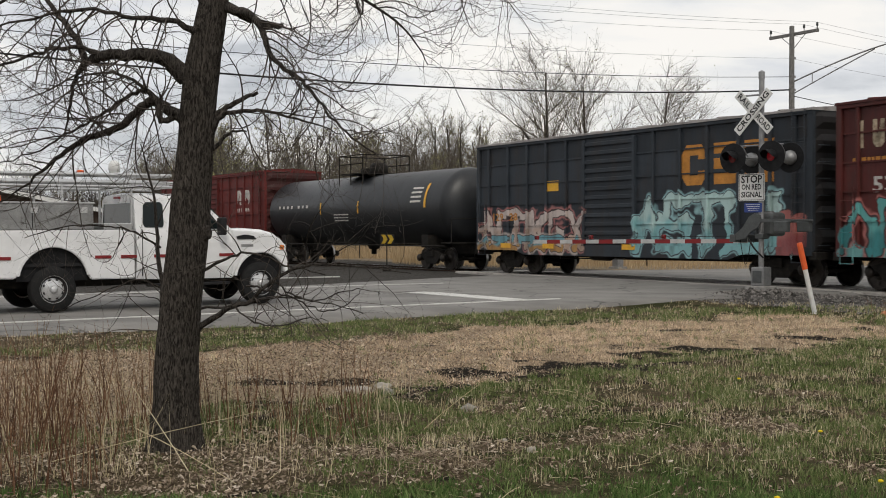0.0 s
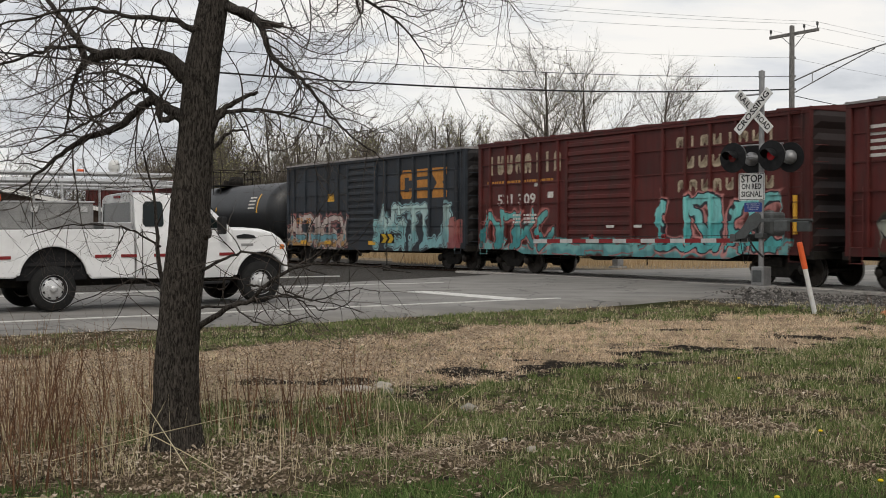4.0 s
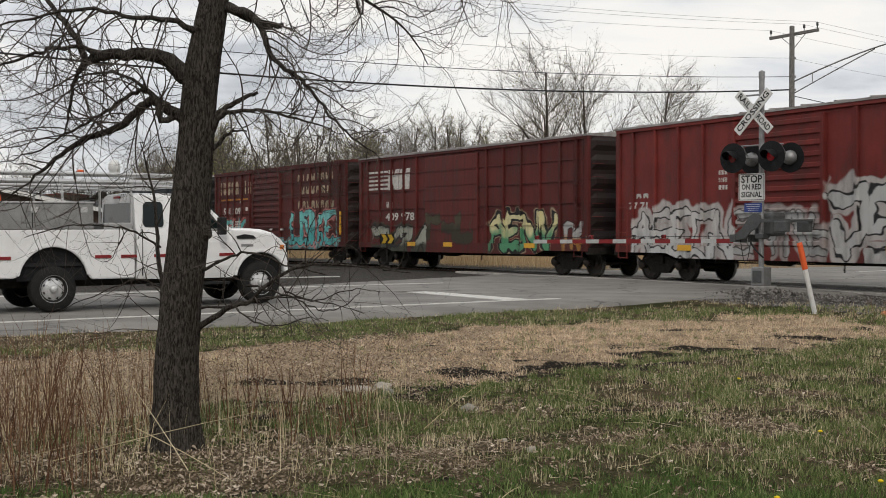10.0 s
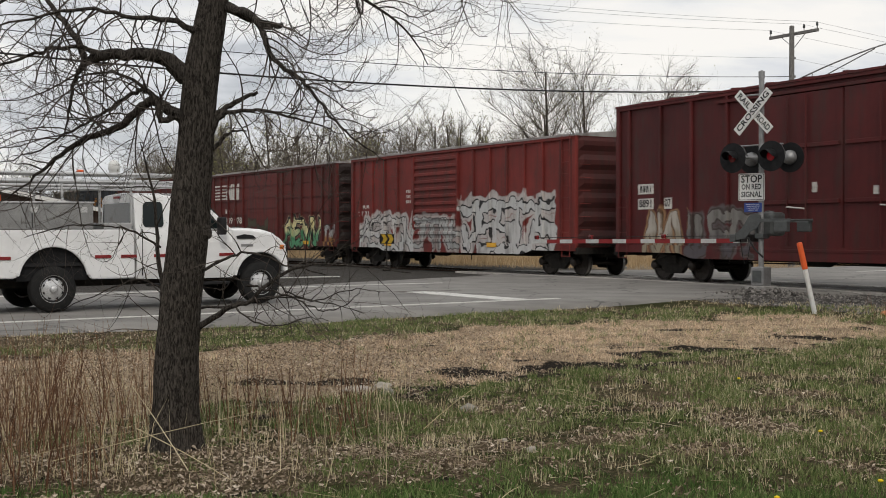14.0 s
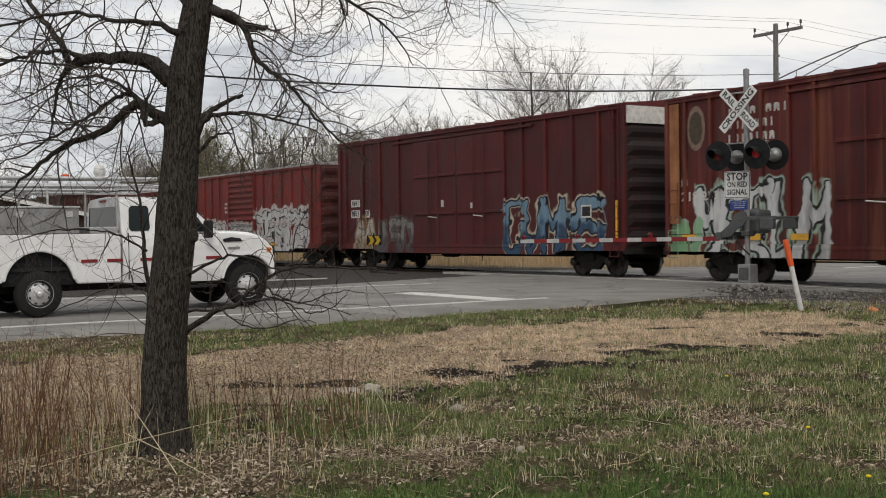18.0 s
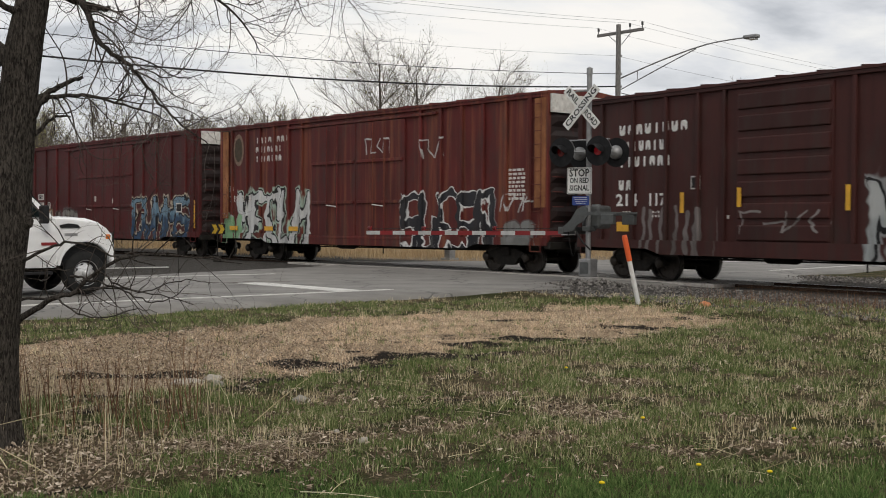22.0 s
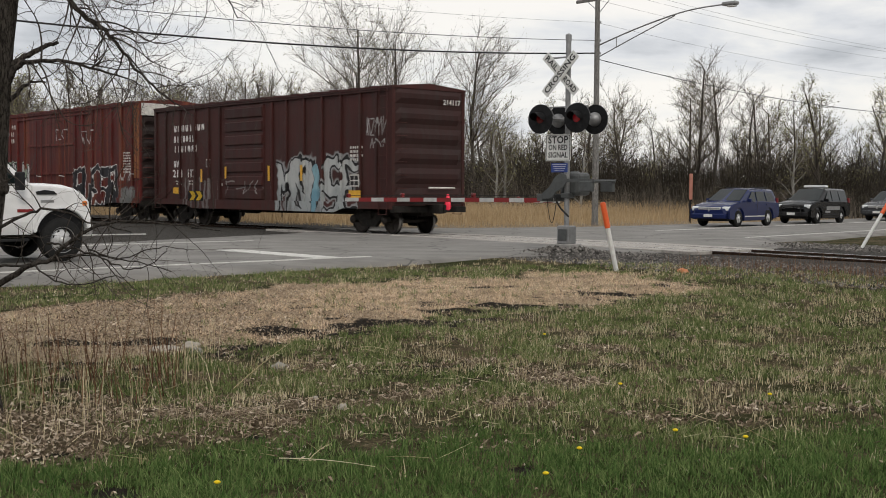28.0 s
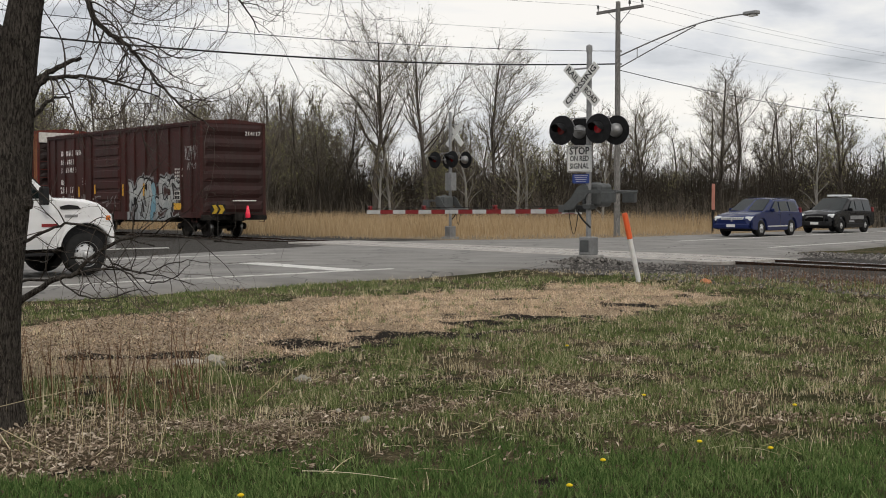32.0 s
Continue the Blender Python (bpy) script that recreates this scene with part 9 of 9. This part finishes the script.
# the pale mown strip
x, y, r = field_points(42000, 10.5, 30, 23, 0.9)
band, rut, litter, off, ok, nn = zones(x, y)
keep = ok & (r.uniform(0, 1, len(x)) < band * (1 - rut) * np.clip(0.62 + 1.5 * value_noise(x, y, 1.9, 9), 0.06, 1) * np.clip(0.6 + 0.3 * x, 0.22, 1)) & (off > 0.5)
roots, size = tufted(x, y, keep, r, 9, 0.05)
k = len(roots)
blade_stuff("dead_grass_strip", "pale pinkish strip of short dead grass", roots, r.uniform(0.02, 0.10, k) * size, r.uniform(0.004, 0.008, k), 1.1, M_PALE, 33)
# crumbled mud along the strip
x, y, r = field_points(90000, 10.5, 22, 25, 1.0)
band, rut, litter, off, ok, nn = zones(x, y)
keep = ok & (r.uniform(0, 1, len(x)) < rut)
c = rooted(x, y, keep)
n = len(c)
w = r.uniform(0.010, 0.032, n)[:, None]
v = np.empty((n, 5, 3))
for i in range(4):
    a = i * math.pi / 2 + r.uniform(-0.5, 0.5, n)
    v[:, i] = c + np.stack([np.cos(a), np.sin(a), np.zeros(n)], 1) * w
v[:, 4] = c + np.stack([r.normal(0, .3, n), r.normal(0, .3, n), r.uniform(.25, 0.8, n)], 1) * w
k = np.arange(n)[:, None] * 5
me = bpy.data.meshes.new("mud_clods")
me.from_pydata(v.reshape(-1, 3).tolist(), [], sum(((k + np.array([i, (i + 1) % 4, 4])).tolist() for i in range(4)), []))
me.materials.append(blade_material("wet_dark_mud", [(0.010, 0.008, 0.007), (0.026, 0.021, 0.017), (0.05, 0.04, 0.032), (0.10, 0.08, 0.06)]))
tagged(new("mud_clods", me), "dark crumbled mud along the worn strip", "mud", kind="stuff")
# tall weeds at the left of the tree, and fringe at the ballast
weeds = []
rq = random.Random(4)
for kx in range(400):
    if rq.random() < 0.72:
        x0, y0 = rq.uniform(-3.9, -2.1), rq.uniform(7.0, 10.2)
    else:
        x0, y0 = rq.uniform(-2.4, -0.6), rq.uniform(8.8, 10.8)
    h = rq.uniform(0.25, 0.95) * (1.0 if x0 < -2.2 else 0.75)
    st = grow(rq, Vector((x0, y0, -0.18)), Vector((rq.gauss(0, .14), rq.gauss(0, .14), 1)), h, rq.uniform(.003, .0065), 6, 0.0, 0.05)
    weeds.append(st)
    for q in range(rq.randrange(0, 5)):
        o, _ = st[rq.randrange(2, 6)]
        weeds.append(grow(rq, o, Vector((rq.gauss(0, .6), rq.gauss(0, .6), 1)), h * rq.uniform(.15, .35), .002, 3, .05, .1))
me = tubes(weeds, 3)
me.materials.append(M_REED)
tagged(new("dry_weeds", me), "tall reddish-brown dead weed stalks beside the tree", "weeds", kind="stuff")
n = 1100
r = np.random.RandomState(61)
x = np.where(r.rand(n) < 0.7, r.uniform(-4.2, -1.9, n), r.uniform(-2.2, -0.3, n))
y = r.uniform(7.2, 12.0, n)
roots = rooted(x, y, np.ones(n, bool))
blade_stuff("tall_dry_grass", "tall thin dry grass round the tree", roots, r.uniform(0.15, 0.55, n), r.uniform(0.002, 0.005, n), 0.45, M_DRY, 62)
n = 4600
s_, n_ = -9.5 - 16.5 * r.uniform(0, 1, n) ** 0.8, r.uniform(-6.2, -3.4, n)
x = TRACK_AT.x + ALONG.x * s_ + ACROSS.x * n_
y = TRACK_AT.y + ALONG.y * s_ + ACROSS.y * n_
roots = rooted(x, y, np.ones(n, bool))
blade_stuff("trackside_weeds", "thin dry grass along the ballast", roots, r.uniform(0.06, 0.46, n), r.uniform(0.004, 0.007, n), 0.6, M_REED, 63)
# fallen long straws and a stick
straws = []
for a0, b0, w in ((Vector((-2.55, 7.9, -.1)), Vector((-1.2, 7.95, .22)), .004), (Vector((-1.6, 7.6, -.1)), Vector((-2.1, 8.2, .35)), .004), (Vector((-1.9, 7.5, .18)), Vector((-1.25, 7.3, -.12)), .004),
                  (Vector((-.15, 9.2, -.1)), Vector((.30, 9.9, .16)), .004), (Vector((.14, 6.82, -.115)), Vector((.65, 6.52, -.11)), .003), (Vector((.30, 6.72, -.11)), Vector((.42, 6.80, -.04)), .003), (Vector((-2.9, 7.6, -.1)), Vector((-2.0, 7.9, .1)), .003)):
    straws.append([(a0.lerp(b0, f) + Vector((0, 0, .05 * f * (1 - f))), w * (1 - .5 * f)) for f in (0, .25, .5, .75, 1)])
for kx in range(160):
    p = Vector((rq.uniform(-3.5, 3.5), rq.uniform(6.8, 12), 0))
    p.z = ground_z(p.x, p.y) + 0.02
    straws.append(grow(rq, p, Vector((rq.gauss(0, 1), rq.gauss(0, 1), .15)), rq.uniform(.1, .4), .0025, 3, 0, .1))
me = tubes(straws, 3)
me.materials.append(M_DRY)
tagged(new("fallen_straw", me), "fallen pale straws and sticks on the grass", "straw", kind="stuff")
heap = []
for kx in range(150):
    p = Vector((rq.gauss(-0.02, .30), rq.gauss(8.2, .26), 0))
    p.z = ground_z(p.x, p.y) + rq.uniform(0.01, 0.06)
    heap.append(grow(rq, p, Vector((rq.gauss(0, 1), rq.gauss(0, .7), rq.uniform(-.1, .5))), rq.uniform(.06, .26), .003, 5, -0.10, .2))
me = tubes(heap, 3)
me.materials.append(M_LEAF)
tagged(new("straw_heap", me), "flattened heap of brown stalks and dead leaves", "straw", kind="stuff")


def leaf_litter(count, seed):
    x, y, r = field_points(count, 5.3, 24, seed, 1.15)
    band, rut, litter, off, ok, nn = zones(x, y)
    keep = ok & (r.uniform(0, 1, len(x)) < np.clip(litter * 0.95 + 0.07 * (y > 7.2), 0, 1))
    roots = rooted(x, y, keep)
    n = len(roots)
    a = r.uniform(0, math.tau, n)
    L, W = r.uniform(0.006, 0.027, n), r.uniform(0.002, 0.009, n)
    ax = np.stack([np.cos(a), np.sin(a), r.normal(0, .35, n)], 1) * L[:, None]
    bx = np.stack([-np.sin(a), np.cos(a), r.normal(0, .45, n)], 1) * W[:, None]
    c = roots + np.array([0, 0, 1]) * r.uniform(0.012, 0.05, n)[:, None]
    v = np.empty((n, 6, 3))
    v[:, 0], v[:, 3] = c - ax, c + ax
    curl = np.array([0, 0, 1]) * r.uniform(-.012, .015, n)[:, None]
    v[:, 1], v[:, 2] = c - ax * .3 - bx + curl, c + ax * .4 - bx * .8 + curl
    v[:, 5], v[:, 4] = c - ax * .3 + bx + curl, c + ax * .4 + bx * .8 + curl
    k = np.arange(n)[:, None] * 6
    me = bpy.data.meshes.new("leaf_litter")
    me.from_pydata(v.reshape(-1, 3).tolist(), [], (k + np.array([0, 1, 2, 3])).tolist() + (k + np.array([0, 3, 4, 5])).tolist())
    me.materials.append(M_LEAF)
    return tagged(new("leaf_litter", me), "curled grey-brown dead leaves on the ground", "leaves", kind="stuff")


leaf_litter(125000, 41)

# straw field beyond the track
n = 300000
r = np.random.RandomState(71)
s_ = r.uniform(9.0, 62, n)
n_ = r.uniform(-60, 85, n)
x = TRACK_AT.x + ALONG.x * s_ + ACROSS.x * n_
y = TRACK_AT.y + ALONG.y * s_ + ACROSS.y * n_
ang = np.degrees(np.arctan2(x, y))
keep = (y < 86) & ((n_ - MID > 3.4) | ((n_ - MID < -3.4) & (s_ > 34))) & (ang > -2.4 - (y > 72) * 22) & (ang < 34)
edge_fade = np.clip((s_ - np.array([road_far(v) for v in n_]) - 0.8) / 9.0, 0.0, 1)
keep &= r.uniform(0, 1, n) < 0.25 + 0.75 * edge_fade
x, y, ef = x[keep], y[keep], edge_fade[keep]
roots = np.stack([x, y, np.full(len(x), -0.16)], 1)
k = len(roots)
blade_stuff("straw_field", "field of tall straw-coloured dead grass", roots, r.uniform(0.55, 1.25, k) * (0.10 + 0.90 * ef ** 1.6), r.uniform(0.009, 0.022, k), 0.45, M_FIELD, 72)

# stones, chunks and dandelions in the grass
M_ROCK = paint("pale_lichened_rock", (0.30, 0.28, 0.24), 0.9, vary=0.3, scale=12, dirt=(0.10, 0.11, 0.05), dirt_amount=0.5, grain=50, grain_bump=0.6)


def rock(x, y, w, h, seed, label, material=None):
    rr = random.Random(seed)
    bm = bmesh.new()
    bmesh.ops.create_icosphere(bm, subdivisions=3, radius=1)
    for v in bm.verts:
        d = 1 + 0.35 * noise.noise(v.co * 1.6 + Vector((seed, 0, 0))) + 0.1 * noise.noise(v.co * 5 + Vector((0, seed, 0)))
        v.co = Vector((v.co.x * w * d, v.co.y * w * 0.7 * d, v.co.z * h * d))
    solid("rock", bm, material or M_ROCK, label, "rock", pose(x, y, ground_z(x, y) + h * 0.3, 0, 0, rr.uniform(0, 360)), smooth=True)


M_CONC = paint("broken_concrete", (0.40, 0.365, 0.31), 0.9, vary=0.25, scale=10, dirt=(0.08, 0.07, 0.06), dirt_amount=0.5, grain=60, grain_bump=0.5)
rock(0.22, 10.55, 0.09, 0.045, 1, "pale rounded stone half sunk in the grass")
rock(-0.54, 11.75, 0.06, 0.05, 2, "small pale stone beside broken concrete")
rock(-0.85, 12.3, 0.24, 0.028, 3, "flat broken slab of pale concrete in the leaves", M_CONC)
rock(-0.62, 12.45, 0.13, 0.05, 4, "chunk of broken pale concrete", M_CONC)
rock(0.62, 8.55, 0.045, 0.03, 5, "small white stone in the grass", M_CONC)
rock(0.45, 8.95, 0.03, 0.02, 6, "small white stone in the grass", M_CONC)
M_ORANGE_CHUNK = paint("orange_painted_chunk", (0.55, 0.22, 0.10), 0.8, vary=0.4, scale=8, dirt=(0.4, 0.36, 0.3), dirt_amount=0.8)
rock(7.9, 21.7, 0.13, 0.07, 7, "orange-painted chunk of concrete beside the ballast", M_ORANGE_CHUNK)
M_DANDELION = paint("dandelion_yellow", (0.75, 0.55, 0.02), 0.7, vary=0.2, dirt_amount=0)
M_STEM = paint("dandelion_stem", (0.08, 0.12, 0.03), 0.7, dirt_amount=0)
head_me = mesh_of("flower_head", lathe([(0, .008), (.008, .010), (.016, .006), (.018, 0), (.010, -.006), (0, -.008)], 12), M_DANDELION, True)
stem_me = mesh_of("stem", rods(((0, 0, -0.07), (0, 0, 0), .0025), sides=5), M_STEM)
DAND = ((1.86, 6.77), (2.93, 6.91), (2.57, 7.14), (3.72, 8.35), (2.94, 12.1), (-.18, 6.1), (1.51, 6.15), (2.76, 8.9))
for kx, (x0, y0) in enumerate(DAND):
    d = thing("dandelion", "small yellow dandelion in the grass", "dandelion", pose(x0, y0, ground_z(x0, y0) + 0.075), "dandelions in the grass")
    part("flower_head", head_me, None, d, "yellow flower head")
    part("stem", stem_me, None, d)


def motions():
    """The train rolls away along the track and its wheels turn."""
    times = [k * 1.0 for k in range(33)]
    for car, centre in TRAIN:
        walk(car, [(t, riding(centre + run(t))) for t in times])
    turns, t, last = [], 0.0, -9.0
    while t < 32.0:
        if run(t) - last >= 0.58:
            turns.append(t)
            last = run(t)
        t = round(t + 1 / FPS, 5)
    turns.append(32.0)
    for w, dx in WHEELS:
        walk(w, [(t, pose(dx, 0, WHEEL_R, 0, math.degrees(run(t) / WHEEL_R), 0)) for t in turns])


motions()
